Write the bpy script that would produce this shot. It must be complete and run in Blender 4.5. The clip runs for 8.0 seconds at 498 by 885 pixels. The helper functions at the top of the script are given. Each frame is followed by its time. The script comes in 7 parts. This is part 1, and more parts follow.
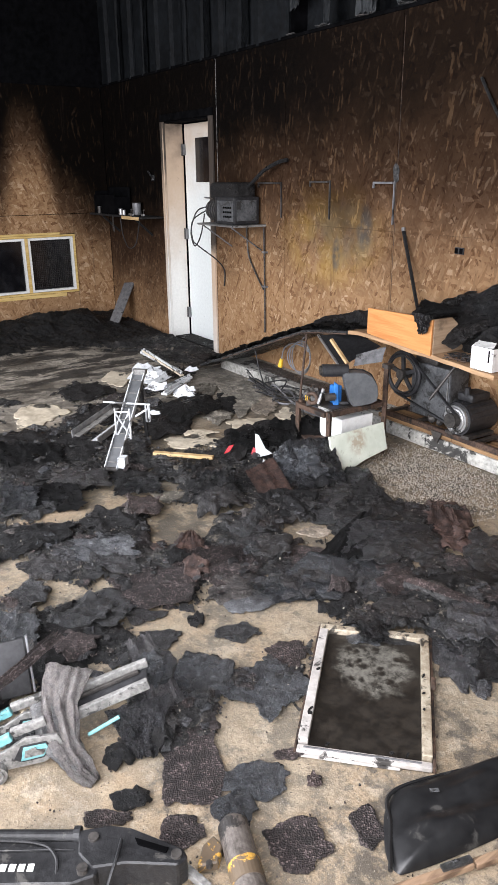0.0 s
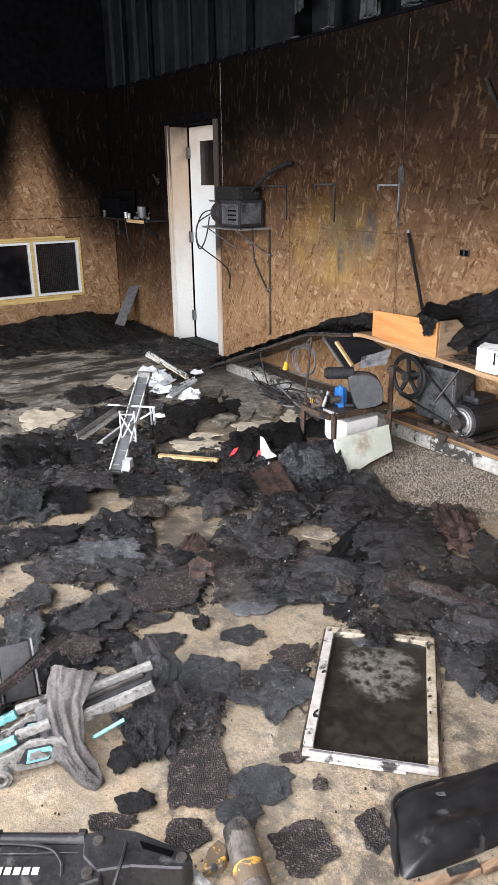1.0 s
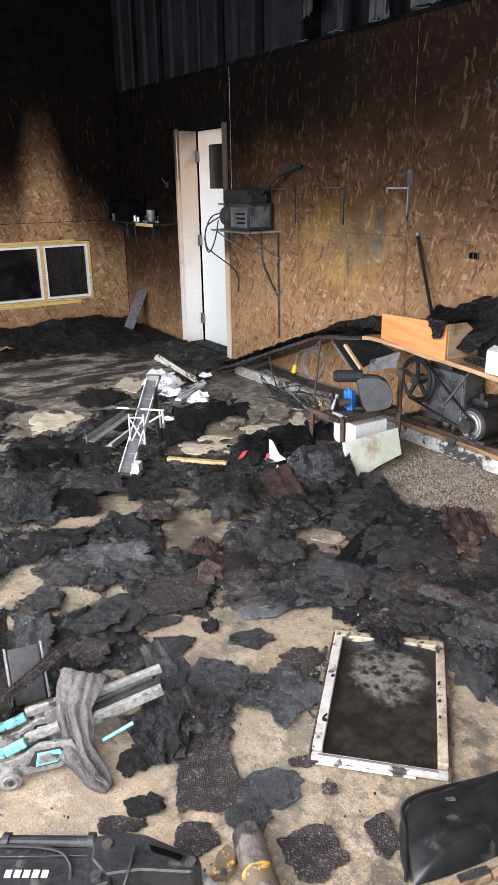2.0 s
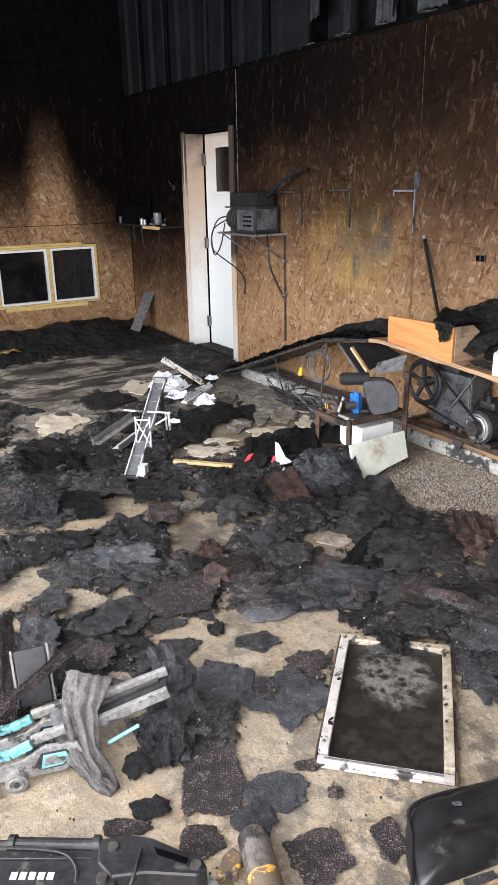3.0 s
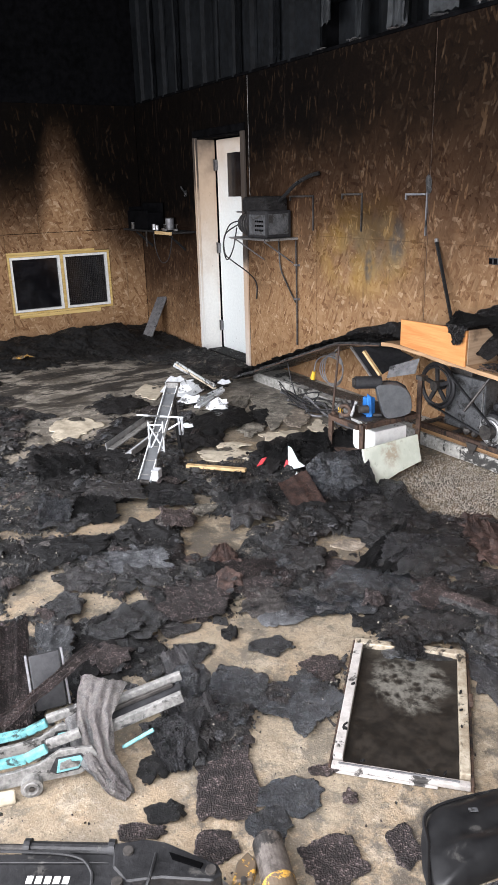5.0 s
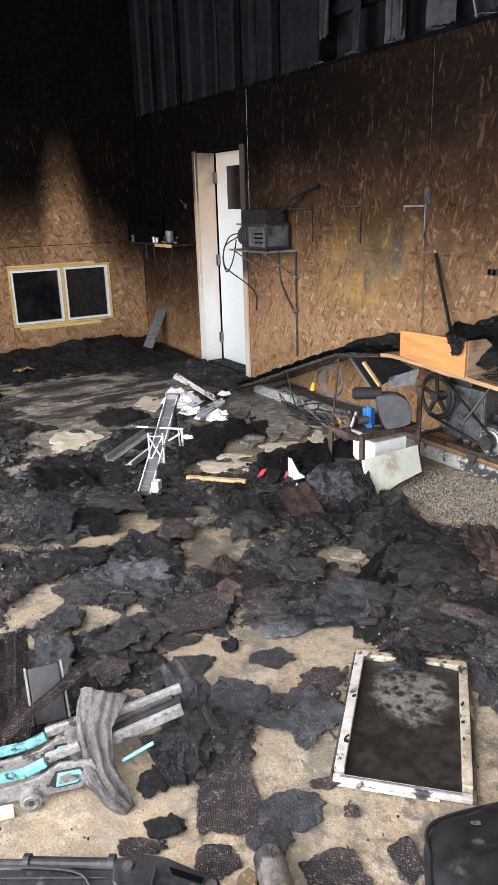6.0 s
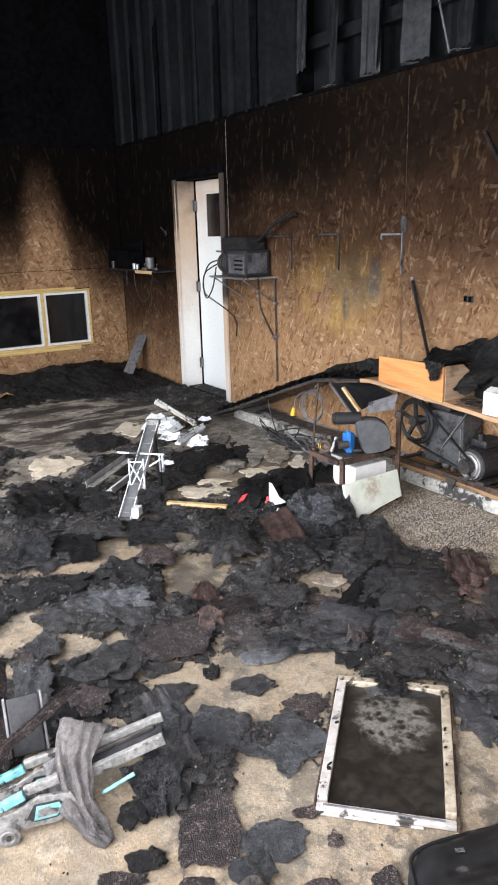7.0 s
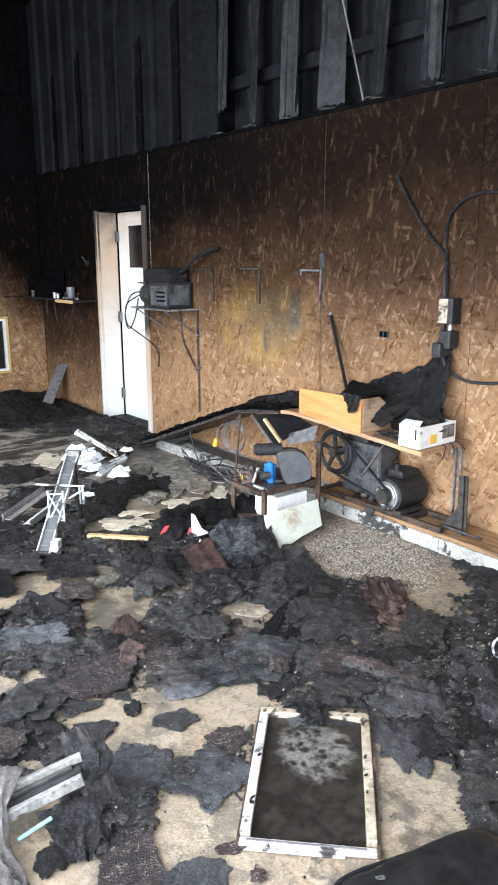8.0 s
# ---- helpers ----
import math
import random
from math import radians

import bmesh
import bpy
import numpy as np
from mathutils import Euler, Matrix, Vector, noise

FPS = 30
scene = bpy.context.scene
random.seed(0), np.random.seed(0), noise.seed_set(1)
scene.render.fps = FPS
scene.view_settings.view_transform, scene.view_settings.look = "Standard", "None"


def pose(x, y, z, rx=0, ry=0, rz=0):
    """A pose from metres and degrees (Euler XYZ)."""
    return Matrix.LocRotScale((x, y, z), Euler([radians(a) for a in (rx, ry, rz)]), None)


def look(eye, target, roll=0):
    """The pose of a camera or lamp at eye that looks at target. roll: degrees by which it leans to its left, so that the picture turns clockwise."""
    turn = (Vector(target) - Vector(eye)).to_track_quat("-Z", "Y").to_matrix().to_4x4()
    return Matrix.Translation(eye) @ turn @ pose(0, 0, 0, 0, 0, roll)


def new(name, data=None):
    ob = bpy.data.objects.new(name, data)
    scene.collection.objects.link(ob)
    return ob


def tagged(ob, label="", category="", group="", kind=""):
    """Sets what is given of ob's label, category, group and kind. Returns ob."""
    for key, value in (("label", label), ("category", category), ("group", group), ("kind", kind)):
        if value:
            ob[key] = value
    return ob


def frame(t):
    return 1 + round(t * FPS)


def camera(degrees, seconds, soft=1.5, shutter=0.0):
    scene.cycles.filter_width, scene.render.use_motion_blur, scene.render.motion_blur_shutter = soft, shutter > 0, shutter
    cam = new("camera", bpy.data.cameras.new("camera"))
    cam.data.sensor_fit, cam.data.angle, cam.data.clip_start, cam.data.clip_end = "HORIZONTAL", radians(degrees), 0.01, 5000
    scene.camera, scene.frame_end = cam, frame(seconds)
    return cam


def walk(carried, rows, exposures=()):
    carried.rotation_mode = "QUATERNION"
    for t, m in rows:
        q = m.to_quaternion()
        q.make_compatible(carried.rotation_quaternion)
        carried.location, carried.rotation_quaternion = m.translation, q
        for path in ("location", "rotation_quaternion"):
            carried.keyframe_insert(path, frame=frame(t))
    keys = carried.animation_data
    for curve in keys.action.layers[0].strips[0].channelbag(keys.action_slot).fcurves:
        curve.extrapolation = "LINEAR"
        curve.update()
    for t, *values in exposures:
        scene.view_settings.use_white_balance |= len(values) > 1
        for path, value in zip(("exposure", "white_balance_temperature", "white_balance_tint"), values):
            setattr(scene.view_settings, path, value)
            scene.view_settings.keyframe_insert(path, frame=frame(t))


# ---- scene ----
cam = camera(37.3, 8.0, shutter=0.5)


PATH = [
    (0, (8.466, -3.538, 1.611), (6.885, -2.52, 0.929), -0.6),
    (0.5, (8.468, -3.536, 1.612), (6.883, -2.522, 0.933), -0.7),
    (1, (8.464, -3.536, 1.607), (6.873, -2.528, 0.933), -0.8),
    (1.5, (8.463, -3.538, 1.609), (6.866, -2.54, 0.938), -0.9),
    (2, (8.463, -3.538, 1.61), (6.858, -2.548, 0.943), -1.0),
    (3.5, (8.461, -3.538, 1.61), (6.841, -2.567, 0.953), -1.1),
    (4, (8.458, -3.538, 1.607), (6.833, -2.574, 0.952), -1.2),
    (4.5, (8.461, -3.542, 1.613), (6.831, -2.585, 0.957), -1.4),
    (6, (8.464, -3.539, 1.61), (6.82, -2.584, 0.991), -1.8),
    (6.5, (8.463, -3.543, 1.613), (6.825, -2.559, 1.023), -1.6),
    (7, (8.47, -3.543, 1.616), (6.837, -2.531, 1.059), -1.6),
    (7.5, (8.482, -3.547, 1.622), (6.904, -2.429, 1.112), -1.2),
    (8, (8.485, -3.55, 1.628), (6.956, -2.354, 1.146), -0.1),
]
EXPOSURES = [(0, 0.0, 6500, 10), (6.8, 0.0, 6500, 10), (7.2, 0.2, 6350, 9), (7.5, 0.42, 6150, 7), (8, 0.46, 6050, 5)]
walk(cam, [(t, look(eye, target, roll)) for t, eye, target, roll in PATH], EXPOSURES)

world = bpy.data.worlds.new("world")
scene.world = world
world.use_nodes = True
wt = world.node_tree
sky = wt.nodes.new("ShaderNodeTexSky")
sky.sky_type, sky.sun_disc = "NISHITA", False
sky.sun_elevation, sky.sun_rotation = radians(38), radians(163)
wt.links.new(sky.outputs[0], wt.nodes["Background"].inputs[0])
wt.nodes["Background"].inputs[1].default_value = 0.12

sun_data = bpy.data.lights.new("sun", "SUN")
sun_data.energy, sun_data.angle, sun_data.color = 1.0, radians(14), (1.0, 0.95, 0.88)
sun = new("sun", sun_data)
sun.matrix_world = look((10, -16, 9), (7, -6.0, 0.0))

# area lamp added at an unseen doorway, standing in for sky light
day_data = bpy.data.lights.new("doorway_daylight", "AREA")
day_data.shape, day_data.size, day_data.size_y = "RECTANGLE", 6.6, 3.3
day_data.energy, day_data.color = 620, (0.985, 0.985, 1.055)
day = new("doorway_daylight", day_data)
day.matrix_world = look((6.0, -4.72, 1.75), (3.3, -0.2, 0.7))


# ---- materials ----
class Nodes:
    """A short way to write node materials; every texture is laid out in world metres."""

    def __init__(self, name):
        self.mat = bpy.data.materials.new(name)
        self.mat.use_nodes = True
        self.t = self.mat.node_tree
        self.bsdf = self.t.nodes["Principled BSDF"]
        self.pos = self.add("ShaderNodeNewGeometry").outputs["Position"]
        sep = self.add("ShaderNodeSeparateXYZ")
        self.t.links.new(self.pos, sep.inputs[0])
        self.x, self.y, self.z = sep.outputs

    def add(self, kind):
        return self.t.nodes.new(kind)

    def put(self, socket, value):
        if isinstance(value, bpy.types.NodeSocket):
            self.t.links.new(value, socket)
        elif isinstance(value, (tuple, list)) and len(value) == 3 and socket.type == "RGBA":
            socket.default_value = (*value, 1)
        else:
            socket.default_value = value

    def math(self, op, a, b=0.0, c=0.0, clamp=False):
        n = self.add("ShaderNodeMath")
        n.operation, n.use_clamp = op, clamp
        for s, v in zip(n.inputs, (a, b, c)):
            self.put(s, v)
        return n.outputs[0]

    def ramp(self, fac, stops):
        n = self.add("ShaderNodeValToRGB")
        while len(n.color_ramp.elements) < len(stops):
            n.color_ramp.elements.new(0.5)
        for e, (p, c) in zip(n.color_ramp.elements, stops):
            e.position = p
            e.color = (c, c, c, 1) if isinstance(c, (int, float)) else (*c, 1)
        self.put(n.inputs[0], fac)
        return n.outputs[0]

    def warped(self, scale, amount):
        """World places shaken a little, so that cells lose their straight edges."""
        n = self.add("ShaderNodeTexNoise")
        self.put(n.inputs["Vector"], self.pos)
        n.inputs["Scale"].default_value, n.inputs["Detail"].default_value = scale, 3
        m = self.add("ShaderNodeVectorMath")
        m.operation = "MULTIPLY_ADD"
        self.put(m.inputs[0], n.outputs["Color"])
        m.inputs[1].default_value = (amount, amount, amount)
        self.put(m.inputs[2], self.pos)
        return m.outputs[0]

    def scaled(self, sx, sy, sz, turn=0.0, src=None):
        n = self.add("ShaderNodeMapping")
        n.inputs["Scale"].default_value = (sx, sy, sz)
        n.inputs["Rotation"].default_value = (turn, turn, turn)
        self.put(n.inputs[0], src or self.pos)
        return n.outputs[0]

    def noise(self, scale, detail=6, rough=0.6, vec=None, distort=0.0):
        n = self.add("ShaderNodeTexNoise")
        self.put(n.inputs["Vector"], vec or self.pos)
        n.inputs["Scale"].default_value, n.inputs["Detail"].default_value = scale, detail
        n.inputs["Roughness"].default_value, n.inputs["Distortion"].default_value = rough, distort
        return n.outputs[0]

    def voronoi(self, scale, vec=None, out="Color", feature="F1"):
        n = self.add("ShaderNodeTexVoronoi")
        n.feature = feature
        self.put(n.inputs["Vector"], vec or self.pos)
        n.inputs["Scale"].default_value = scale
        return n.outputs[out]

    def mix(self, fac, a, b, blend="MIX"):
        n = self.add("ShaderNodeMix")
        n.data_type, n.blend_type = "RGBA", blend
        self.put(n.inputs[0], fac)
        self.put(n.inputs[6], a)
        self.put(n.inputs[7], b)
        return n.outputs[2]

    def step(self, v, lo, hi):
        n = self.add("ShaderNodeMapRange")
        n.interpolation_type = "SMOOTHSTEP"
        for s, w in zip(n.inputs, (v, lo, hi, 0.0, 1.0)):
            self.put(s, w)
        return n.outputs[0]

    def spot(self, cx, cz, rx, rz, axis="x"):
        """1 in the middle of an oval on a wall, 0 outside it."""
        a = self.math("DIVIDE", self.math("SUBTRACT", self.x if axis == "x" else self.y, cx), rx)
        b = self.math("DIVIDE", self.math("SUBTRACT", self.z, cz), rz)
        r = self.math("ADD", self.math("MULTIPLY", a, a), self.math("MULTIPLY", b, b))
        return self.step(r, 1.3, 0.1)

    def bump(self, h, strength, dist=0.01):
        n = self.add("ShaderNodeBump")
        n.inputs["Strength"].default_value, n.inputs["Distance"].default_value = strength, dist
        self.put(n.inputs["Height"], h)
        self.put(self.bsdf.inputs["Normal"], n.outputs[0])

    def done(self, color, rough, metal=0.0, spec=0.5):
        self.put(self.bsdf.inputs["Base Color"], color)
        self.put(self.bsdf.inputs["Roughness"], rough)
        self.bsdf.inputs["Metallic"].default_value = metal
        self.bsdf.inputs["Specular IOR Level"].default_value = spec
        return self.mat


def plain(name, dark, light, scale=18, rough=(0.5, 0.8), metal=0.0, bump=0.3, bscale=60, dist=0.004, spec=0.5, soil=0.0, soil_col=(0.015, 0.014, 0.013)):
    """A surface between two tones, at two scales, with fine relief; soil: how much of it is stained by soot."""
    n = Nodes(name)
    fine, coarse = n.noise(scale * 3, 6, 0.65), n.noise(scale * 0.35, 4, 0.55)
    f = n.math("ADD", n.math("MULTIPLY", fine, 0.6), n.math("MULTIPLY", coarse, 0.4))
    col = n.mix(n.step(f, 0.36, 0.64), dark, light)
    if soil:
        st = n.step(n.noise(scale * 0.6, 7, 0.7, distort=0.5), 0.60 - 0.2 * soil, 0.655 - 0.2 * soil)
        col = n.mix(n.math("MULTIPLY", st, 0.92), col, soil_col)
    n.bump(n.noise(bscale, 5, 0.65), bump, dist)
    return n.done(col, n.step(f, 0.2, 0.8) if rough is None else n.math("MULTIPLY_ADD", coarse, rough[1] - rough[0], rough[0]), metal, spec)


def osb_material(name, axis):
    """Oriented strand board: layered flakes in mixed directions, smoke-stained from above."""
    n = Nodes(name)
    warp = n.warped(38, 0.010)

    def flakes(width, length, angle):
        m = n.add("ShaderNodeMapping")
        m.vector_type = "TEXTURE"
        m.inputs["Rotation"].default_value = (0, radians(angle), 0) if axis == "x" else (radians(angle), 0, 0)
        m.inputs["Scale"].default_value = (width, 1.0, length) if axis == "x" else (1.0, width, length)
        n.put(m.inputs[0], warp)
        sp = n.add("ShaderNodeSeparateColor")
        n.put(sp.inputs[0], n.voronoi(1.0, m.outputs[0]))
        return sp.outputs[0], sp.outputs[1]

    f, _ = flakes(0.017, 0.075, 8)
    for width, length, angle, share in ((0.020, 0.070, 62, 0.50), (0.016, 0.085, -38, 0.60), (0.022, 0.065, 98, 0.68), (0.015, 0.080, 25, 0.74)):
        tone, lot = flakes(width, length, angle)
        f = n.math("MULTIPLY_ADD", n.step(lot, share, share + 0.01), n.math("SUBTRACT", tone, f), f)
    _, lot = flakes(0.014, 0.072, 9)
    _, lot2 = flakes(0.015, 0.060, -20)
    fleck = n.math("MAXIMUM", n.step(lot, 0.925, 0.95), n.math("MULTIPLY", n.step(lot2, 0.95, 0.97), 0.8))
    fleck = n.math("MULTIPLY", fleck, n.step(n.noise(7, 4, 0.6), 0.36, 0.58))
    grain = n.noise(150, 3, 0.6, n.scaled(1, 1, 0.25))
    fg = n.math("ADD", f, n.math("MULTIPLY", n.math("SUBTRACT", grain, 0.5), 0.45))
    col = n.ramp(fg, [(0.0, (0.14, 0.070, 0.033)), (0.14, (0.23, 0.130, 0.066)), (0.55, (0.28, 0.168, 0.088)), (0.90, (0.32, 0.20, 0.110)), (1.0, (0.42, 0.29, 0.18))])
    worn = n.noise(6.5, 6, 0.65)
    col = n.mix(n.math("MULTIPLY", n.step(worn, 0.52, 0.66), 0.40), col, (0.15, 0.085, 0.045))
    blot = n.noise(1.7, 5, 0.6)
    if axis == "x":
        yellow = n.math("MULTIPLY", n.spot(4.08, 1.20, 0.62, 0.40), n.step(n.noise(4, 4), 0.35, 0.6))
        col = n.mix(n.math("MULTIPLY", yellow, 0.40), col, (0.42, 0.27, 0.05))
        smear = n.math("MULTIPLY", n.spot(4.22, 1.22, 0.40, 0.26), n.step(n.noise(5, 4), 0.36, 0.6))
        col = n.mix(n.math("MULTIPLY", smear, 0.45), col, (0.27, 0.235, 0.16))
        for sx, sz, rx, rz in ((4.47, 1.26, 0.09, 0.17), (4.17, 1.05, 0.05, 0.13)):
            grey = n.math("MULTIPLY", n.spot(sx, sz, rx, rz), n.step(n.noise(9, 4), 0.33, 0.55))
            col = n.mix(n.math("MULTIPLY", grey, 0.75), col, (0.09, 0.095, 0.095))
        # the dark layer hangs lower towards the far corner
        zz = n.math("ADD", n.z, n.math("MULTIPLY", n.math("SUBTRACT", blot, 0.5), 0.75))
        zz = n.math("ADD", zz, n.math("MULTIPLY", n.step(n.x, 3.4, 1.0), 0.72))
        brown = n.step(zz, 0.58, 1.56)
        # the black is weakened a little to the right in place of haze
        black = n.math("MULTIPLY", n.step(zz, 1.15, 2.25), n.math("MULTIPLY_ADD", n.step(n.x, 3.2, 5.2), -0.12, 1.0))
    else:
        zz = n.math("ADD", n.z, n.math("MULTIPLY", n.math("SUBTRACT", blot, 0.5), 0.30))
        # an upright band by the window stays paler, the corner side goes darker
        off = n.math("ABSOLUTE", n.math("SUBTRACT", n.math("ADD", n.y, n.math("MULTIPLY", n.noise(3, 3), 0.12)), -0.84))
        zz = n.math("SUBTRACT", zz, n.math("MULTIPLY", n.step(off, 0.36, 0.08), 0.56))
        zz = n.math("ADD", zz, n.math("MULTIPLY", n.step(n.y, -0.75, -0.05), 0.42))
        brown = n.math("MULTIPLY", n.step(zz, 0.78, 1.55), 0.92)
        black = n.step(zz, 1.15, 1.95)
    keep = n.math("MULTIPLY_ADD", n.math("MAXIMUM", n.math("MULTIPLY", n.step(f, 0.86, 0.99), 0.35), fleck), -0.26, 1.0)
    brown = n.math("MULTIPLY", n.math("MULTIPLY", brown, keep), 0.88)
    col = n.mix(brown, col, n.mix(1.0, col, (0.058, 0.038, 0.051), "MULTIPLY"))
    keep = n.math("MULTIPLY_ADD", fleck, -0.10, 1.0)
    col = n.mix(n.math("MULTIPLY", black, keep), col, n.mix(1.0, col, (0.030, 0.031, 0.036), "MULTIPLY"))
    drips = n.step(n.noise(1.0, 4, 0.6, n.scaled(14, 14, 0.7)), 0.62, 0.72)
    col = n.mix(n.math("MULTIPLY", drips, 0.35), col, (0.03, 0.02, 0.015))
    n.bump(n.math("ADD", f, n.math("MULTIPLY", grain, 0.5)), 0.35, 0.003)
    return n.done(col, n.math("MULTIPLY_ADD", f, 0.15, 0.78), 0.0, 0.07)


def floor_material():
    """Tan concrete: sandy grain, worn pale skin, ingrained soot with ragged edges."""
    n = Nodes("stained_concrete")
    fine, mid, big = n.noise(95, 8, 0.75), n.noise(12, 10, 0.72), n.noise(2.1, 9, 0.68)
    col = n.mix(n.step(n.math("ADD", n.math("MULTIPLY", mid, 0.6), n.math("MULTIPLY", fine, 0.4)), 0.38, 0.62), (0.20, 0.160, 0.112), (0.36, 0.298, 0.215))
    warm = n.math("MULTIPLY", n.step(n.noise(2.7, 5, 0.6, n.scaled(1, 1, 1, 3.0)), 0.42, 0.60), 0.6)
    col = n.mix(warm, col, n.mix(n.step(fine, 0.32, 0.68), (0.25, 0.178, 0.108), (0.385, 0.290, 0.190)))
    grey = n.math("MULTIPLY", n.step(n.x, 4.6, 3.2), 0.75)
    col = n.mix(grey, col, n.mix(n.step(mid, 0.36, 0.62), (0.20, 0.19, 0.165), (0.50, 0.47, 0.42)))
    # worn pale skin, flaked off in places
    skin = n.step(n.noise(8, 11, 0.78, n.scaled(1, 1, 1, 2.0)), 0.555, 0.575)
    col = n.mix(n.math("MULTIPLY", skin, 0.45), col, (0.42, 0.365, 0.285))
    # ingrained soot: broad, then ragged smears, then a fine mottle
    sm = n.math("ADD", n.math("MULTIPLY", mid, 0.42), n.math("MULTIPLY", big, 0.62))
    soot = n.step(sm, 0.525, 0.60)
    col = n.mix(n.math("MULTIPLY", soot, 0.86), col, n.mix(fine, (0.028, 0.026, 0.024), (0.085, 0.075, 0.063)))
    # smudges and mottle are weaker within one round patch of the floor
    ddx, ddy = n.math("SUBTRACT", n.x, 6.95), n.math("SUBTRACT", n.y, -3.03)
    pale_patch = n.step(n.math("ADD", n.math("MULTIPLY", ddx, ddx), n.math("MULTIPLY", ddy, ddy)), 0.14, 0.02)
    open_ = n.math("MULTIPLY_ADD", pale_patch, -0.45, 1.0)
    smudge = n.math("MULTIPLY", n.step(n.noise(5.0, 12, 0.80, n.scaled(1, 1, 1, 0.4), 0.15), 0.50, 0.545), open_)
    col = n.mix(n.math("MULTIPLY", smudge, 0.66), col, n.mix(fine, (0.06, 0.054, 0.045), (0.15, 0.132, 0.106)))
    mott = n.math("MULTIPLY", n.step(n.noise(30, 9, 0.8), 0.52, 0.56), open_)
    col = n.mix(n.math("MULTIPLY", mott, 0.42), col, (0.12, 0.102, 0.080))
    grit = n.step(n.noise(230, 4, 0.75), 0.575, 0.66)
    col = n.mix(n.math("MULTIPLY", grit, 0.55), col, (0.075, 0.064, 0.052))
    pale = n.step(n.noise(190, 3, 0.7, n.scaled(1, 1, 1, 5.0)), 0.62, 0.68)
    col = n.mix(n.math("MULTIPLY", pale, 0.5), col, (0.50, 0.45, 0.37))
    streak = n.step(n.noise(1.0, 10, 0.75, n.scaled(4.5, 1.6, 1.0), 0.4), 0.47, 0.53)
    col = n.mix(n.math("MULTIPLY", n.math("MULTIPLY", streak, n.step(n.x, 3.8, 2.3)), 0.90), col, (0.018, 0.016, 0.015))
    speck = n.step(n.voronoi(55, out="Distance"), 0.16, 0.06)
    col = n.mix(n.math("MULTIPLY", speck, n.step(mid, 0.48, 0.56)), col, (0.03, 0.028, 0.026))
    n.bump(n.math("ADD", mid, n.math("MULTIPLY", fine, 0.7)), 0.7, 0.010)
    return n.done(col, n.math("MULTIPLY_ADD", soot, -0.25, 0.8), 0.0, 0.3)


def char_material(name, dark, light, scale, rough, glint=0.0, bump=0.6, spec=0.5, wet=0.0):
    """Burnt stuff: near black, ashy grey on its crests; glint: share of pale grit; wet: share of shiny, soaked spots."""
    n = Nodes(name)
    a, b, c = n.noise(scale, 9, 0.75, distort=0.2), n.noise(scale * 7, 6, 0.75), n.noise(3.5, 5, 0.6)
    col = n.mix(n.step(n.math("ADD", n.math("MULTIPLY", a, 0.6), n.math("MULTIPLY", b, 0.4)), 0.42, 0.60), dark, light)
    rnd = n.add("ShaderNodeObjectInfo").outputs["Random"]
    col = n.mix(n.math("MULTIPLY", n.step(c, 0.45, 0.62), 0.45), col, tuple(0.45 * v for v in dark))
    col = n.mix(n.math("MULTIPLY", n.step(rnd, 0.5, 0.8), 0.7), col, n.mix(1.0, col, (1.14, 1.0, 0.93), "MULTIPLY"))
    col = n.mix(n.math("MULTIPLY", n.step(rnd, 0.4, 0.0), 0.55), col, tuple(0.5 * v for v in dark))
    ash = n.step(n.noise(scale * 1.6, 11, 0.82), 0.56, 0.61)
    col = n.mix(n.math("MULTIPLY", ash, 0.42), col, tuple(min(1.0, 2.2 * v + 0.02) for v in light))
    dust = n.step(n.noise(120, 5, 0.8), 0.60, 0.66)
    col = n.mix(n.math("MULTIPLY", dust, 0.36), col, (0.17, 0.155, 0.14))
    h = n.math("ADD", a, n.math("MULTIPLY", b, 0.9))
    if glint:
        cells = n.voronoi(210, out="Color")
        s = n.add("ShaderNodeSeparateColor")
        n.put(s.inputs[0], cells)
        g = n.math("MULTIPLY", n.step(s.outputs[0], 1.0 - glint, 1.0 - glint * 0.5), n.step(a, 0.38, 0.6))
        col = n.mix(n.math("MULTIPLY", g, 0.8), col, (0.25, 0.20, 0.19))
        h = n.math("ADD", h, n.math("MULTIPLY", n.voronoi(210, out="Distance"), 0.9))
    n.bump(h, bump, 0.013)
    r = n.math("MULTIPLY_ADD", b, rough[1] - rough[0], rough[0])
    if wet:
        r = n.math("MULTIPLY_ADD", n.step(n.noise(scale * 0.5, 6, 0.65), 0.62 - 0.2 * wet, 0.66 - 0.2 * wet), n.math("SUBTRACT", 0.24, r), r)
    return n.done(col, r, 0.0, spec)


def soot_white(name, base=(0.78, 0.77, 0.72), start=1.55, end=2.25):
    n = Nodes(name)
    big, fine = n.noise(4, 6, 0.65), n.noise(40, 5, 0.65)
    col = n.mix(n.step(fine, 0.3, 0.7), tuple(0.9 * c for c in base), base)
    zz = n.math("ADD", n.z, n.math("MULTIPLY", n.math("SUBTRACT", big, 0.5), 0.7))
    col = n.mix(n.math("MULTIPLY", n.step(zz, start - 0.9, start + 0.3), 0.72), col, (0.40, 0.235, 0.105))
    col = n.mix(n.math("MULTIPLY", n.step(zz, start + 0.35, end), 0.95), col, (0.03, 0.026, 0.024))
    spots = n.step(n.noise(22, 5, 0.7), 0.66, 0.72)
    col = n.mix(n.math("MULTIPLY", spots, 0.5), col, (0.07, 0.06, 0.05))
    n.bump(fine, 0.1, 0.002)
    return n.done(col, 0.42, 0.0, 0.5)


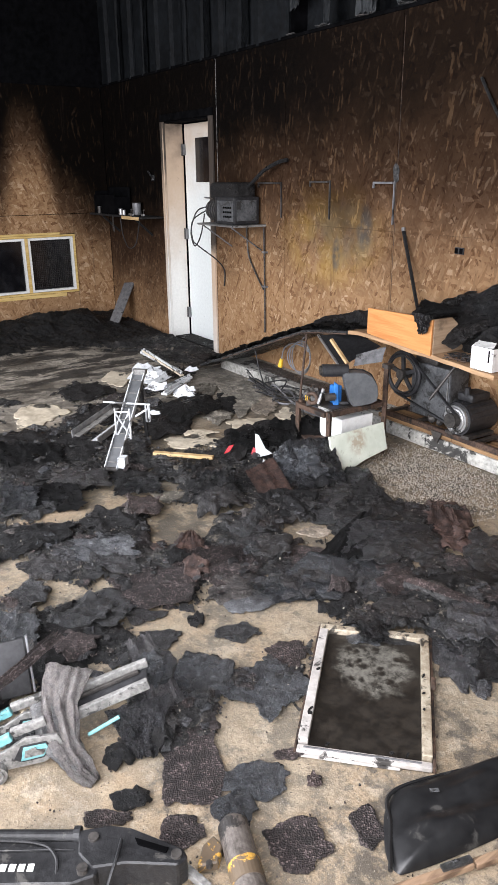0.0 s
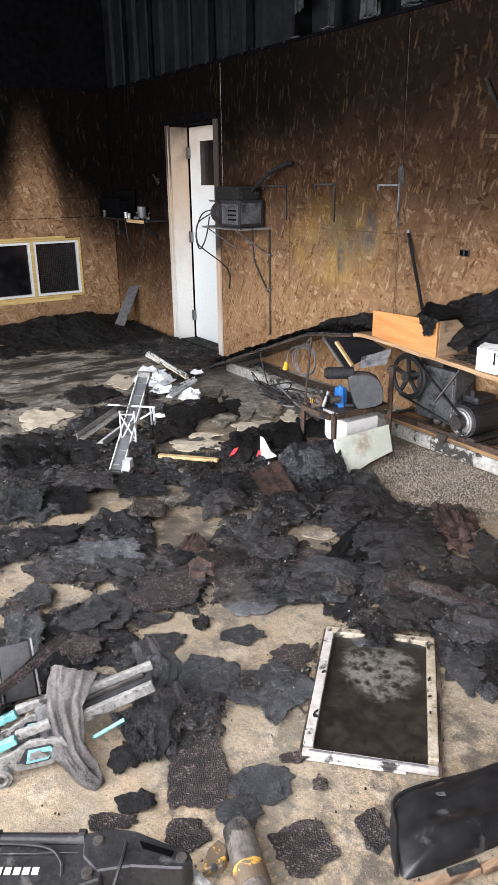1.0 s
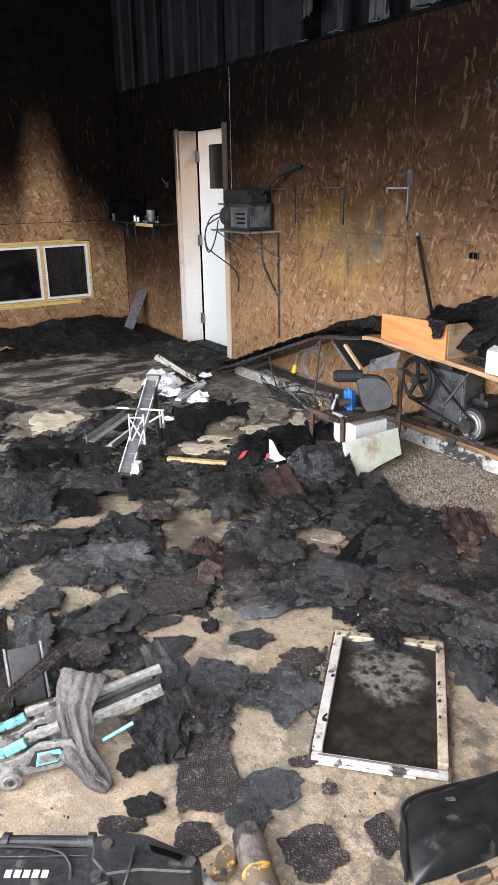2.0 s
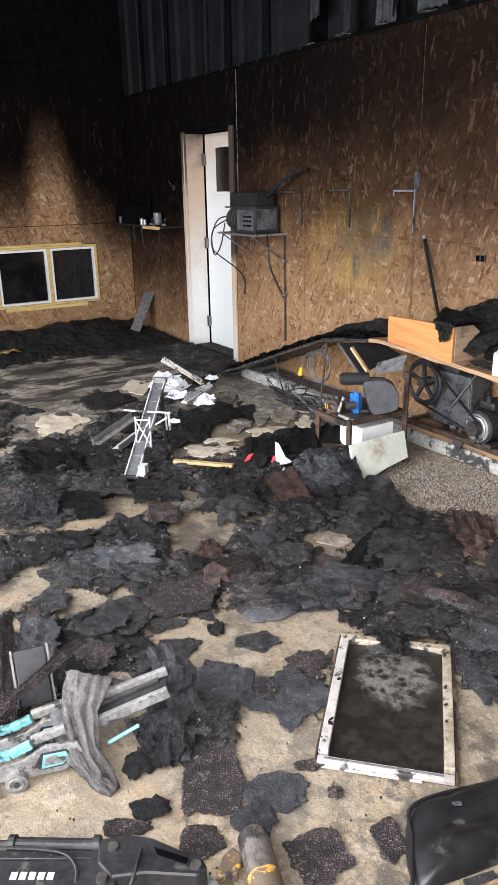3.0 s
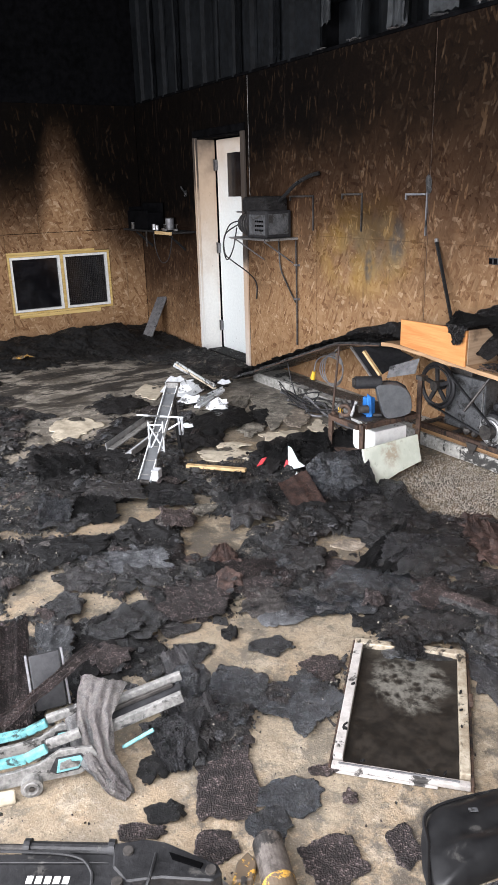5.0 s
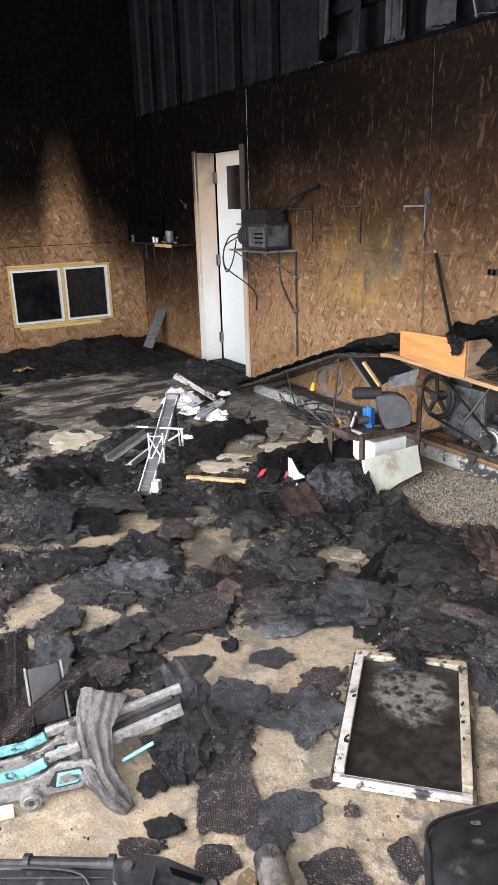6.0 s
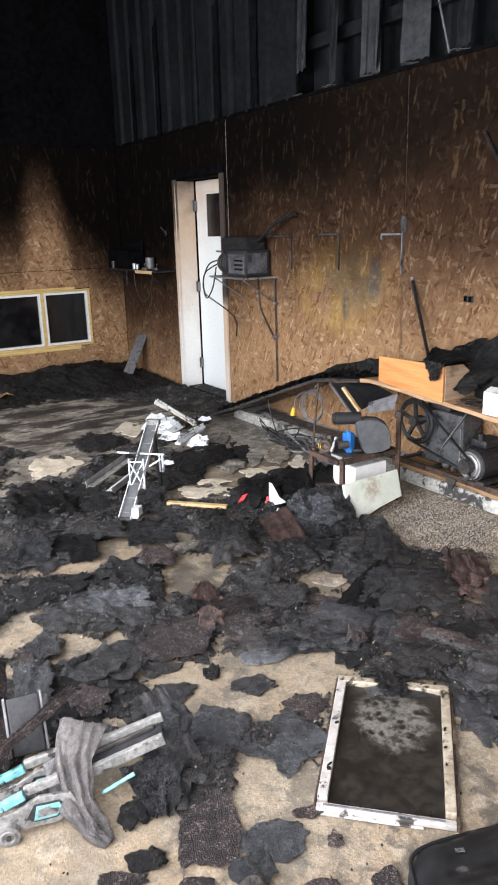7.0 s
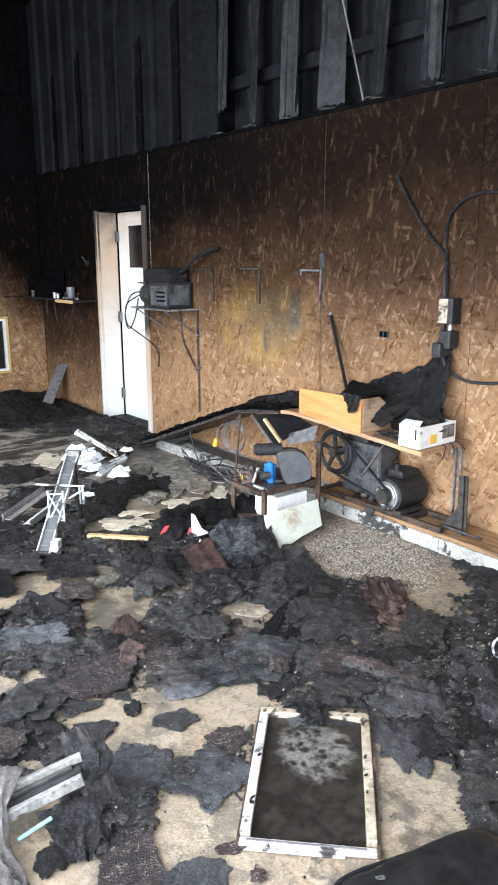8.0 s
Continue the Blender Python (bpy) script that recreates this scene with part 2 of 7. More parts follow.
def wood_material(name, dark, light, along="x"):
    n = Nodes(name)
    sc = {"x": (2.5, 30, 30), "y": (30, 2.5, 30), "z": (30, 30, 2.5)}[along]
    g = n.noise(1.0, 6, 0.65, n.scaled(*sc), 0.8)
    blot = n.noise(6, 5, 0.6)
    col = n.mix(n.step(g, 0.32, 0.68), dark, light)
    col = n.mix(n.math("MULTIPLY", n.step(blot, 0.60, 0.74), 0.55), col, (0.05, 0.035, 0.025))
    n.bump(g, 0.25, 0.003)
    return n.done(col, 0.6, 0.0, 0.35)


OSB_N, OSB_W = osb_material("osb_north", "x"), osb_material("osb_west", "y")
FLOOR = floor_material()
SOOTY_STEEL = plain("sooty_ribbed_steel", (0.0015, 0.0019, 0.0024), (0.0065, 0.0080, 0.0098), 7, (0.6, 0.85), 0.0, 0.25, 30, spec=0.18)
SCORCHED_STRIP = plain("scorched_liner_strip", (0.012, 0.014, 0.016), (0.050, 0.055, 0.060), 6, (0.45, 0.7), 0.2, 0.3, 25)
# soot black; also stands in for shade in gaps and slots
SOOT_GAP_BLACK = plain("soot_and_gap_black", (0.0012, 0.0012, 0.0014), (0.004, 0.004, 0.0046), 5, (0.9, 0.99), 0, 0.3, 30, spec=0.03)
KERB = plain("sooty_kerb_concrete", (0.22, 0.215, 0.195), (0.52, 0.51, 0.47), 14, (0.7, 0.9), 0, 0.5, 50, soil=0.34)
CASING = soot_white("smoke_blackened_casing", (0.78, 0.77, 0.73), 1.0, 1.80)
CASING_LOW = soot_white("low_smoke_blackened_casing", (0.78, 0.77, 0.73), 0.45, 1.05)
TRIM_WHITE = soot_white("smoke_stained_white_trim", (0.78, 0.77, 0.73), 1.30, 2.25)
LEAF_WHITE = soot_white("smoke_stained_white_door", (0.76, 0.80, 0.79), 2.1, 2.7)
CHAR = char_material("char_cloth", (0.007, 0.007, 0.0075), (0.042, 0.043, 0.045), 26, (0.28, 0.60), 0.0, 1.0, 0.6, 0.6)
CHAR_DEEP = char_material("char_deep", (0.004, 0.004, 0.004), (0.018, 0.018, 0.019), 22, (0.65, 0.95), 0.0, 0.9, 0.3, 0.25)
CHAR_BROWN = char_material("char_brown_granular", (0.019, 0.015, 0.0145), (0.075, 0.057, 0.055), 24, (0.42, 0.75), 0.23, 1.0, 0.4)
CHAR_BLUE = char_material("char_blue_plastic", (0.010, 0.011, 0.013), (0.070, 0.076, 0.085), 24, (0.22, 0.46), 0.0, 1.0, 0.7, 0.7)
ASH_GREY = char_material("ash_grey_sheet", (0.024, 0.0235, 0.024), (0.12, 0.118, 0.115), 26, (0.42, 0.75), 0.0, 1.0, 0.4, 0.4)
MELT = char_material("melted_plastic", (0.26, 0.26, 0.265), (0.58, 0.58, 0.575), 60, (0.22, 0.42), 0.0, 1.0, 0.6, 0.6)
SLATE = char_material("slate_grey_plastic", (0.050, 0.053, 0.058), (0.19, 0.195, 0.205), 24, (0.3, 0.55), 0.0, 0.8, 0.5, 0.5)
RUST_CLOTH = char_material("scorched_red_brown_cloth", (0.026, 0.0165, 0.0145), (0.105, 0.064, 0.052), 20, (0.7, 0.9))
CREAM = plain("torn_cream_board", (0.42, 0.36, 0.27), (0.64, 0.57, 0.45), 9, (0.7, 0.9), 0, 0.3, 50, soil=0.2)
WHITE_PLASTIC = plain("white_plastic", (0.42, 0.44, 0.455), (0.62, 0.64, 0.655), 14, (0.4, 0.55), 0, 0.2, 40, soil=0.38)
GREY_PLASTIC = plain("scorched_grey_plastic", (0.10, 0.098, 0.093), (0.25, 0.243, 0.23), 24, (0.45, 0.65), 0, 0.35, 50, soil=0.24)
TEAL = plain("teal_plastic", (0.09, 0.25, 0.26), (0.19, 0.42, 0.43), 14, (0.35, 0.55), 0, 0.15, 50, soil=0.3)
BLACK_PLASTIC = plain("black_plastic", (0.010, 0.010, 0.011), (0.030, 0.030, 0.032), 14, (0.45, 0.65), 0, 0.2, 60, spec=0.35)
TOY_BLACK = plain("toy_black_plastic", (0.0055, 0.0055, 0.006), (0.018, 0.018, 0.019), 20, (0.36, 0.6), 0, 0.4, 90, spec=0.4, soil=0.12, soil_col=(0.055, 0.052, 0.048))
SHELL_BLACK = plain("glossy_black_shell", (0.0055, 0.0055, 0.006), (0.013, 0.013, 0.0135), 9, (0.30, 0.46), 0, 0.12, 60, spec=0.5, soil=0.06, soil_col=(0.05, 0.048, 0.045))
DARK_STEEL = plain("dark_steel", (0.022, 0.020, 0.019), (0.075, 0.068, 0.062), 14, (0.4, 0.65), 0.4, 0.35, 70)
RUSTY_STEEL = plain("rusty_steel", (0.028, 0.018, 0.014), (0.11, 0.068, 0.047), 16, (0.6, 0.85), 0.25, 0.4, 70, soil=0.3)
GREY_STEEL = plain("grey_steel", (0.10, 0.10, 0.105), (0.22, 0.22, 0.225), 9, (0.4, 0.6), 0.3, 0.15, 40, soil=0.12)
BRIGHT_STEEL = plain("bright_steel", (0.30, 0.30, 0.30), (0.52, 0.52, 0.52), 14, (0.3, 0.5), 0.8, 0.15, 50, soil=0.12)
UNIT_GREY = plain("scorched_unit_paint", (0.040, 0.042, 0.045), (0.105, 0.108, 0.112), 16, (0.5, 0.7), 0, 0.2, 60, soil=0.3)
GUARD_GREY = plain("grey_guard_paint", (0.060, 0.063, 0.067), (0.095, 0.099, 0.104), 8, (0.45, 0.6), 0, 0.08, 40, soil=0.05)
BLUE_PAINT = plain("blue_paint", (0.02, 0.13, 0.40), (0.04, 0.22, 0.60), 12, (0.35, 0.5), 0, 0.1, 40, soil=0.2)
YELLOW_PLASTIC = plain("yellow_plastic", (0.60, 0.36, 0.02), (0.78, 0.50, 0.05), 12, (0.4, 0.6), 0, 0.1, 40)
RED_PLASTIC = plain("red_plastic", (0.45, 0.02, 0.03), (0.65, 0.05, 0.06), 12, (0.4, 0.6), 0, 0.1, 40)
SASH_WHITE = plain("white_sash", (0.60, 0.60, 0.57), (0.76, 0.76, 0.73), 10, (0.4, 0.55), 0, 0.1, 40)
CARTON_WHITE = plain("white_carton", (0.68, 0.68, 0.66), (0.82, 0.82, 0.80), 8, (0.6, 0.8), 0, 0.1, 40, soil=0.1)
PLY = wood_material("orange_plywood", (0.42, 0.165, 0.050), (0.56, 0.26, 0.092), "x")
BATTEN = wood_material("charred_batten", (0.07, 0.042, 0.026), (0.27, 0.18, 0.115), "y")
PLY_PALE = wood_material("pale_plywood", (0.30, 0.20, 0.125), (0.46, 0.33, 0.22), "y")
WOOD_STRIP = wood_material("pale_wood_strip", (0.42, 0.28, 0.13), (0.60, 0.43, 0.23), "x")
WINDOW_WOOD = wood_material("yellow_window_wood", (0.45, 0.30, 0.09), (0.66, 0.48, 0.20), "y")
BENCH_EDGE = wood_material("scorched_bench_board", (0.22, 0.13, 0.07), (0.42, 0.27, 0.15), "x")
LEDGE_WOOD = wood_material("scorched_ledge_board", (0.10, 0.058, 0.030), (0.36, 0.22, 0.11), "x")
ALU = plain("window_frame_aluminium", (0.40, 0.37, 0.345), (0.58, 0.55, 0.52), 12, (0.3, 0.5), 0.25, 0.15, 40, soil=0.34)
ALU_SCORCHED = plain("scorched_window_frame", (0.25, 0.20, 0.14), (0.52, 0.46, 0.36), 14, (0.35, 0.55), 0.25, 0.1, 40, soil=0.42)
GRAVEL = plain("gravel_grey", (0.18, 0.158, 0.13), (0.42, 0.375, 0.315), 40, (0.7, 0.9), 0, 0.4, 120, soil=0.12, soil_col=(0.045, 0.04, 0.035))
TAN_ASH = char_material("tan_grey_ash", (0.14, 0.128, 0.108), (0.38, 0.345, 0.285), 12, (0.75, 0.95), 0.0, 0.9, 0.25)
YELLOW_RUST = plain("flaking_yellow_paint", (0.05, 0.042, 0.036), (0.15, 0.13, 0.115), 18, (0.4, 0.7), 0.25, 0.6, 70, soil=0.45)
YELLOW_FLAKE = plain("yellow_flakes", (0.40, 0.21, 0.03), (0.55, 0.32, 0.06), 30, (0.5, 0.7), 0, 0.3, 60, soil=0.80, soil_col=(0.055, 0.046, 0.040))


def glass_soot():
    n = Nodes("soot_black_glass")
    col = n.mix(n.step(n.noise(9, 5), 0.4, 0.7), (0.004, 0.004, 0.005), (0.012, 0.012, 0.014))
    return n.done(col, 0.12, 0.0, 0.5)


def pane_soot():
    """The pane of the fallen window: soot-black with a mottled grey blotch."""
    n = Nodes("blotched_soot_pane")
    a, fine = n.noise(15, 9, 0.7, distort=0.3), n.noise(60, 6, 0.7)
    shaken = n.warped(14, 0.05)
    cells = n.voronoi(26, shaken, "Distance")
    dx, dy = n.math("SUBTRACT", n.x, 6.905), n.math("SUBTRACT", n.y, -2.03)
    across = n.math("ADD", n.math("MULTIPLY", dx, 0.707), n.math("MULTIPLY", dy, 0.707))
    along = n.math("SUBTRACT", n.math("MULTIPLY", dy, 0.707), n.math("MULTIPLY", dx, 0.707))
    r = n.math("SQRT", n.math("ADD", n.math("POWER", n.math("ABSOLUTE", n.math("MULTIPLY", across, 1.0)), 2.0), n.math("POWER", n.math("ABSOLUTE", n.math("MULTIPLY", along, 0.85)), 2.0)))
    r = n.math("ADD", r, n.math("MULTIPLY", n.math("SUBTRACT", a, 0.5), 0.16))
    m = n.math("MULTIPLY", n.step(r, 0.150, 0.095), n.step(n.math("ADD", cells, n.math("MULTIPLY", fine, 0.4)), 0.36, 0.74))
    m = n.math("MULTIPLY", m, n.step(n.noise(20, 8, 0.75), 0.36, 0.60))
    col = n.mix(n.step(n.noise(30, 6), 0.35, 0.7), (0.009, 0.0075, 0.006), (0.022, 0.018, 0.014))
    col = n.mix(m, col, n.mix(fine, (0.05, 0.047, 0.040), (0.21, 0.20, 0.172)))
    n.bump(n.math("ADD", a, fine), 0.3, 0.004)
    return n.done(col, n.math("MULTIPLY_ADD", a, 0.4, 0.3), 0.0, 0.4)


def mint_board():
    n = Nodes("pale_mint_board")
    a, b = n.noise(6, 6, 0.65), n.noise(50, 5, 0.65)
    col = n.mix(n.step(a, 0.38, 0.62), (0.56, 0.60, 0.51), (0.68, 0.71, 0.62))
    stain = n.math("MULTIPLY", n.spot(-0.855, 0.17, 0.075, 0.085, "y"), n.step(n.noise(22, 5, 0.65), 0.36, 0.58))
    col = n.mix(n.math("MULTIPLY", stain, 0.62), col, (0.30, 0.19, 0.11))
    col = n.mix(n.math("MULTIPLY", n.step(n.noise(30, 7, 0.75), 0.60, 0.64), 0.35), col, (0.22, 0.19, 0.14))
    n.bump(b, 0.1, 0.003)
    return n.done(col, 0.6, 0.0, 0.4)


MINT_BOARD = mint_board()
GLASS, PANE = glass_soot(), pane_soot()


# ---- building helpers ----
def part(name, bm, material, parent=None, label="", smooth=False):
    """Links a bmesh, given in world metres, as one mesh object; its origin lies in its middle."""
    lo = Vector([min(v.co[i] for v in bm.verts) for i in range(3)])
    hi = Vector([max(v.co[i] for v in bm.verts) for i in range(3)])
    mid = (lo + hi) / 2
    bmesh.ops.translate(bm, vec=-mid, verts=bm.verts)
    bmesh.ops.recalc_face_normals(bm, faces=bm.faces)
    if smooth:
        for f in bm.faces:
            f.smooth = True
    me = bpy.data.meshes.new(name)
    bm.to_mesh(me)
    bm.free()
    me.materials.append(material)
    ob = new(name, me)
    base = Vector((0, 0, 0))
    if parent is not None:
        ob.parent = parent
        p = parent
        while p is not None:
            base += p.location
            p = p.parent
    ob.location = mid - base
    if label:
        ob["label"] = label
    return ob


def thing(name, at, label, category, group="", kind=""):
    ob = new(name)
    ob.empty_display_size = 0.05
    ob.location = at
    return tagged(ob, label, category, group, kind)


def box(lo, hi, bevel=0.0, m=None, bm=None):
    bm = bm or bmesh.new()
    r = bmesh.ops.create_cube(bm, size=1)
    vs = r["verts"]
    for v in vs:
        v.co = [lo[i] + (v.co[i] + 0.5) * (hi[i] - lo[i]) for i in range(3)]
    if bevel:
        es = list({e for v in vs for e in v.link_edges})
        r = bmesh.ops.bevel(bm, geom=es, offset=bevel, segments=2, affect="EDGES", profile=0.6)
        vs = list({v for f in r["faces"] for v in f.verts} | {v for v in vs if v.is_valid})
    if m is not None:
        bmesh.ops.transform(bm, matrix=m, verts=vs)
    return bm


def beam(a, b, w, h, bevel=0.0, up=(0, 0, 1), bm=None):
    """A bar of section w x h from a to b."""
    a, b = Vector(a), Vector(b)
    d = (b - a).normalized()
    up = (0, 1, 0) if abs(d.dot(Vector(up).normalized())) > 0.99 else up
    s = d.cross(Vector(up)).normalized()
    u = s.cross(d)
    m = Matrix((s, d, u)).transposed().to_4x4()
    m.translation = (a + b) / 2
    n = (b - a).length
    return box((-w / 2, -n / 2, -h / 2), (w / 2, n / 2, h / 2), bevel, m, bm)


def rod(a, b, r, n=12, bm=None, r2=None):
    bm = bm or bmesh.new()
    a, b = Vector(a), Vector(b)
    q = (b - a).to_track_quat("Z", "Y").to_matrix().to_4x4()
    q.translation = (a + b) / 2
    bmesh.ops.create_cone(bm, cap_ends=True, segments=n, radius1=r, radius2=r if r2 is None else r2, depth=(b - a).length, matrix=q)
    return bm


def ring(c, axis, r, tube, n=40, k=8, bm=None):
    """A torus round the axis."""
    bm = bm or bmesh.new()
    q = Vector(axis).to_track_quat("Z", "Y").to_matrix()
    grid = []
    for i in range(n):
        a = 2 * math.pi * i / n
        row = []
        for j in range(k):
            b = 2 * math.pi * j / k
            p = Vector(((r + tube * math.cos(b)) * math.cos(a), (r + tube * math.cos(b)) * math.sin(a), tube * math.sin(b)))
            row.append(bm.verts.new(Vector(c) + q @ p))
        grid.append(row)
    for i in range(n):
        for j in range(k):
            bm.faces.new((grid[i][j], grid[(i + 1) % n][j], grid[(i + 1) % n][(j + 1) % k], grid[i][(j + 1) % k]))
    return bm


def smooth_path(pts, n=8):
    pts = [Vector(p) for p in pts]
    out = []
    for i in range(len(pts) - 1):
        p0, p1, p2, p3 = pts[max(i - 1, 0)], pts[i], pts[i + 1], pts[min(i + 2, len(pts) - 1)]
        for j in range(n):
            t = j / n
            out.append(0.5 * (2 * p1 + (p2 - p0) * t + (2 * p0 - 5 * p1 + 4 * p2 - p3) * t * t + (3 * p1 - p0 - 3 * p2 + p3) * t ** 3))
    return out + [pts[-1]]


def tube(pts, r, k=7, bm=None, n=8):
    bm = bm or bmesh.new()
    pts = smooth_path(pts, n)
    rows = []
    for i, p in enumerate(pts):
        d = (pts[min(i + 1, len(pts) - 1)] - pts[max(i - 1, 0)]).normalized()
        s = d.cross(Vector((0.3, 0.2, 1))).normalized()
        u = s.cross(d)
        rows.append([bm.verts.new(p + (s * math.cos(a) + u * math.sin(a)) * r) for a in (2 * math.pi * j / k for j in range(k))])
    for a, b in zip(rows, rows[1:]):
        for j in range(k):
            bm.faces.new((a[j], a[(j + 1) % k], b[(j + 1) % k], b[j]))
    bm.faces.new(rows[0])
    bm.faces.new(rows[-1][::-1])
    return bm


def prism(outline, depth, m):
    """An outline in the x-z plane, thickened along y about 0, set by the pose m."""
    bm = bmesh.new()
    f = bm.faces.new([bm.verts.new((x, -depth / 2, z)) for x, z in outline])
    r = bmesh.ops.extrude_face_region(bm, geom=[f])
    bmesh.ops.translate(bm, vec=(0, depth, 0), verts=[v for v in r["geom"] if isinstance(v, bmesh.types.BMVert)])
    bmesh.ops.bevel(bm, geom=list(bm.edges), offset=min(0.004, depth * 0.15), segments=1, affect="EDGES")
    bmesh.ops.transform(bm, matrix=m, verts=bm.verts)
    return bm


def facing(at, right, up=(0, 0, 1)):
    """A pose whose x runs along right and whose z runs up."""
    r = Vector(right).normalized()
    u = (Vector(up) - r * Vector(up).dot(r)).normalized()
    m = Matrix((r, u.cross(r), u)).transposed().to_4x4()
    m.translation = Vector(at)
    return m


def drape(corners, nu, nv, fold, seed, thick=0.006, ragged=0.04, waves=7.0, hem=0.0):
    """A crumpled sheet spanned between four corners, with folds, a torn edge and real thickness."""
    bm = bmesh.new()
    a, b, c, d = (Vector(p) for p in corners)
    normal = (b - a).cross(d - a).normalized()
    off = Vector((seed * 3.7, seed * 1.3, seed * 0.7))
    rows = []
    for i in range(nu + 1):
        row = []
        for j in range(nv + 1):
            u, v = i / nu, j / nv
            uu = u + ragged * (noise.noise(Vector((v * 9, u * 3, seed))) if i in (0, nu) else 0.3 * noise.noise(Vector((v * 5, u * 5, seed))))
            vv = v + ragged * (noise.noise(Vector((u * 9, v * 3, seed + 9))) if j in (0, nv) else 0.3 * noise.noise(Vector((u * 5, v * 5, seed + 9))))
            p = a.lerp(b, uu).lerp(d.lerp(c, uu), vv)
            h = 1 - abs(noise.noise(Vector((u * waves, v * waves * 0.45, 0)) + off)) * 2
            h += 0.5 * noise.noise(Vector((u * waves * 2.4, v * waves * 2.0, 4)) + off) + 0.22 * noise.noise(Vector((u * waves * 6, v * waves * 6, 8)) + off)
            row.append(bm.verts.new(p + normal * (h * fold) - Vector((0, 0, hem * (abs(2 * u - 1) ** 3)))))
        rows.append(row)
    for i in range(nu):
        for j in range(nv):
            bm.faces.new((rows[i][j], rows[i + 1][j], rows[i + 1][j + 1], rows[i][j + 1]))
    bmesh.ops.solidify(bm, geom=list(bm.faces), thickness=thick)
    return bm


def scrap_mesh(x, y, a, b, yaw, fold, seed, lift=0.0, thick=0.006, corners=0, dome=0.0, n=36, rings=8):
    """A torn scrap that lies on the floor: a ragged outline with tears, creased, its rim bent down or up."""
    rnd = random.Random(seed)
    bm = bmesh.new()
    ph = [rnd.uniform(0, 6.28) for _ in range(6)]
    kk = corners or rnd.choice((3, 4, 4, 5))
    spin = rnd.uniform(0, 6.28)
    ca, sa = math.cos(radians(yaw)), math.sin(radians(yaw))
    off = Vector((seed * 1.71 % 50, seed * 0.37 % 50, 0))
    tears = [(rnd.uniform(0, 6.28), rnd.uniform(0.08, 0.30), rnd.uniform(0.10, 0.35)) for _ in range(rnd.choice((0, 1, 1, 2)))]

    def ragged(t):
        c = Vector((math.cos(t), math.sin(t), seed * 0.613 % 40))
        e = 0.36 * noise.noise(c * 1.3) + 0.24 * noise.noise(c * 2.6 + off) + 0.09 * noise.noise(c * 6 + off) + 0.05 * noise.noise(c * 13 + off) + 0.03 * noise.noise(c * 29 + off)
        for at_, wide, deep in tears:
            d = abs((t - at_ + math.pi) % (2 * math.pi) - math.pi)
            e -= deep * max(0.0, 1 - d / wide)
        return e

    edge = [ragged(2 * math.pi * j / n) for j in range(n)]

    def place(r, t):
        w = math.pi / kk
        poly = math.cos(w) / math.cos(((t + spin) % (2 * w)) - w)
        rad = r * (0.7 * poly + 0.34) * (1 + edge[int(round(t / (2 * math.pi) * n)) % n] * r * r)
        px, py = a * rad * math.cos(t), b * rad * math.sin(t)
        wx, wy = px * ca - py * sa, px * sa + py * ca
        q = Vector(((x + wx) * 6, (y + wy) * 6, 0)) + off
        h = (0.8 - abs(noise.noise(q)) * 2.6) + 0.50 * (0.5 - abs(noise.noise(q * 2.9)) * 2) + 0.28 * noise.noise(q * 7.1) + 0.18 * noise.noise(q * 17)
        z = max(0.0, 0.75 * fold * (0.45 + 0.6 * h)) + 1.1 * fold * r ** 6 * max(0.0, math.sin(2 * t + ph[5]) * math.sin(5 * t + ph[4])) + 0.5 * dome * max(0.0, 1 - (px / a) ** 2 - (py / b) ** 2)
        z *= 1 - 0.75 * max(0.0, (r - 0.75) / 0.25) ** 2 * (0.5 + 0.5 * math.sin(3 * t + ph[4]))
        return Vector((x + wx, y + wy, lift + max(z, 0.003 + 0.002 * r) + thick))

    mid = bm.verts.new(place(0.0, 0.0))
    last = None
    for i in range(1, rings + 1):
        row = [bm.verts.new(place((i / rings) ** 0.8, 2 * math.pi * j / n)) for j in range(n)]
        for j in range(n):
            if last:
                bm.faces.new((last[j], row[j], row[(j + 1) % n], last[(j + 1) % n]))
            else:
                bm.faces.new((mid, row[j], row[(j + 1) % n]))
        last = row
    low = [bm.verts.new((v.co.x * 0.99 + x * 0.01, v.co.y * 0.99 + y * 0.01, max(v.co.z - thick * 1.6, lift + 0.001))) for v in last]
    for j in range(n):
        bm.faces.new((last[j], low[j], low[(j + 1) % n], last[(j + 1) % n]))
    return bm


def lump(c, r, seed, rough=0.3, sub=3, flat=(1, 1, 1), bm=None):
    bm = bm or bmesh.new()
    res = bmesh.ops.create_icosphere(bm, subdivisions=sub, radius=1)
    off = Vector((seed, seed * 2.3, seed * 0.7))
    for v in res["verts"]:
        d = v.co.normalized()
        k = 1 + rough * noise.noise(d * 1.6 + off) + rough * 0.6 * noise.noise(d * 4 + off) + rough * 0.3 * noise.noise(d * 9 + off)
        v.co = Vector(c) + Vector([d[i] * k * r * flat[i] for i in range(3)])
    return bm


rng = np.random.default_rng(5)
TABLE = rng.random((256, 256))


def value_noise(x, y):
    xi, yi = np.floor(x).astype(int), np.floor(y).astype(int)
    fx, fy = x - xi, y - yi
    fx, fy = fx * fx * (3 - 2 * fx), fy * fy * (3 - 2 * fy)
    g = lambda i, j: TABLE[(xi + i) % 256, (yi + j) % 256]
    return (g(0, 0) * (1 - fx) + g(1, 0) * fx) * (1 - fy) + (g(0, 1) * (1 - fx) + g(1, 1) * fx) * fy


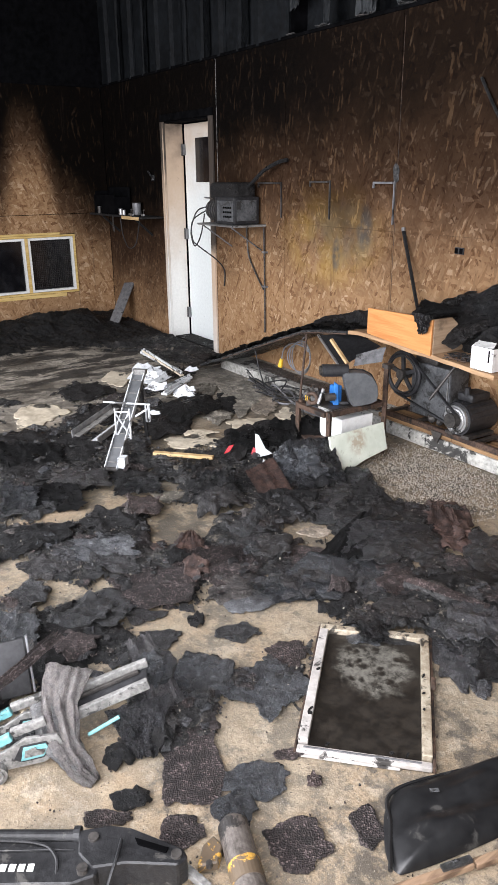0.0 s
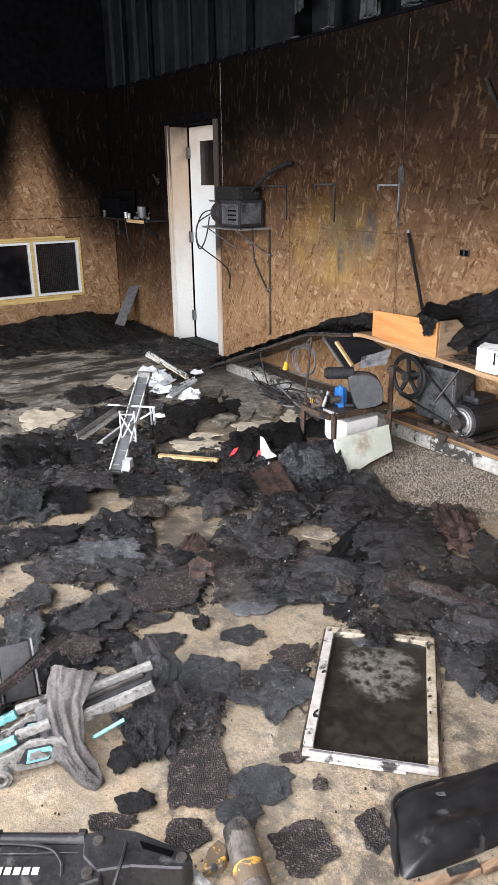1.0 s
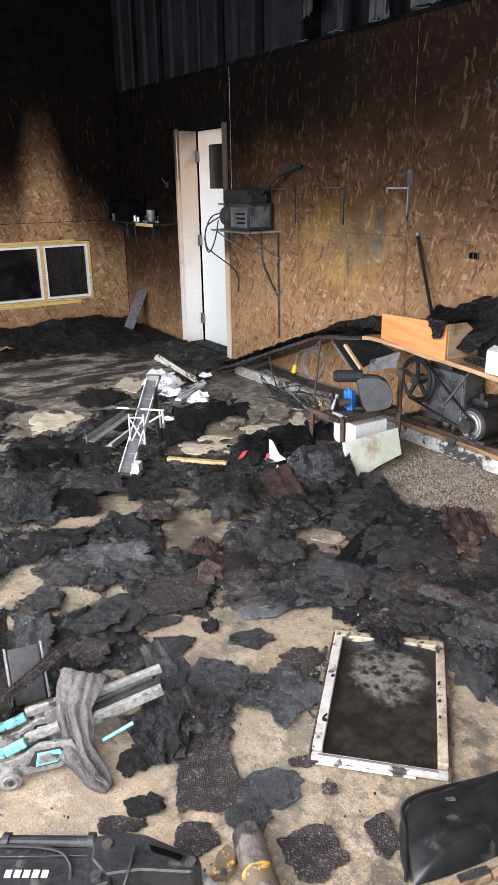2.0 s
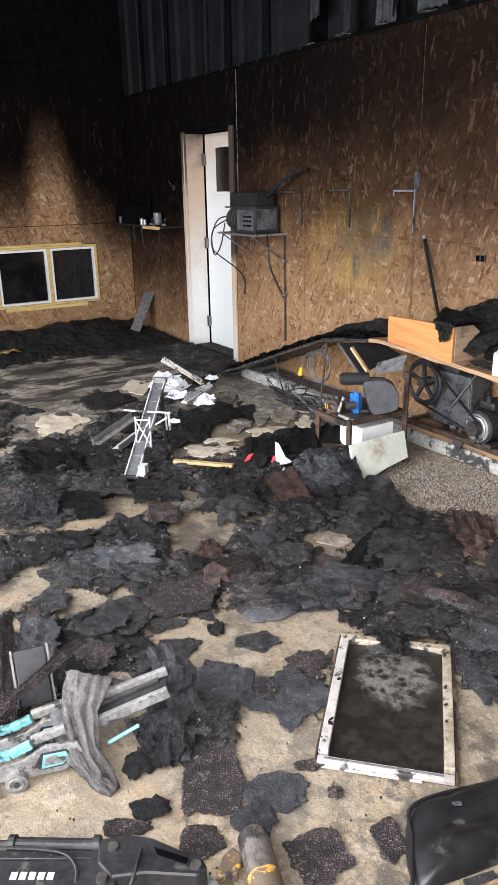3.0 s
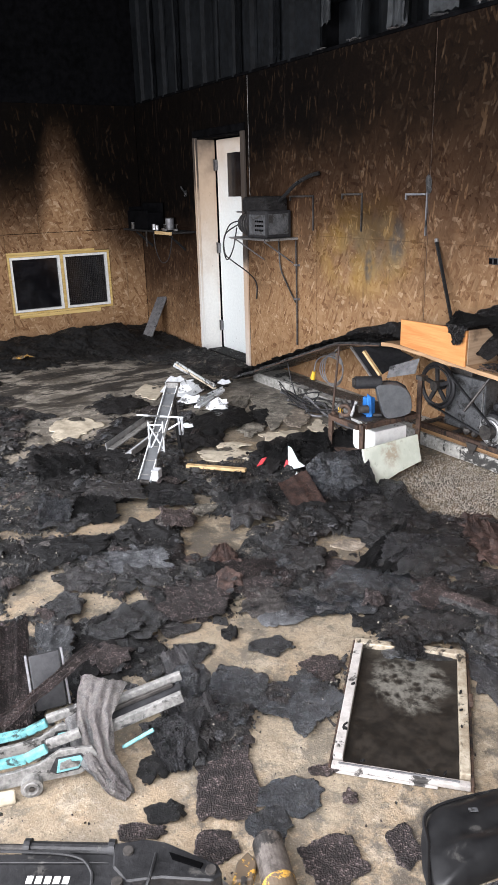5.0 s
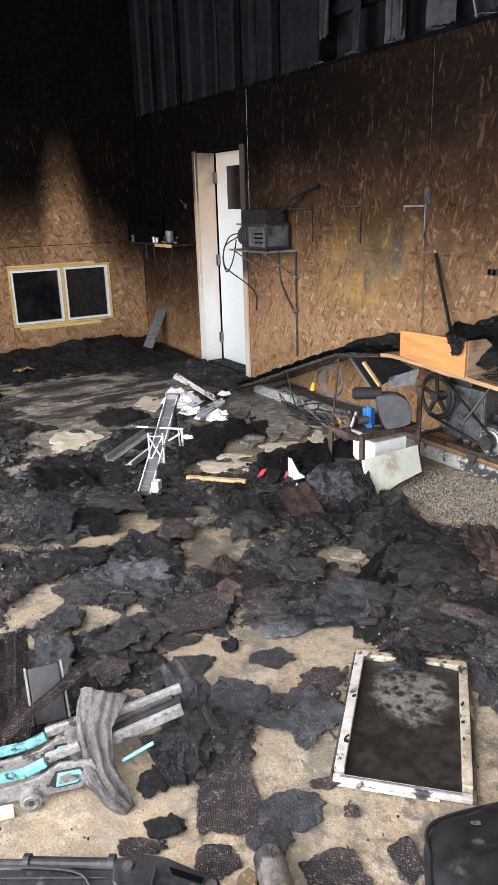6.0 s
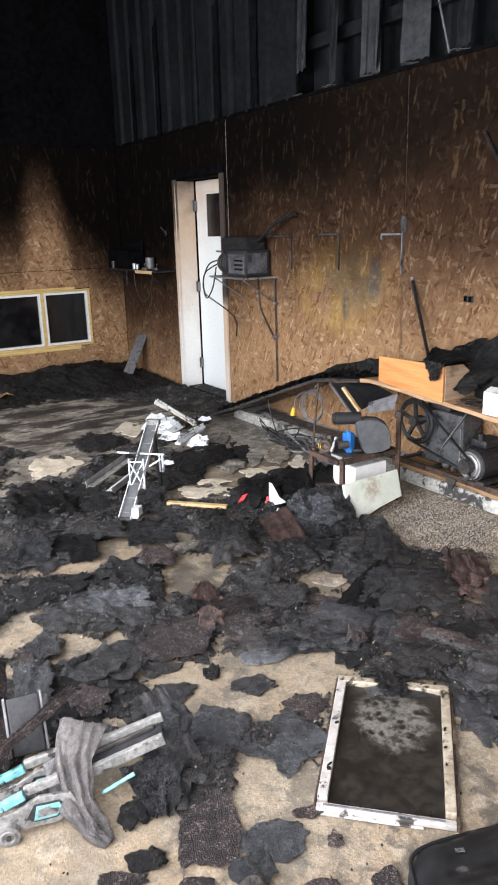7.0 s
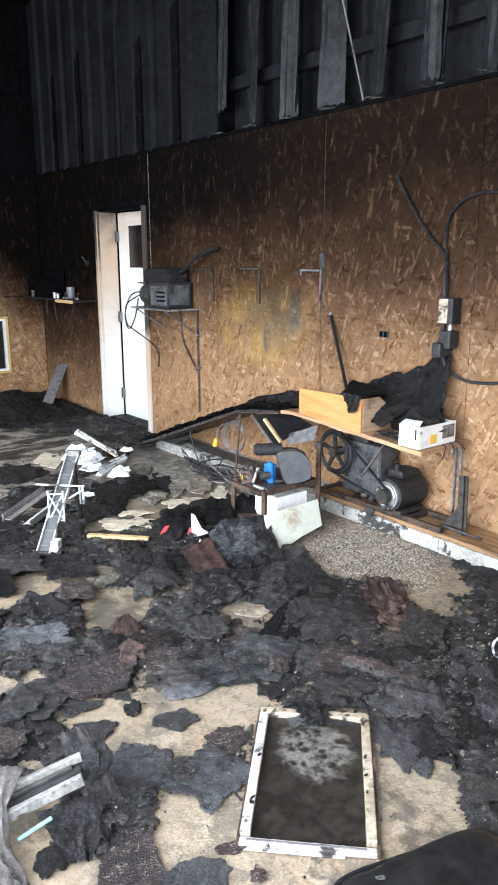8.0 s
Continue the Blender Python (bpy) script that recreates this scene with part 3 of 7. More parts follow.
def fbm(x, y, octaves=5, gain=0.55):
    s, a, tot = 0.0, 1.0, 0.0
    for i in range(octaves):
        s = s + a * value_noise(x * 2 ** i + 17.3 * i, y * 2 ** i + 9.1 * i)
        tot += a
        a *= gain
    return s / tot


# ---- the building ----
def setting(name, bm, material, label, category):
    return tagged(part(name, bm, material), label, category, kind="structure")


setting("floor", box((-0.2, -4.9, -0.12), (9.8, 0.25, 0.0)), FLOOR, "tan concrete workshop floor stained with soot", "floor")
# unseen ground sheet, added outside to bounce daylight into the room
setting("ground", box((-60, -80, -0.16), (70, -4.9, -0.02)), GRAVEL, "unseen pale ground sheet added outside to bounce daylight", "ground")

north = thing("wall_north", (3, 0.1, 0), "smoke-stained strand board wall with door opening", "wall", kind="structure")
part("wall_core", box((-0.2, 0.014, 0), (1.50, 0.24, 2.53)), SOOT_GAP_BLACK, north)
part("wall_core", box((2.40, 0.014, 0), (9.8, 0.24, 2.53)), SOOT_GAP_BLACK, north)
part("wall_core", box((1.50, 0.014, 2.10), (2.40, 0.24, 2.53)), SOOT_GAP_BLACK, north)
for x0, x1 in ((0.004, 1.46), (2.46, 3.526), (3.53, 4.746), (4.75, 5.966), (5.97, 7.186), (7.19, 9.6)):
    for z0, z1 in ((0.004, 1.2495), (1.2508, 2.535)):
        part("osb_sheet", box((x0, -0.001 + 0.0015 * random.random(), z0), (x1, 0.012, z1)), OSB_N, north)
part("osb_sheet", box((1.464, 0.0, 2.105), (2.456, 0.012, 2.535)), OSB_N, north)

west = thing("wall_west", (-0.1, -3, 0), "smoke-stained strand board wall with a low window", "wall", kind="structure")
for y0, y1, z0, z1 in ((-4.7, -1.62, 0, 4.3), (-0.44, 0.0, 0, 4.3), (-1.62, -0.44, 0, 0.34), (-1.62, -0.44, 1.0, 4.3)):
    part("wall_core", box((-0.2, y0, z0), (-0.014, y1, z1)), SOOT_GAP_BLACK, west)
for y0, y1, z0, z1 in ((-2.44, -1.62, 0.0, 1.213), (-0.44, -0.004, 0.0, 1.213), (-1.616, -0.444, 0.0, 0.34), (-1.616, -0.444, 1.0, 1.213),
                       (-1.222, -0.004, 1.217, 2.53), (-2.44, -1.226, 1.217, 2.53), (-4.7, -2.444, 0, 1.213), (-4.7, -2.444, 1.217, 2.53)):
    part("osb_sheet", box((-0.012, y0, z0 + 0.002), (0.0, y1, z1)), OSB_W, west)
part("upper_lining", box((-0.013, -4.7, 2.535), (0.0, 0.0, 4.3)), SOOT_GAP_BLACK, west)

# unseen wall; its doorway is placed and sized to shape the daylight
south = thing("wall_south", (4, -4.7, 0), "unseen near-black wall with a wide doorway added for daylight", "wall", kind="structure")
for x0, x1, z0, z1 in ((-0.2, 2.2, 0, 4.3), (9.4, 9.8, 0, 4.3), (2.2, 9.4, 3.45, 4.3)):
    part("wall_core", box((x0, -4.9, z0), (x1, -4.7, z1)), SOOT_GAP_BLACK, south)
# unseen east wall and ceiling, added to close the room against sky light
setting("wall_east", box((9.6, -4.7, 0), (9.8, 0.25, 4.3)), SOOT_GAP_BLACK, "unseen near-black wall added behind the view", "wall")
setting("ceiling", box((-0.2, -4.9, 4.3), (9.8, 0.45, 4.4)), SOOT_GAP_BLACK, "unseen near-black ceiling added over the room", "ceiling")

# upper north wall: ribbed steel, and further along scorched strips of liner hanging before the girts
upper = thing("wall_north_upper", (3, 0.2, 2.54), "soot-dark ribbed steel siding above the strand board", "siding", kind="structure")


def ribbed(x0, x1, y, z0, z1, pitch=0.30):
    bm = bmesh.new()
    prof = []
    x = x0
    while x < x1 - 0.01:
        for dx, dy in ((0.0, 0.0), (0.19, 0.0), (0.205, -0.035), (0.24, -0.035), (0.255, 0.0)):
            if x + dx * pitch / 0.30 <= x1:
                prof.append((x + dx * pitch / 0.30, y + dy))
        x += pitch
    prof.append((x1, y))
    vs = [[bm.verts.new((px, py + d, z)) for px, py in prof] for z, d in ((z0, 0), (z1, 0), (z1, 0.012), (z0, 0.012))]
    for r in range(4):
        for i in range(len(prof) - 1):
            bm.faces.new((vs[r][i], vs[r][i + 1], vs[(r + 1) % 4][i + 1], vs[(r + 1) % 4][i]))
    return bm


# near-black backing and fillers added to block sky between the panels
part("outer_sheathing", box((-0.2, 0.30, 0.0), (9.8, 0.36, 4.3)), SOOT_GAP_BLACK, upper)
part("corner_filler", box((-0.2, 0.0, 2.56), (-0.001, 0.30, 4.3)), SOOT_GAP_BLACK, upper)
part("end_closure", box((3.50, 0.05, 2.56), (3.519, 0.299, 4.3)), SOOT_GAP_BLACK, upper)
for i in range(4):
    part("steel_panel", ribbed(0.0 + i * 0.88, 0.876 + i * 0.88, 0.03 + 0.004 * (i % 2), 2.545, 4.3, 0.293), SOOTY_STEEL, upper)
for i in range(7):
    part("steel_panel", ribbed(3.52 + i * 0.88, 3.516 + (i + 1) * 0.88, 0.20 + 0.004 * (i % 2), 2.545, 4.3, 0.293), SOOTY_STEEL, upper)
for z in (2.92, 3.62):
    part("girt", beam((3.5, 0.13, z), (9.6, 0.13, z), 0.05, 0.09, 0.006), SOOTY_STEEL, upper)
# small plug added against a light leak in the wall corner
part("corner_cover", box((0.0, -0.014, 2.49), (0.014, 0.0, 2.60)), SOOT_GAP_BLACK, upper)
part("top_plate", box((-0.2, 0.0, 2.538), (9.6, 0.014, 2.56)), SOOT_GAP_BLACK, upper)
for i, (x, w, z0, tw) in enumerate(((3.595, 0.17, 2.72, 0.02), (3.97, 0.19, 2.565, 0.05), (4.36, 0.13, 2.57, -0.03), (4.45, 0.05, 2.60, 0.04), (4.775, 0.17, 2.575, -0.04), (5.18, 0.20, 2.57, 0.06),
                                    (5.56, 0.07, 2.60, -0.04), (5.66, 0.05, 2.59, 0.03), (5.98, 0.2, 2.56, 0.05), (6.4, 0.2, 2.6, 0.03))):
    part("liner_strip", drape(((x - w / 2, 0.03 + tw, z0), (x + w / 2, 0.03 - tw, z0 + 0.015), (x + w / 2, 0.07, 4.25), (x - w / 2, 0.07, 4.25)), 8, 30, 0.012, 3 + i, 0.003, 0.05, 3.0), SCORCHED_STRIP, upper)
    part("curled_tip", scrap_mesh(x, -0.005, w * 0.35, 0.03, 10 * i, 0.01, 60 + i, 2.558, 0.003, n=14, rings=3), ASH_GREY, upper)
part("brace_cable", rod((4.72, -0.02, 3.7), (5.09, -0.005, 2.565), 0.006, 8), GREY_STEEL, upper)
for i, (x, dz) in enumerate(((0.5, 0), (1.1, 0.1), (1.9, 0.2), (2.3, 0), (2.9, 0.15))):
    part("scorch_flake", drape(((x, 0.018, 2.56), (x + 0.12, 0.012, 2.57), (x + 0.11, 0.02, 3.5 + dz), (x + 0.01, 0.02, 3.45 + dz)), 4, 14, 0.008, 30 + i, 0.003, 0.08), SOOTY_STEEL, upper)

# kerb and the timber ledge on it, along the foot of the wall
kerb = thing("kerb", (5, -0.14, 0), "sooty concrete kerb along the foot of the wall", "kerb", kind="structure")
for i in range(8):
    x0 = 2.95 + i * 0.62
    part("kerb_block", box((x0, -0.275 - 0.004 * (i % 2), 0.0), (x0 + 0.614, -0.002, 0.084), 0.006), KERB, kerb)
for i, (x0, x1) in enumerate(((4.98, 5.62), (5.625, 6.5), (6.505, 7.9))):
    part("ledge_board", box((x0, -0.262 - 0.003 * i, 0.0845), (x1, -0.004, 0.112), 0.005), LEDGE_WOOD, kerb, "scorched orange ledge board")
part("soot_strip", scrap_mesh(3.95, -0.15, 0.9, 0.10, 0, 0.006, 71, 0.084, 0.004), ASH_GREY, kerb, "grey ash on the kerb")

# ---- door ----
door = thing("door_1", (1.95, 0.1, 0), "white smoke-stained steel door in a white casing", "door", kind="structure")
part("casing", box((1.455, -0.022, 0.0), (1.525, -0.0015, 2.10), 0.004), CASING, door)
part("casing_bead", box((1.512, -0.030, 0.0), (1.528, -0.0225, 2.09), 0.003), TRIM_WHITE, door)
part("casing", box((2.395, -0.024, -0.0), (2.458, -0.0015, 2.10), 0.004), CASING_LOW, door)
part("casing_head", box((1.456, -0.020, 2.102), (2.457, -0.0015, 2.165), 0.004), SOOT_GAP_BLACK, door, "soot-black head casing")
part("jamb", box((1.502, 0.0, 0.0), (1.524, 0.19, 2.085)), TRIM_WHITE, door)
part("jamb", box((2.378, 0.0, 0.0), (2.394, 0.128, 2.085)), TRIM_WHITE, door)
part("jamb_head", box((1.525, 0.0, 2.086), (2.377, 0.128, 2.099)), SOOT_GAP_BLACK, door)
# dark strip put in for the shade of the gap beside the leaf
part("gap_strip", box((1.503, 0.1905, 0.0), (1.516, 0.236, 2.085)), SOOT_GAP_BLACK, door, "near-black strip standing in for the shaded gap behind the jamb")
part("threshold", box((1.526, 0.02, 0.0), (2.376, 0.19, 0.016), 0.003), CHAR_DEEP, door)
leaf = part("leaf", box((1.545, 0.20, 0.02), (2.392, 0.244, 2.082), 0.003), LEAF_WHITE, door)
part("glass", box((1.775, 0.190, 1.55), (2.20, 0.199, 1.95)), GLASS, leaf, "soot-black door glass")
for z0, z1, x0, x1 in ((1.95, 1.985, 1.742, 2.235), (1.515, 1.55, 1.742, 2.235), (1.55, 1.95, 1.742, 1.775), (1.55, 1.95, 2.20, 2.235)):
    part("glass_bead", box((x0, 0.186, z0), (x1, 0.1995, z1), 0.003), LEAF_WHITE, leaf)
for z in (0.25, 1.05, 1.85):
    h = part("hinge", box((1.527, 0.176, z - 0.05), (1.566, 0.1985, z + 0.05), 0.003), GREY_STEEL, door)
    part("pin", rod((1.534, 0.172, z - 0.055), (1.534, 0.172, z + 0.055), 0.007, 10), DARK_STEEL, h)

# ---- low window in the west wall ----
win = thing("window_1", (0, -1.02, 0.36), "soot-black slider window in white and yellow frames", "window", kind="structure")
for a, b in (((-0.1, -1.615, 0.345), (0.014, -0.445, 0.368)), ((-0.1, -1.615, 0.972), (0.014, -0.445, 0.995)), ((-0.1, -1.615, 0.369), (0.014, -1.592, 0.971)), ((-0.1, -0.468, 0.369), (0.014, -0.445, 0.971)), ((-0.1, -1.026, 0.369), (0.012, -0.994, 0.971))):
    part("window_frame", box(a, b, 0.003), WINDOW_WOOD, win, "yellow scorched wooden frame")
for y0, y1 in ((-1.590, -1.028), (-0.992, -0.470)):
    sash = part("sash", box((-0.07, y0 + 0.001, 0.371), (0.006, y0 + 0.026, 0.969), 0.002), SASH_WHITE, win)
    part("sash_rail", box((-0.07, y1 - 0.026, 0.371), (0.006, y1 - 0.001, 0.969), 0.002), SASH_WHITE, sash)
    part("sash_rail", box((-0.07, y0 + 0.0262, 0.371), (0.006, y1 - 0.0262, 0.396), 0.002), SASH_WHITE, sash)
    part("sash_rail", box((-0.07, y0 + 0.0262, 0.944), (0.006, y1 - 0.0262, 0.969), 0.002), SASH_WHITE, sash)
    part("pane", box((-0.04, y0 + 0.027, 0.3965), (-0.034, y1 - 0.027, 0.9435)), GLASS, win, "soot-black window glass")
mesh_bm = bmesh.new()
for i in range(22):
    yy = -0.955 + i * 0.0215
    beam((-0.022, yy, 0.414), (-0.022, yy, 0.926), 0.0016, 0.0016, bm=mesh_bm)
for i in range(24):
    zz = 0.424 + i * 0.0213
    beam((-0.0255, -0.960, zz), (-0.0255, -0.500, zz), 0.0016, 0.0016, bm=mesh_bm)
part("screen", mesh_bm, DARK_STEEL, win, "fine dark insect screen")
part("apron", box((0.0005, -1.55, 0.305), (0.016, -0.60, 0.343), 0.003), WINDOW_WOOD, win, "yellow wooden strip below the window")
part("head_strip", box((0.0005, -1.62, 0.997), (0.018, -0.62, 1.022), 0.003), WINDOW_WOOD, win, "yellow wooden strip above the window")

# ---- things on the north wall ----
shelf = thing("corner_shelf", (0.7, -0.12, 1.2), "scorched wooden shelf on the wall beside the door", "shelf")
part("board", box((0.03, -0.25, 1.203), (1.42, -0.004, 1.222), 0.003), CHAR_DEEP, shelf)
for x in (0.3, 1.15):
    part("bracket", beam((x, -0.006, 1.02), (x, -0.20, 1.193), 0.02, 0.012, up=(1, 0, 0)), CHAR_DEEP, shelf)
part("front_strip", box((0.95, -0.263, 1.190), (1.36, -0.251, 1.222), 0.002), WOOD_STRIP, shelf, "unburnt pale front edge")

crate = thing("scorched_crate", (0.42, -0.13, 1.222), "burnt blue-black plastic crate on the corner shelf", "crate")
for a, b in (((0.12, -0.22, 1.223), (0.68, -0.205, 1.42)), ((0.12, -0.04, 1.223), (0.68, -0.025, 1.50)), ((0.12, -0.2045, 1.223), (0.135, -0.0405, 1.46)), ((0.665, -0.2045, 1.223), (0.68, -0.0405, 1.40))):
    part("side", box(a, b, 0.003), SOOT_GAP_BLACK, crate)
for i, (x, r, h) in enumerate(((0.78, 0.022, 0.06), (0.86, 0.02, 0.05), (0.30, 0.02, 0.07))):
    can = thing("small_can", (x, -0.23 + 0.02 * i, 1.222), "small scorched tin can on the corner shelf", "can", "cans on the shelf")
    y = -0.19 if x > 0.7 else -0.236
    part("can_body", rod((x, y, 1.223), (x, y, 1.223 + h), r, 14), BRIGHT_STEEL if i < 2 else DARK_STEEL, can)
    part("can_rim", ring((x, y, 1.224 + h), (0, 0, 1), r, 0.002, 16, 5), BRIGHT_STEEL, can)
for i, (x, y) in enumerate(((0.98, -0.17), (1.08, -0.2), (1.24, -0.15))):
    cl = thing("metal_clamp", (x, y, 1.222), "small bright metal clamp on the corner shelf", "clamp", "clamps on the shelf")
    part("jaw", box((x - 0.03, y - 0.01, 1.223), (x + 0.03, y + 0.01, 1.243), 0.003), BRIGHT_STEEL, cl)
    part("screw", rod((x + 0.01, y, 1.240), (x + 0.03, y, 1.285), 0.005, 8), DARK_STEEL, cl)
    part("handle", rod((x + 0.01, y, 1.283), (x + 0.05, y, 1.287), 0.003, 8), BRIGHT_STEEL, cl)
tin = thing("paint_tin", (0.95, -0.09, 1.222), "scorched grey paint tin on the corner shelf", "tin")
part("tin_body", rod((0.95, -0.08, 1.223), (0.95, -0.08, 1.345), 0.05, 20, r2=0.046), GREY_STEEL, tin)
part("tin_rim", ring((0.95, -0.08, 1.345), (0, 0, 1), 0.047, 0.004, 24, 6), DARK_STEEL, tin)
cord = thing("power_cord", (1.1, -0.2, 1.0), "thin dark cord hanging in a loop under the shelf", "cord")
part("cord_loop", tube(((0.85, -0.23, 1.19), (0.9, -0.235, 1.02), (1.02, -0.23, 0.90), (1.18, -0.22, 0.95), (1.30, -0.22, 1.18)), 0.005), BLACK_PLASTIC, cord)
rag = thing("hanging_rag", (0.72, -0.262, 1.1), "small scorched strip hanging from the shelf edge", "rag")
part("rag_strip", drape(((0.70, -0.258, 1.05), (0.745, -0.258, 1.05), (0.74, -0.256, 1.215), (0.70, -0.256, 1.215)), 4, 8, 0.006, 4, 0.003), ASH_GREY, rag)
lean = thing("leaning_plate", (0.5, -0.2, 0), "grey metal plate leaning in the room corner", "plate")
part("plate", beam((0.72, -0.36, 0.01), (0.50, -0.02, 0.46), 0.15, 0.012, 0.003, up=(-0.5, 1, 0)), GREY_STEEL, lean)
wallpatch = thing("wall_bracket", (1.2, -0.02, 1.62), "small sooty metal bracket on the wall by the door", "bracket")
part("bracket_arm", rod((1.22, -0.003, 1.58), (1.20, -0.05, 1.66), 0.008, 8), CHAR, wallpatch)
part("bracket_plate", box((1.19, -0.010, 1.56), (1.25, -0.002, 1.62), 0.002), CHAR, wallpatch)

mshelf = thing("wall_shelf", (3.07, -0.15, 1.22), "narrow pale shelf with wire brackets beside the door", "shelf")
part("board", box((2.66, -0.30, 1.212), (3.27, -0.004, 1.228), 0.003), GREY_PLASTIC, mshelf)
part("front_rail", rod((2.66, -0.305, 1.222), (3.27, -0.305, 1.222), 0.006, 8), BRIGHT_STEEL, mshelf)
for x in (2.74, 3.20):
    part("bracket", rod((x, -0.008, 1.02), (x, -0.29, 1.208), 0.006, 8), GREY_STEEL, mshelf)
unit = thing("burnt_power_unit", (3.07, -0.16, 1.228), "soot-black motor unit with a louvred case on a wall shelf", "machine")
part("case", box((2.90, -0.27, 1.232), (3.21, -0.03, 1.445), 0.012), BLACK_PLASTIC, unit)
part("cowl", box((2.78, -0.25, 1.42), (3.18, -0.04, 1.555), 0.035), CHAR_DEEP, unit, "melted black cowl")
part("motor", rod((2.72, -0.17, 1.335), (2.899, -0.17, 1.335), 0.085, 24), BLACK_PLASTIC, unit, smooth=False)
part("motor_cap", rod((2.70, -0.17, 1.335), (2.719, -0.17, 1.335), 0.06, 20), DARK_STEEL, unit)
for i in range(4):
    part("motor_fin", ring((2.75 + i * 0.040, -0.17, 1.335), (1, 0, 0), 0.088, 0.006, 24, 6), DARK_STEEL, unit)
plate = part("front_plate", box((2.95, -0.278, 1.255), (3.20, -0.2705, 1.415), 0.003), UNIT_GREY, unit, "scorched grey louvred plate")
for j in range(3):
    for i in range(5):
        part("louvre", box((3.05 + i * 0.027, -0.2815, 1.285 + j * 0.035), (3.069 + i * 0.027, -0.2785, 1.300 + j * 0.035)), SOOT_GAP_BLACK, plate)
part("side_plate", box((3.2105, -0.25, 1.26), (3.216, -0.06, 1.42), 0.002), UNIT_GREY, unit)
for x in (2.94, 3.17):
    part("foot", box((x - 0.02, -0.25, 1.2285), (x + 0.02, -0.05, 1.2315)), DARK_STEEL, unit)
part("bolt_stub", rod((2.70, -0.2, 1.43), (2.62, -0.2, 1.43), 0.008, 8), BRIGHT_STEEL, unit)
hose = thing("charred_hose", (3.6, -0.1, 1.55), "charred black hose rising from the motor unit", "hose")
part("hose_run", tube(((3.12, -0.12, 1.49), (3.24, -0.12, 1.55), (3.38, -0.10, 1.64), (3.52, -0.06, 1.70), (3.60, -0.03, 1.715)), 0.015), CHAR_DEEP, hose)
cable = thing("looped_cable", (2.5, -0.12, 1.2), "black cable hanging in loops from the motor unit", "cable")
part("cable_loop", tube(((2.72, -0.2, 1.36), (2.55, -0.24, 1.32), (2.44, -0.25, 1.15), (2.50, -0.25, 1.02), (2.60, -0.24, 1.12), (2.64, -0.22, 1.30)), 0.006), BLACK_PLASTIC, cable)
part("cable_loop", tube(((2.72, -0.22, 1.34), (2.50, -0.26, 1.24), (2.48, -0.26, 1.08), (2.58, -0.25, 1.02), (2.62, -0.1, 0.90), (2.62, -0.02, 0.80), (2.60, -0.012, 0.66)), 0.006), BLACK_PLASTIC, cable)
drop = thing("sooty_conduit", (3.3, -0.02, 0.9), "thin sooty conduit running down the wall", "conduit")
part("conduit_run", tube(((3.26, -0.02, 1.205), (3.265, -0.018, 0.9), (3.27, -0.018, 0.55), (3.27, -0.018, 0.34)), 0.007), ASH_GREY, drop)
part("conduit_spur", tube(((3.0, -0.02, 1.205), (3.02, -0.018, 0.98), (3.12, -0.018, 0.84), (3.25, -0.018, 0.70)), 0.007), DARK_STEEL, drop)
for z in (1.0, 0.72):
    part("strap", box((3.242, -0.030, z), (3.292, -0.002, z + 0.015)), GREY_STEEL, drop)

for i, (x0, x1, zt, m) in enumerate(((3.19, 3.49, 1.55, DARK_STEEL), (3.88, 4.09, 1.56, DARK_STEEL), (4.57, 4.75, 1.555, GREY_STEEL))):
    hook = thing("wall_bracket_rail", ((x0 + x1) / 2, -0.03, zt), "thin sooty steel bracket fixed on strand board", "bracket", "brackets on the wall")
    part("upright", box((x1 - 0.004, -0.016, zt - 0.26), (x1 + 0.004, -0.002, zt + 0.008), 0.002), m, hook)
    part("arm", box((x0, -0.028, zt - 0.008), (x1 - 0.0065, -0.014, zt + 0.005), 0.002), m, hook)
    part("tip", box((x0 - 0.009, -0.028, zt - 0.035), (x0 - 0.0005, -0.014, zt + 0.005), 0.002), m, hook)
splat = thing("foam_patch", (4.75, -0.01, 1.6), "pale foam smear above a wall bracket", "patch")
part("smear", lump((4.755, -0.006, 1.61), 0.05, 3, 0.5, 3, (0.6, 0.12, 1.0)), ASH_GREY, splat)
for x, z0, z1 in ((2.515, 1.54, 2.53), (4.765, 0.74, 2.50)):
    w = thing("thin_wall_wire", (x, -0.006, (z0 + z1) / 2), "thin pale wire running up the wall", "wire", "wires on the wall")
    part("wire_run", rod((x, -0.004, z0), (x, -0.004, z1), 0.0022 if x < 3 else 0.0012, 6), GREY_PLASTIC if x < 3 else RUSTY_STEEL, w)
bar = thing("leaning_bar", (4.98, -0.1, 0.65), "dark steel bar leaning on the wall above the bench", "bar")
part("bar_shaft", beam((5.19, -0.12, 0.655), (4.862, -0.015, 1.26), 0.018, 0.018, 0.003), CHAR_DEEP, bar)
part("bar_tip", rod((4.862, -0.014, 1.258), (4.853, -0.008, 1.278), 0.013, 10), BRIGHT_STEEL, bar)

outlet = thing("wall_outlet", (5.335, -0.01, 1.17), "black double outlet on the strand board wall", "outlet")
part("plate", box((5.300, -0.012, 1.150), (5.368, -0.002, 1.190), 0.003), BLACK_PLASTIC, outlet)
for x in (5.315, 5.352):
    part("socket", box((x - 0.012, -0.0145, 1.155), (x + 0.012, -0.0125, 1.185)), SOOT_GAP_BLACK, outlet)

sw = thing("switch_box", (5.85, -0.05, 1.2), "tan and grey electrical switch box with a black plug", "switch box")
part("back_plate", box((5.775, -0.020, 1.08), (5.80, -0.002, 1.62), 0.003), BLACK_PLASTIC, sw)
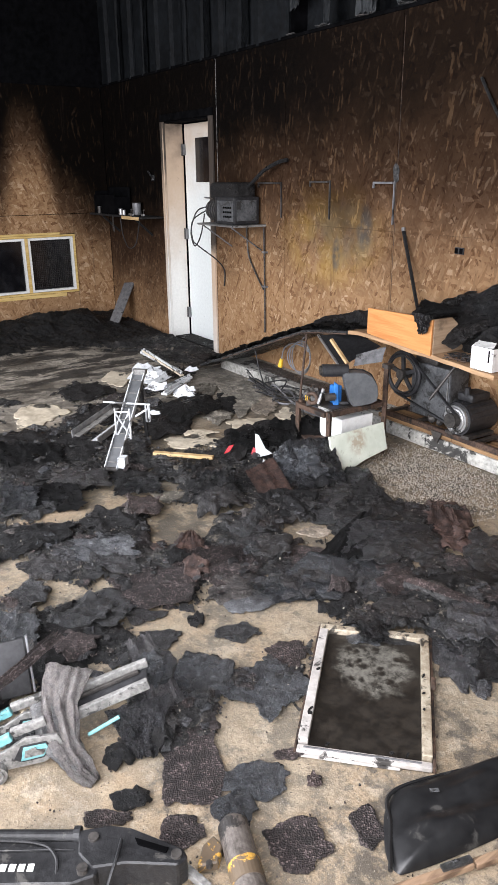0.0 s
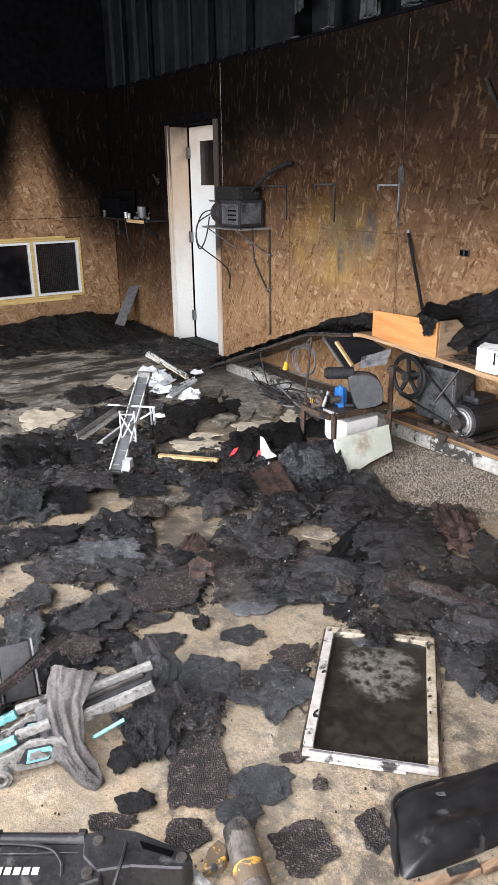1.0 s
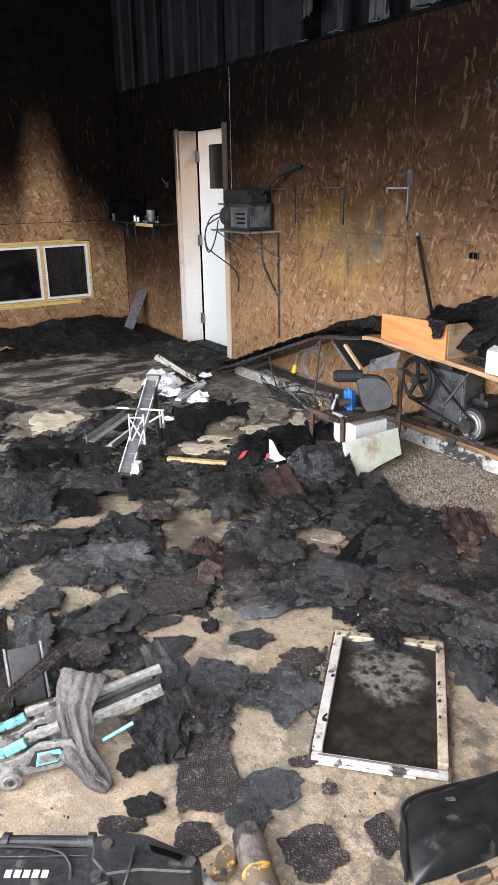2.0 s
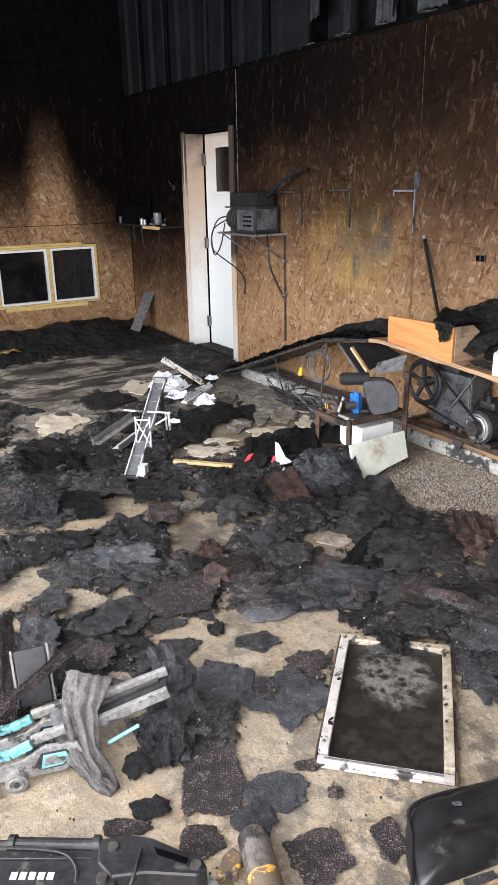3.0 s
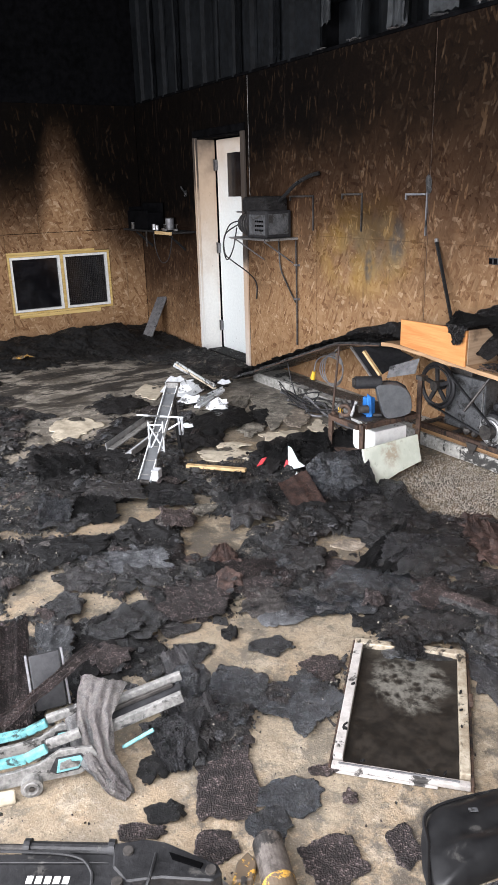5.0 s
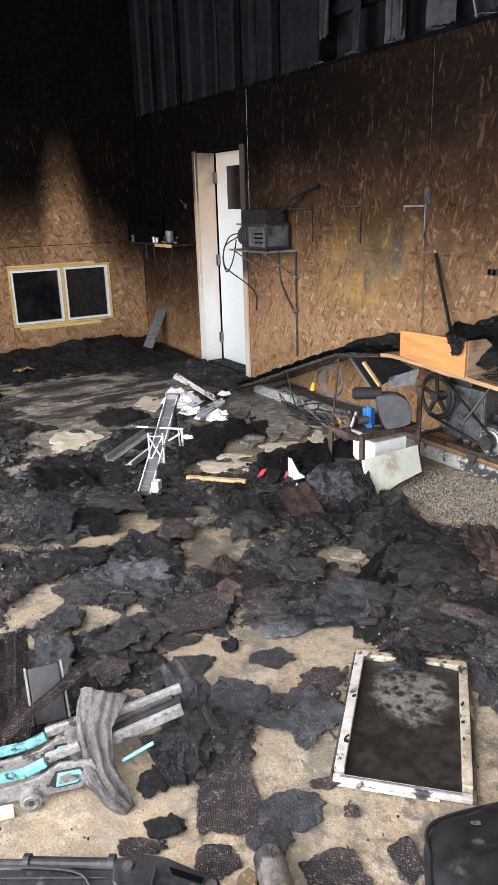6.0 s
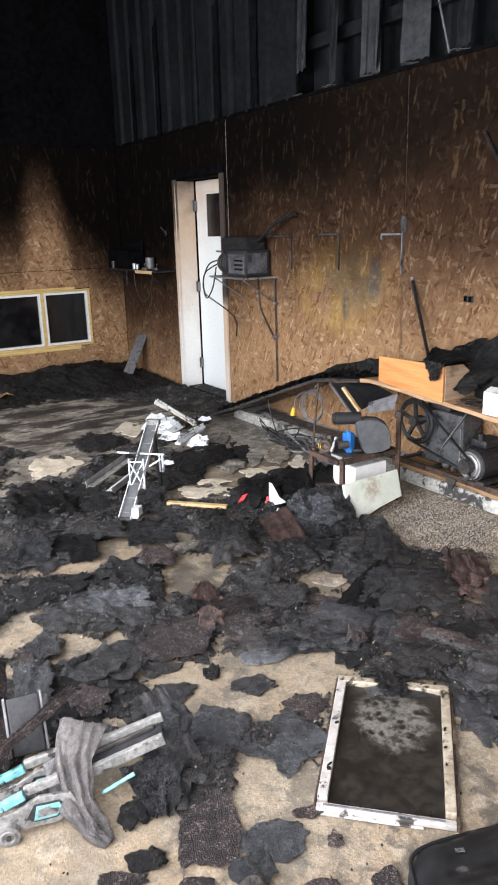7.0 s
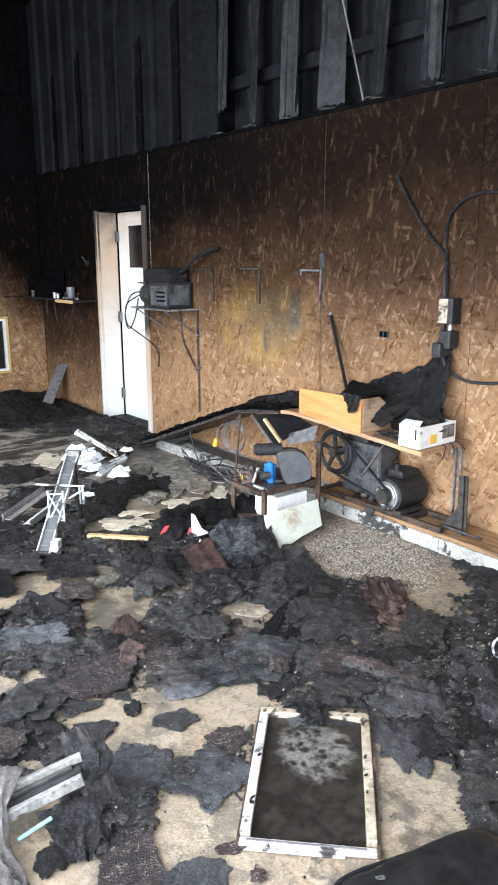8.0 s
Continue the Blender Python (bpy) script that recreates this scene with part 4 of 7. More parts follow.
part("box_body", box((5.803, -0.085, 1.27), (5.90, -0.004, 1.415), 0.004), BLACK_PLASTIC, sw)
part("cover", box((5.806, -0.0895, 1.275), (5.868, -0.0855, 1.41), 0.002), ALU_SCORCHED, sw, "tan scorched cover")
part("gland", rod((5.87, -0.055, 1.225), (5.87, -0.055, 1.27), 0.014, 12), BRIGHT_STEEL, sw)
part("plug", box((5.83, -0.10, 1.135), (5.905, -0.02, 1.235), 0.008), BLACK_PLASTIC, sw)
part("plug_cap", box((5.803, -0.13, 1.085), (5.865, -0.03, 1.165), 0.010), BLACK_PLASTIC, sw)
cnd = thing("charred_cable", (5.7, -0.03, 1.8), "charred black cable sagging down the wall to the switch box", "cable")
part("cable_run", tube(((5.40, -0.02, 2.10), (5.52, -0.025, 1.93), (5.66, -0.025, 1.76), (5.77, -0.025, 1.66), (5.80, -0.03, 1.55), (5.82, -0.04, 1.42)), 0.009), CHAR_DEEP, cnd)
part("cable_run", tube(((5.79, -0.02, 1.62), (5.78, -0.02, 1.82), (5.86, -0.02, 1.93), (6.0, -0.02, 1.97), (6.2, -0.02, 1.95), (6.5, -0.02, 1.85)), 0.008), CHAR_DEEP, cnd)
low = thing("black_flex", (6.0, -0.03, 1.0), "black flex curving from the plug along the wall", "cable")
part("flex", tube(((5.84, -0.07, 1.09), (5.86, -0.05, 1.02), (5.96, -0.03, 0.96), (6.12, -0.02, 0.96), (6.3, -0.02, 1.0), (6.6, -0.02, 1.06)), 0.009), BLACK_PLASTIC, low)

# ---- workbench along the wall, its far half collapsed ----
bench = thing("workbench", (5.2, -0.2, 0), "scorched wooden wall bench with one half collapsed", "workbench")


def bench_z(x):
    xs = (2.85, 3.13, 3.92, 4.4, 4.95, 6.03)
    zs = (0.012, 0.11, 0.40, 0.575, 0.652, 0.592)
    return float(np.interp(x, xs, zs))


def slab(x0, x1, y0, y1, n, th, jag, seed):
    bm = bmesh.new()
    rows = []
    for i in range(n + 1):
        x = x0 + (x1 - x0) * i / n
        z = bench_z(x) + 0.008 * noise.noise(Vector((x * 6, seed, 0)))
        ya = y0 + jag * noise.noise(Vector((x * 11, seed, 3)))
        yb = y1
        rows.append([bm.verts.new(p) for p in ((x, ya, z), (x, yb, z), (x, yb, z + th), (x, ya, z + th))])
    for a, b in zip(rows, rows[1:]):
        for j in range(4):
            bm.faces.new((a[j], a[(j + 1) % 4], b[(j + 1) % 4], b[j]))
    bm.faces.new(rows[0])
    bm.faces.new(rows[-1][::-1])
    return bm


part("bench_top", slab(4.86, 6.03, -0.45, -0.006, 24, 0.024, 0.004, 2.0), BENCH_EDGE, bench)
part("collapsed_top", slab(2.87, 4.858, -0.46, -0.03, 60, 0.022, 0.02, 5.0), CHAR, bench, "charred collapsed bench board")
part("front_lip", slab(3.3, 4.858, -0.468, -0.463, 50, 0.008, 0.004, 5.0), RUSTY_STEEL, bench, "scorched edge of the collapsed board")
part("support", beam((6.0, -0.10, 0.113), (6.0, -0.10, 0.592), 0.012, 0.02), GREY_STEEL, bench)
part("strut", rod((5.55, -0.40, 0.36), (5.66, -0.30, 0.596), 0.008, 8), DARK_STEEL, bench)
for i in range(9):
    x0 = 2.95 + i * 0.215
    z0, z1 = bench_z(x0) + 0.024, bench_z(x0 + 0.26) + 0.024
    part("char_crust", drape(((x0, -0.45, z0), (x0 + 0.26, -0.45, z1), (x0 + 0.26, -0.04, z1 + 0.03), (x0, -0.04, z0 + 0.03)), 16, 16, 0.036, 80 + i, 0.02, 0.16, 5.0), CHAR_DEEP, bench, "thick black char crust")
for i, (x, h) in enumerate(((4.62, 0.06), (4.78, 0.08), (4.92, 0.05), (4.45, 0.04))):
    part("char_clump", lump((x, -0.22, bench_z(x) + 0.05), 0.11, 90 + i, 0.7, 3, (1, 1.2, h / 0.11)), CHAR_DEEP, bench)

drawer = thing("plywood_box", (5.3, -0.3, 0.63), "open plywood box with orange front on the bench", "box")
part("front", prism(((5.05, 0.678), (5.585, 0.636), (5.585, 0.842), (5.43, 0.845), (5.05, 0.836)), 0.016, pose(0, -0.452, 0)), PLY, drawer, "orange plywood front")
part("end", prism(((-0.448 + 0.008, 0.628), (-0.12, 0.628), (-0.12, 0.70), (-0.30, 0.84), (-0.440, 0.842)), 0.014, pose(5.578, 0, 0, 0, 0, 90)), PLY_PALE, drawer, "pale plywood end, broken at the top")
part("bottom", box((5.062, -0.443, 0.680), (5.57, -0.06, 0.688)), PLY_PALE, drawer)
part("back", box((5.06, -0.055, 0.645), (5.57, -0.045, 0.80), 0.002), CHAR, drawer, "charred back board")

cloth = thing("charred_cover", (5.6, -0.1, 0.65), "charred black cover heaped on the bench against the wall", "cover")
part("cover_peak", drape(((5.36, -0.26, 0.78), (5.95, -0.20, 0.66), (5.88, -0.03, 1.12), (5.60, -0.03, 0.98)), 26, 26, 0.02, 11, 0.012, 0.10, 3.0), CHAR, cloth)
part("cover_wing", drape(((5.28, -0.36, 0.80), (5.66, -0.36, 0.66), (5.84, -0.06, 0.90), (5.50, -0.05, 0.95)), 22, 22, 0.025, 12, 0.010, 0.12, 4.0), CHAR, cloth)
part("cover_tail", drape(((5.51, -0.474, 0.752), (5.568, -0.474, 0.765), (5.60, -0.462, 0.862), (5.44, -0.462, 0.866)), 12, 12, 0.014, 13, 0.008, 0.14, 4.0), CHAR, cloth)
part("cover_bridge", drape(((5.43, -0.464, 0.855), (5.60, -0.464, 0.850), (5.66, -0.30, 0.88), (5.36, -0.30, 0.91)), 12, 12, 0.012, 14, 0.008, 0.10, 3.0), CHAR_DEEP, cloth)
part("cover_base", lump((5.74, -0.13, 0.70), 0.16, 15, 0.5, 3, (1.2, 0.75, 0.7)), CHAR_DEEP, cloth)

carton = thing("white_carton", (5.93, -0.27, 0.617), "white cardboard box with burnt contents and yellow label", "carton")
for a, b in (((5.855, -0.435, 0.622), (6.0, -0.431, 0.745)), ((5.996, -0.4305, 0.622), (6.0, -0.122, 0.745)), ((5.855, -0.4305, 0.622), (5.859, -0.122, 0.735)), ((5.8595, -0.126, 0.622), (5.9955, -0.122, 0.74))):
    part("side", box(a, b), CARTON_WHITE, carton)
part("carton_base", box((5.8595, -0.4305, 0.622), (5.9955, -0.1265, 0.626)), CARTON_WHITE, carton)
part("flap", drape(((5.86, -0.434, 0.745), (5.995, -0.434, 0.745), (5.99, -0.40, 0.772), (5.87, -0.40, 0.768)), 4, 4, 0.004, 3, 0.003), CARTON_WHITE, carton)
part("burnt_filling", lump((5.93, -0.28, 0.70), 0.09, 5, 0.5, 3, (0.72, 1.55, 0.7)), CHAR, carton, "burnt black filling")
part("yellow_label", box((6.0002, -0.345, 0.640), (6.0014, -0.29, 0.69)), YELLOW_PLASTIC, carton)
part("grey_label", box((6.0002, -0.24, 0.655), (6.0014, -0.135, 0.73)), GREY_PLASTIC, carton)
part("slot", box((5.968, -0.4362, 0.67), (5.978, -0.4352, 0.735)), SOOT_GAP_BLACK, carton)
scr = thing("burnt_wiring", (5.72, -0.38, 0.61), "tangle of burnt wire and scraps on the bench", "wiring")
for i in range(7):
    rr = random.Random(40 + i)
    p = [(5.64 + rr.random() * 0.2, -0.44 + rr.random() * 0.14, 0.632 + rr.random() * 0.03) for _ in range(4)]
    part("wire", tube(p, 0.004, 5), (BLACK_PLASTIC, CHAR, RUSTY_STEEL)[i % 3], scr)
part("scrap", scrap_mesh(5.74, -0.36, 0.12, 0.06, 20, 0.02, 205, 0.612, 0.006), CHAR, scr)
edge_w = thing("wire_bundle", (6.06, -0.25, 0.6), "bundle of thin burnt wires hanging over the bench end", "wiring")
for i in range(5):
    part("wire", tube(((5.82, -0.09 - 0.012 * i, 0.625), (6.02, -0.12 - 0.03 * i, 0.622), (6.10, -0.16 - 0.05 * i, 0.598 - 0.006 * i)), 0.0035, 5), (BLACK_PLASTIC, GREY_STEEL)[i % 2], edge_w)
rail = thing("grey_support_post", (6.07, -0.1, 0.3), "thin grey post below the bench end", "post")
part("post_shaft", beam((6.06, -0.12, 0.113), (6.045, -0.12, 0.588), 0.016, 0.006), GREY_STEEL, rail)

# ---- belt-driven machine under the bench ----
comp = thing("belt_drive_machine", (5.5, -0.15, 0.112), "dark steel machine with spoked flywheel belts and motor", "machine")
part("cabinet", box((5.20, -0.20, 0.165), (5.52, -0.03, 0.50), 0.012), UNIT_GREY, comp, "dark grey steel cabinet")
part("cabinet_edge", box((5.505, -0.206, 0.20), (5.512, -0.2005, 0.46)), BRIGHT_STEEL, comp)
part("cabinet_top", box((5.215, -0.19, 0.5005), (5.40, -0.05, 0.545), 0.012), DARK_STEEL, comp)
wheel = part("flywheel", ring((5.18, -0.25, 0.415), (0, 1, 0), 0.137, 0.013, 48, 8), BLACK_PLASTIC, comp, smooth=True)
part("rim", ring((5.18, -0.262, 0.415), (0, 1, 0), 0.118, 0.007, 48, 8), BLACK_PLASTIC, wheel)
part("hub", rod((5.18, -0.285, 0.415), (5.18, -0.205, 0.415), 0.032, 20), DARK_STEEL, wheel)
for i in range(5):
    a = 2 * math.pi * i / 5 + 0.4
    part("spoke", beam((5.18 + 0.028 * math.cos(a), -0.252, 0.415 + 0.028 * math.sin(a)), (5.18 + 0.13 * math.cos(a), -0.252, 0.415 + 0.13 * math.sin(a)), 0.026, 0.016, 0.004, up=(0, 1, 0)), BLACK_PLASTIC, wheel)
motor = part("motor", rod((5.69, -0.305, 0.262), (5.69, -0.065, 0.262), 0.098, 28), BLACK_PLASTIC, comp, "black finned electric motor")
part("end_bell", rod((5.69, -0.325, 0.262), (5.69, -0.3055, 0.262), 0.084, 28), BRIGHT_STEEL, motor, "bright metal end bell")
part("end_ring", ring((5.69, -0.326, 0.262), (0, 1, 0), 0.062, 0.010, 28, 8), BRIGHT_STEEL, motor)
part("pulley", rod((5.69, -0.372, 0.262), (5.69, -0.3265, 0.262), 0.044, 24), DARK_STEEL, motor)
for i in range(10):
    a = math.pi * (i + 0.5) / 10
    part("fin", beam((5.69 + 0.099 * math.cos(a), -0.29, 0.262 + 0.099 * math.sin(a)), (5.69 + 0.099 * math.cos(a), -0.08, 0.262 + 0.099 * math.sin(a)), 0.006, 0.012), BLACK_PLASTIC, motor)
part("capacitor", box((5.63, -0.26, 0.358), (5.75, -0.10, 0.408), 0.02), BLACK_PLASTIC, motor)
part("stub", rod((5.70, -0.25, 0.40), (5.70, -0.25, 0.445), 0.018, 12), BLACK_PLASTIC, motor)
for x in (5.63, 5.75):
    part("motor_foot", box((x - 0.03, -0.30, 0.152), (x + 0.03, -0.08, 0.172), 0.003), DARK_STEEL, motor)
part("belt", beam((5.235, -0.262, 0.545), (5.715, -0.352, 0.302), 0.014, 0.010), BLACK_PLASTIC, comp)
part("belt", beam((5.12, -0.262, 0.288), (5.655, -0.352, 0.235), 0.014, 0.010), BLACK_PLASTIC, comp)
for y in (-0.255, -0.07):
    part("base_rail", beam((5.03, y, 0.130), (6.05, y, 0.130), 0.03, 0.034, 0.003), RUSTY_STEEL, comp)
for x in (5.06, 5.32, 5.56, 5.80, 6.02):
    part("cross_rail", beam((x, -0.2395, 0.138), (x, -0.0855, 0.138), 0.03, 0.018, 0.002), DARK_STEEL, comp)
part("drop_bracket", prism(((0, 0), (0.09, 0), (0.06, -0.07), (0.035, -0.07)), 0.012, pose(5.47, -0.278, 0.130)), DARK_STEEL, comp)
part("bearing", lump((5.43, -0.23, 0.182), 0.03, 4, 0.15, 2), DARK_STEEL, comp)
part("bearing", lump((5.50, -0.24, 0.178), 0.022, 6, 0.15, 2), DARK_STEEL, comp)
stand = thing("steel_post", (6.13, -0.2, 0), "dark steel angle post with braces beside the machine", "post")
part("post_web", beam((6.13, -0.20, 0.0), (6.12, -0.20, 0.46), 0.035, 0.008, 0.002), DARK_STEEL, stand)
part("post_flange", beam((6.146, -0.185, 0.0), (6.136, -0.185, 0.46), 0.006, 0.035, up=(1, 0, 0)), DARK_STEEL, stand)
part("gusset", prism(((0, 0), (0.10, 0), (0.10, 0.13)), 0.008, pose(6.015, -0.202, 0.152)), DARK_STEEL, stand)
part("brace", beam((5.93, -0.24, 0.13), (6.115, -0.205, 0.03), 0.03, 0.008), DARK_STEEL, stand)
part("spike", rod((6.05, -0.24, 0.155), (6.30, -0.24, 0.150), 0.008, 8), DARK_STEEL, stand)

# ---- machine stand in front of the bench ----
frame_s = thing("machine_stand", (5.2, -0.78, 0), "rusty angle-iron machine stand standing on the floor", "stand")
for x, y, h in ((5.34, -0.985, 0.33), (5.35, -0.565, 0.55), (5.04, -0.98, 0.32), (5.04, -0.56, 0.32)):
    leg = part("leg", beam((x, y, 0.0), (x, y, h), 0.034, 0.006, 0.001), RUSTY_STEEL, frame_s)
    part("leg_flange", beam((x - 0.016, y + 0.0205, 0.0), (x - 0.016, y + 0.0205, h), 0.006, 0.034), RUSTY_STEEL, leg)
for a, b in (((5.345, -0.965, 0.318), (5.345, -0.585, 0.318)), ((5.035, -0.96, 0.318), (5.035, -0.58, 0.318)), ((5.055, -0.985, 0.31), (5.32, -0.985, 0.31)), ((5.055, -0.56, 0.31), (5.33, -0.56, 0.31))):
    part("top_rail", beam(a, b, 0.03, 0.028, 0.002), RUSTY_STEEL, frame_s)
part("low_rail", beam((5.04, -0.985, 0.09), (5.34, -0.985, 0.09), 0.02, 0.02), RUSTY_STEEL, frame_s)
part("post_cap", box((5.335, -0.585, 0.535), (5.385, -0.535, 0.562), 0.003), DARK_STEEL, frame_s)

sander = thing("belt_grinder", (5.25, -0.78, 0.285), "grey guarded belt grinder with blue body on a stand", "grinder")
outline = [(-0.105, 0.085), (-0.085, 0.098), (-0.03, 0.101), (0.025, 0.094), (0.07, 0.068), (0.098, 0.02), (0.106, -0.04), (0.098, -0.075), (0.06, -0.093), (0.0, -0.102), (-0.035, -0.105), (-0.058, -0.088), (-0.085, 0.0)]
gm = facing((5.325, -0.745, 0.437), (0.45, 0.89, 0), (0, 0, 1))
part("belt_guard", prism(outline, 0.07, gm), GUARD_GREY, sander, "smooth dark grey belt guard")
part("guard_rim", prism([(x * 1.04, z * 1.04) for x, z in outline], 0.012, facing((5.285, -0.715, 0.436), (0.45, 0.89, 0))), BLACK_PLASTIC, sander)
part("body", box((5.20, -0.87, 0.341), (5.26, -0.82, 0.45), 0.010), BLUE_PAINT, sander, "blue painted body")
part("body_foot", box((5.05, -0.95, 0.333), (5.33, -0.60, 0.340), 0.002), DARK_STEEL, sander)
part("drum", rod((5.21, -0.935, 0.545), (5.28, -0.80, 0.540), 0.036, 20), BLACK_PLASTIC, sander, "black contact drum")
part("drum_cap", rod((5.204, -0.946, 0.545), (5.2095, -0.936, 0.545), 0.028, 18), DARK_STEEL, sander)
part("blue_bracket", prism(((0, 0), (0.035, 0), (0.03, 0.12), (0.005, 0.14)), 0.03, facing((5.255, -0.885, 0.341), (0.5, 0.85, 0))), BLUE_PAINT, sander)
part("lower_roller", rod((5.27, -0.95, 0.40), (5.29, -0.90, 0.40), 0.022, 16), DARK_STEEL, sander)
part("knob", rod((5.30, -0.87, 0.36), (5.33, -0.83, 0.36), 0.010, 10), BLACK_PLASTIC, sander)
vise = thing("burnt_motor", (5.02, -0.90, 0.28), "small burnt motor with bare windings on the stand", "motor")
part("core", lump((5.16, -0.96, 0.385), 0.052, 21, 0.4, 3), DARK_STEEL, vise)
part("winding", ring((5.20, -0.995, 0.385), (0.5, -0.8, 0), 0.030, 0.012, 20, 8), RUSTY_STEEL, vise)
part("spindle", rod((5.24, -0.98, 0.36), (5.26, -0.96, 0.45), 0.010, 10), BRIGHT_STEEL, vise)
part("terminal", box((5.165, -1.02, 0.37), (5.185, -1.0, 0.40), 0.003), YELLOW_PLASTIC, vise)
pan = thing("black_drip_pan", (5.0, -0.5, 0.5), "black sheet metal tray tipped behind the grinder", "tray")
part("tray", drape(((4.62, -0.50, 0.60), (4.95, -0.58, 0.46), (5.12, -0.40, 0.60), (4.86, -0.36, 0.63)), 6, 6, 0.004, 3, 0.006, 0.01), BLACK_PLASTIC, pan)
part("tray_lip", beam((4.62, -0.505, 0.602), (4.95, -0.585, 0.462), 0.01, 0.014), BRIGHT_STEEL, pan)
part("tray_side", drape(((5.10, -0.60, 0.50), (5.24, -0.50, 0.54), (5.24, -0.47, 0.63), (5.10, -0.58, 0.57)), 6, 6, 0.004, 8, 0.008, 0.02), GREY_STEEL, pan)
wedge = thing("pale_wood_strip", (5.0, -0.55, 0.5), "pale wooden strip propped in the tipped tray", "wood strip")
part("strip", beam((4.90, -0.62, 0.635), (5.04, -0.60, 0.505), 0.022, 0.016, 0.002), WOOD_STRIP, wedge)
board = thing("mint_board", (5.47, -0.8, 0), "pale mint board leaning against the machine stand", "board")
part("panel", prism(((-0.19, 0.0), (-0.08, 0.02), (0.03, 0.05), (0.205, 0.08), (0.205, 0.24), (-0.205, 0.228), (-0.205, 0.07)), 0.014, facing((5.49, -0.845, 0.003), (0.0, 1.0, 0), (-0.28, 0, 1))), MINT_BOARD, board)
cart2 = thing("flat_white_box", (5.25, -0.78, 0.2), "flat white box stored inside the machine stand", "box")
part("box_body", box((5.12, -0.87, 0.115), (5.325, -0.63, 0.262), 0.004), CARTON_WHITE, cart2)
part("lid", box((5.06, -0.84, 0.2625), (5.22, -0.63, 0.285), 0.003), CARTON_WHITE, cart2)
part("support_shelf", box((5.06, -0.97, 0.10), (5.33, -0.58, 0.114)), RUSTY_STEEL, cart2)

# ---- cables below the bench ----
coil = thing("coiled_hose", (4.1, -0.3, 0.35), "grey cable coil hanging under the collapsed bench", "hose")
for i in range(3):
    bend = [(4.18 + 0.06 * i * math.cos(a) * 0.2 + 0.075 * math.cos(a), -0.31 - 0.012 * i + 0.03 * math.cos(a), 0.335 + (0.125 - 0.012 * i) * math.sin(a)) for a in np.linspace(0.3 * i, 0.3 * i + 6.0, 14)]
    part("coil_turn", tube(bend, 0.0045, 6, n=4), GREY_STEEL, coil)
part("hook_end", tube(((4.18, -0.31, 0.43), (4.18, -0.30, 0.47), (4.20, -0.28, 0.50)), 0.006), GREY_STEEL, coil)
part("yellow_plug", rod((3.98, -0.36, 0.235), (4.0, -0.36, 0.295), 0.02, 12, r2=0.013), YELLOW_PLASTIC, coil, "yellow cable plug")
part("plug_cable", tube(((4.0, -0.36, 0.295), (4.02, -0.35, 0.38), (4.10, -0.33, 0.43), (4.20, -0.31, 0.42)), 0.005), GREY_STEEL, coil)
tan = thing("tangled_cables", (4.3, -0.45, 0), "tangle of grey and black cables on the floor", "cable")
for i in range(11):
    rr = random.Random(70 + i)
    p = [(3.7 + 1.1 * t + rr.uniform(-0.14, 0.14), -0.42 + rr.uniform(-0.12, 0.10), max(0.012, rr.uniform(-0.03, 0.14))) for t in np.linspace(0, 1, 6)]
    part("cable_run", tube(p, 0.0055 if i % 3 else 0.009, 6), (GREY_STEEL, BLACK_PLASTIC, ASH_GREY)[i % 3], tan)
pole = thing("thin_upright_rod", (4.55, -0.62, 0), "thin sooty rod standing against the bench edge", "rod")
part("rod_shaft", rod((4.56, -0.62, 0.0), (4.46, -0.478, 0.575), 0.008, 10), RUSTY_STEEL, pole)
stub = thing("drop_wire", (3.75, -0.35, 0.3), "thin black wire hanging below the collapsed board", "wire")
part("wire_run", tube(((3.70, -0.40, 0.31), (3.74, -0.40, 0.2), (3.84, -0.42, 0.08), (4.0, -0.5, 0.03)), 0.005), BLACK_PLASTIC, stub)

# ---- things on the floor ----
RIGHT, AWAY = Vector((0.541, 0.841, 0)), Vector((-0.841, 0.541, 0))
UP = Vector((0, 0, 1))

fw = thing("fallen_window", (7.0, -2.13, 0), "white window frame lying flat with a soot-stained pane", "window frame")
fm = pose(6.990, -2.127, 0, 0, 0, 45.2)
W2, L2 = 0.196, 0.320
for name, a, b, m in (("side_rail", (-W2, -L2 + 0.033, 0.004), (-W2 + 0.031, L2 - 0.031, 0.036), ALU), ("side_rail", (W2 - 0.030, -L2 + 0.033, 0.004), (W2, L2 - 0.031, 0.036), ALU_SCORCHED),
                      ("end_rail", (-W2, -L2, 0.004), (W2, -L2 + 0.024, 0.022), ALU), ("end_rail", (-W2, L2 - 0.030, 0.004), (W2, L2, 0.036), ALU_SCORCHED)):
    part(name, box(a, b, 0.004, fm), m, fw)
part("pane", box((-W2 + 0.0315, -L2 + 0.0325, 0.006), (W2 - 0.0305, L2 - 0.0305, 0.014), 0, fm), PANE, fw, "soot-black pane with a mottled grey blotch")
for x0, x1, y0, y1 in ((-W2 - 0.008, -W2 - 0.001, -L2, L2), (W2 + 0.001, W2 + 0.010, -L2, L2)):
    part("side_fin", box((x0, y0, 0.004), (x1, y1, 0.024), 0.002, fm), RUSTY_STEEL, fw)
part("sill_fin", box((-W2, -L2 - 0.010, 0.004), (W2 - 0.09, -L2 - 0.002, 0.010), 0.002, fm), ALU, fw)
part("glazing_bead", box((-W2 + 0.02, -L2 + 0.010, 0.0222), (W2 - 0.03, -L2 + 0.015, 0.026), 0.001, fm), GREY_STEEL, fw)
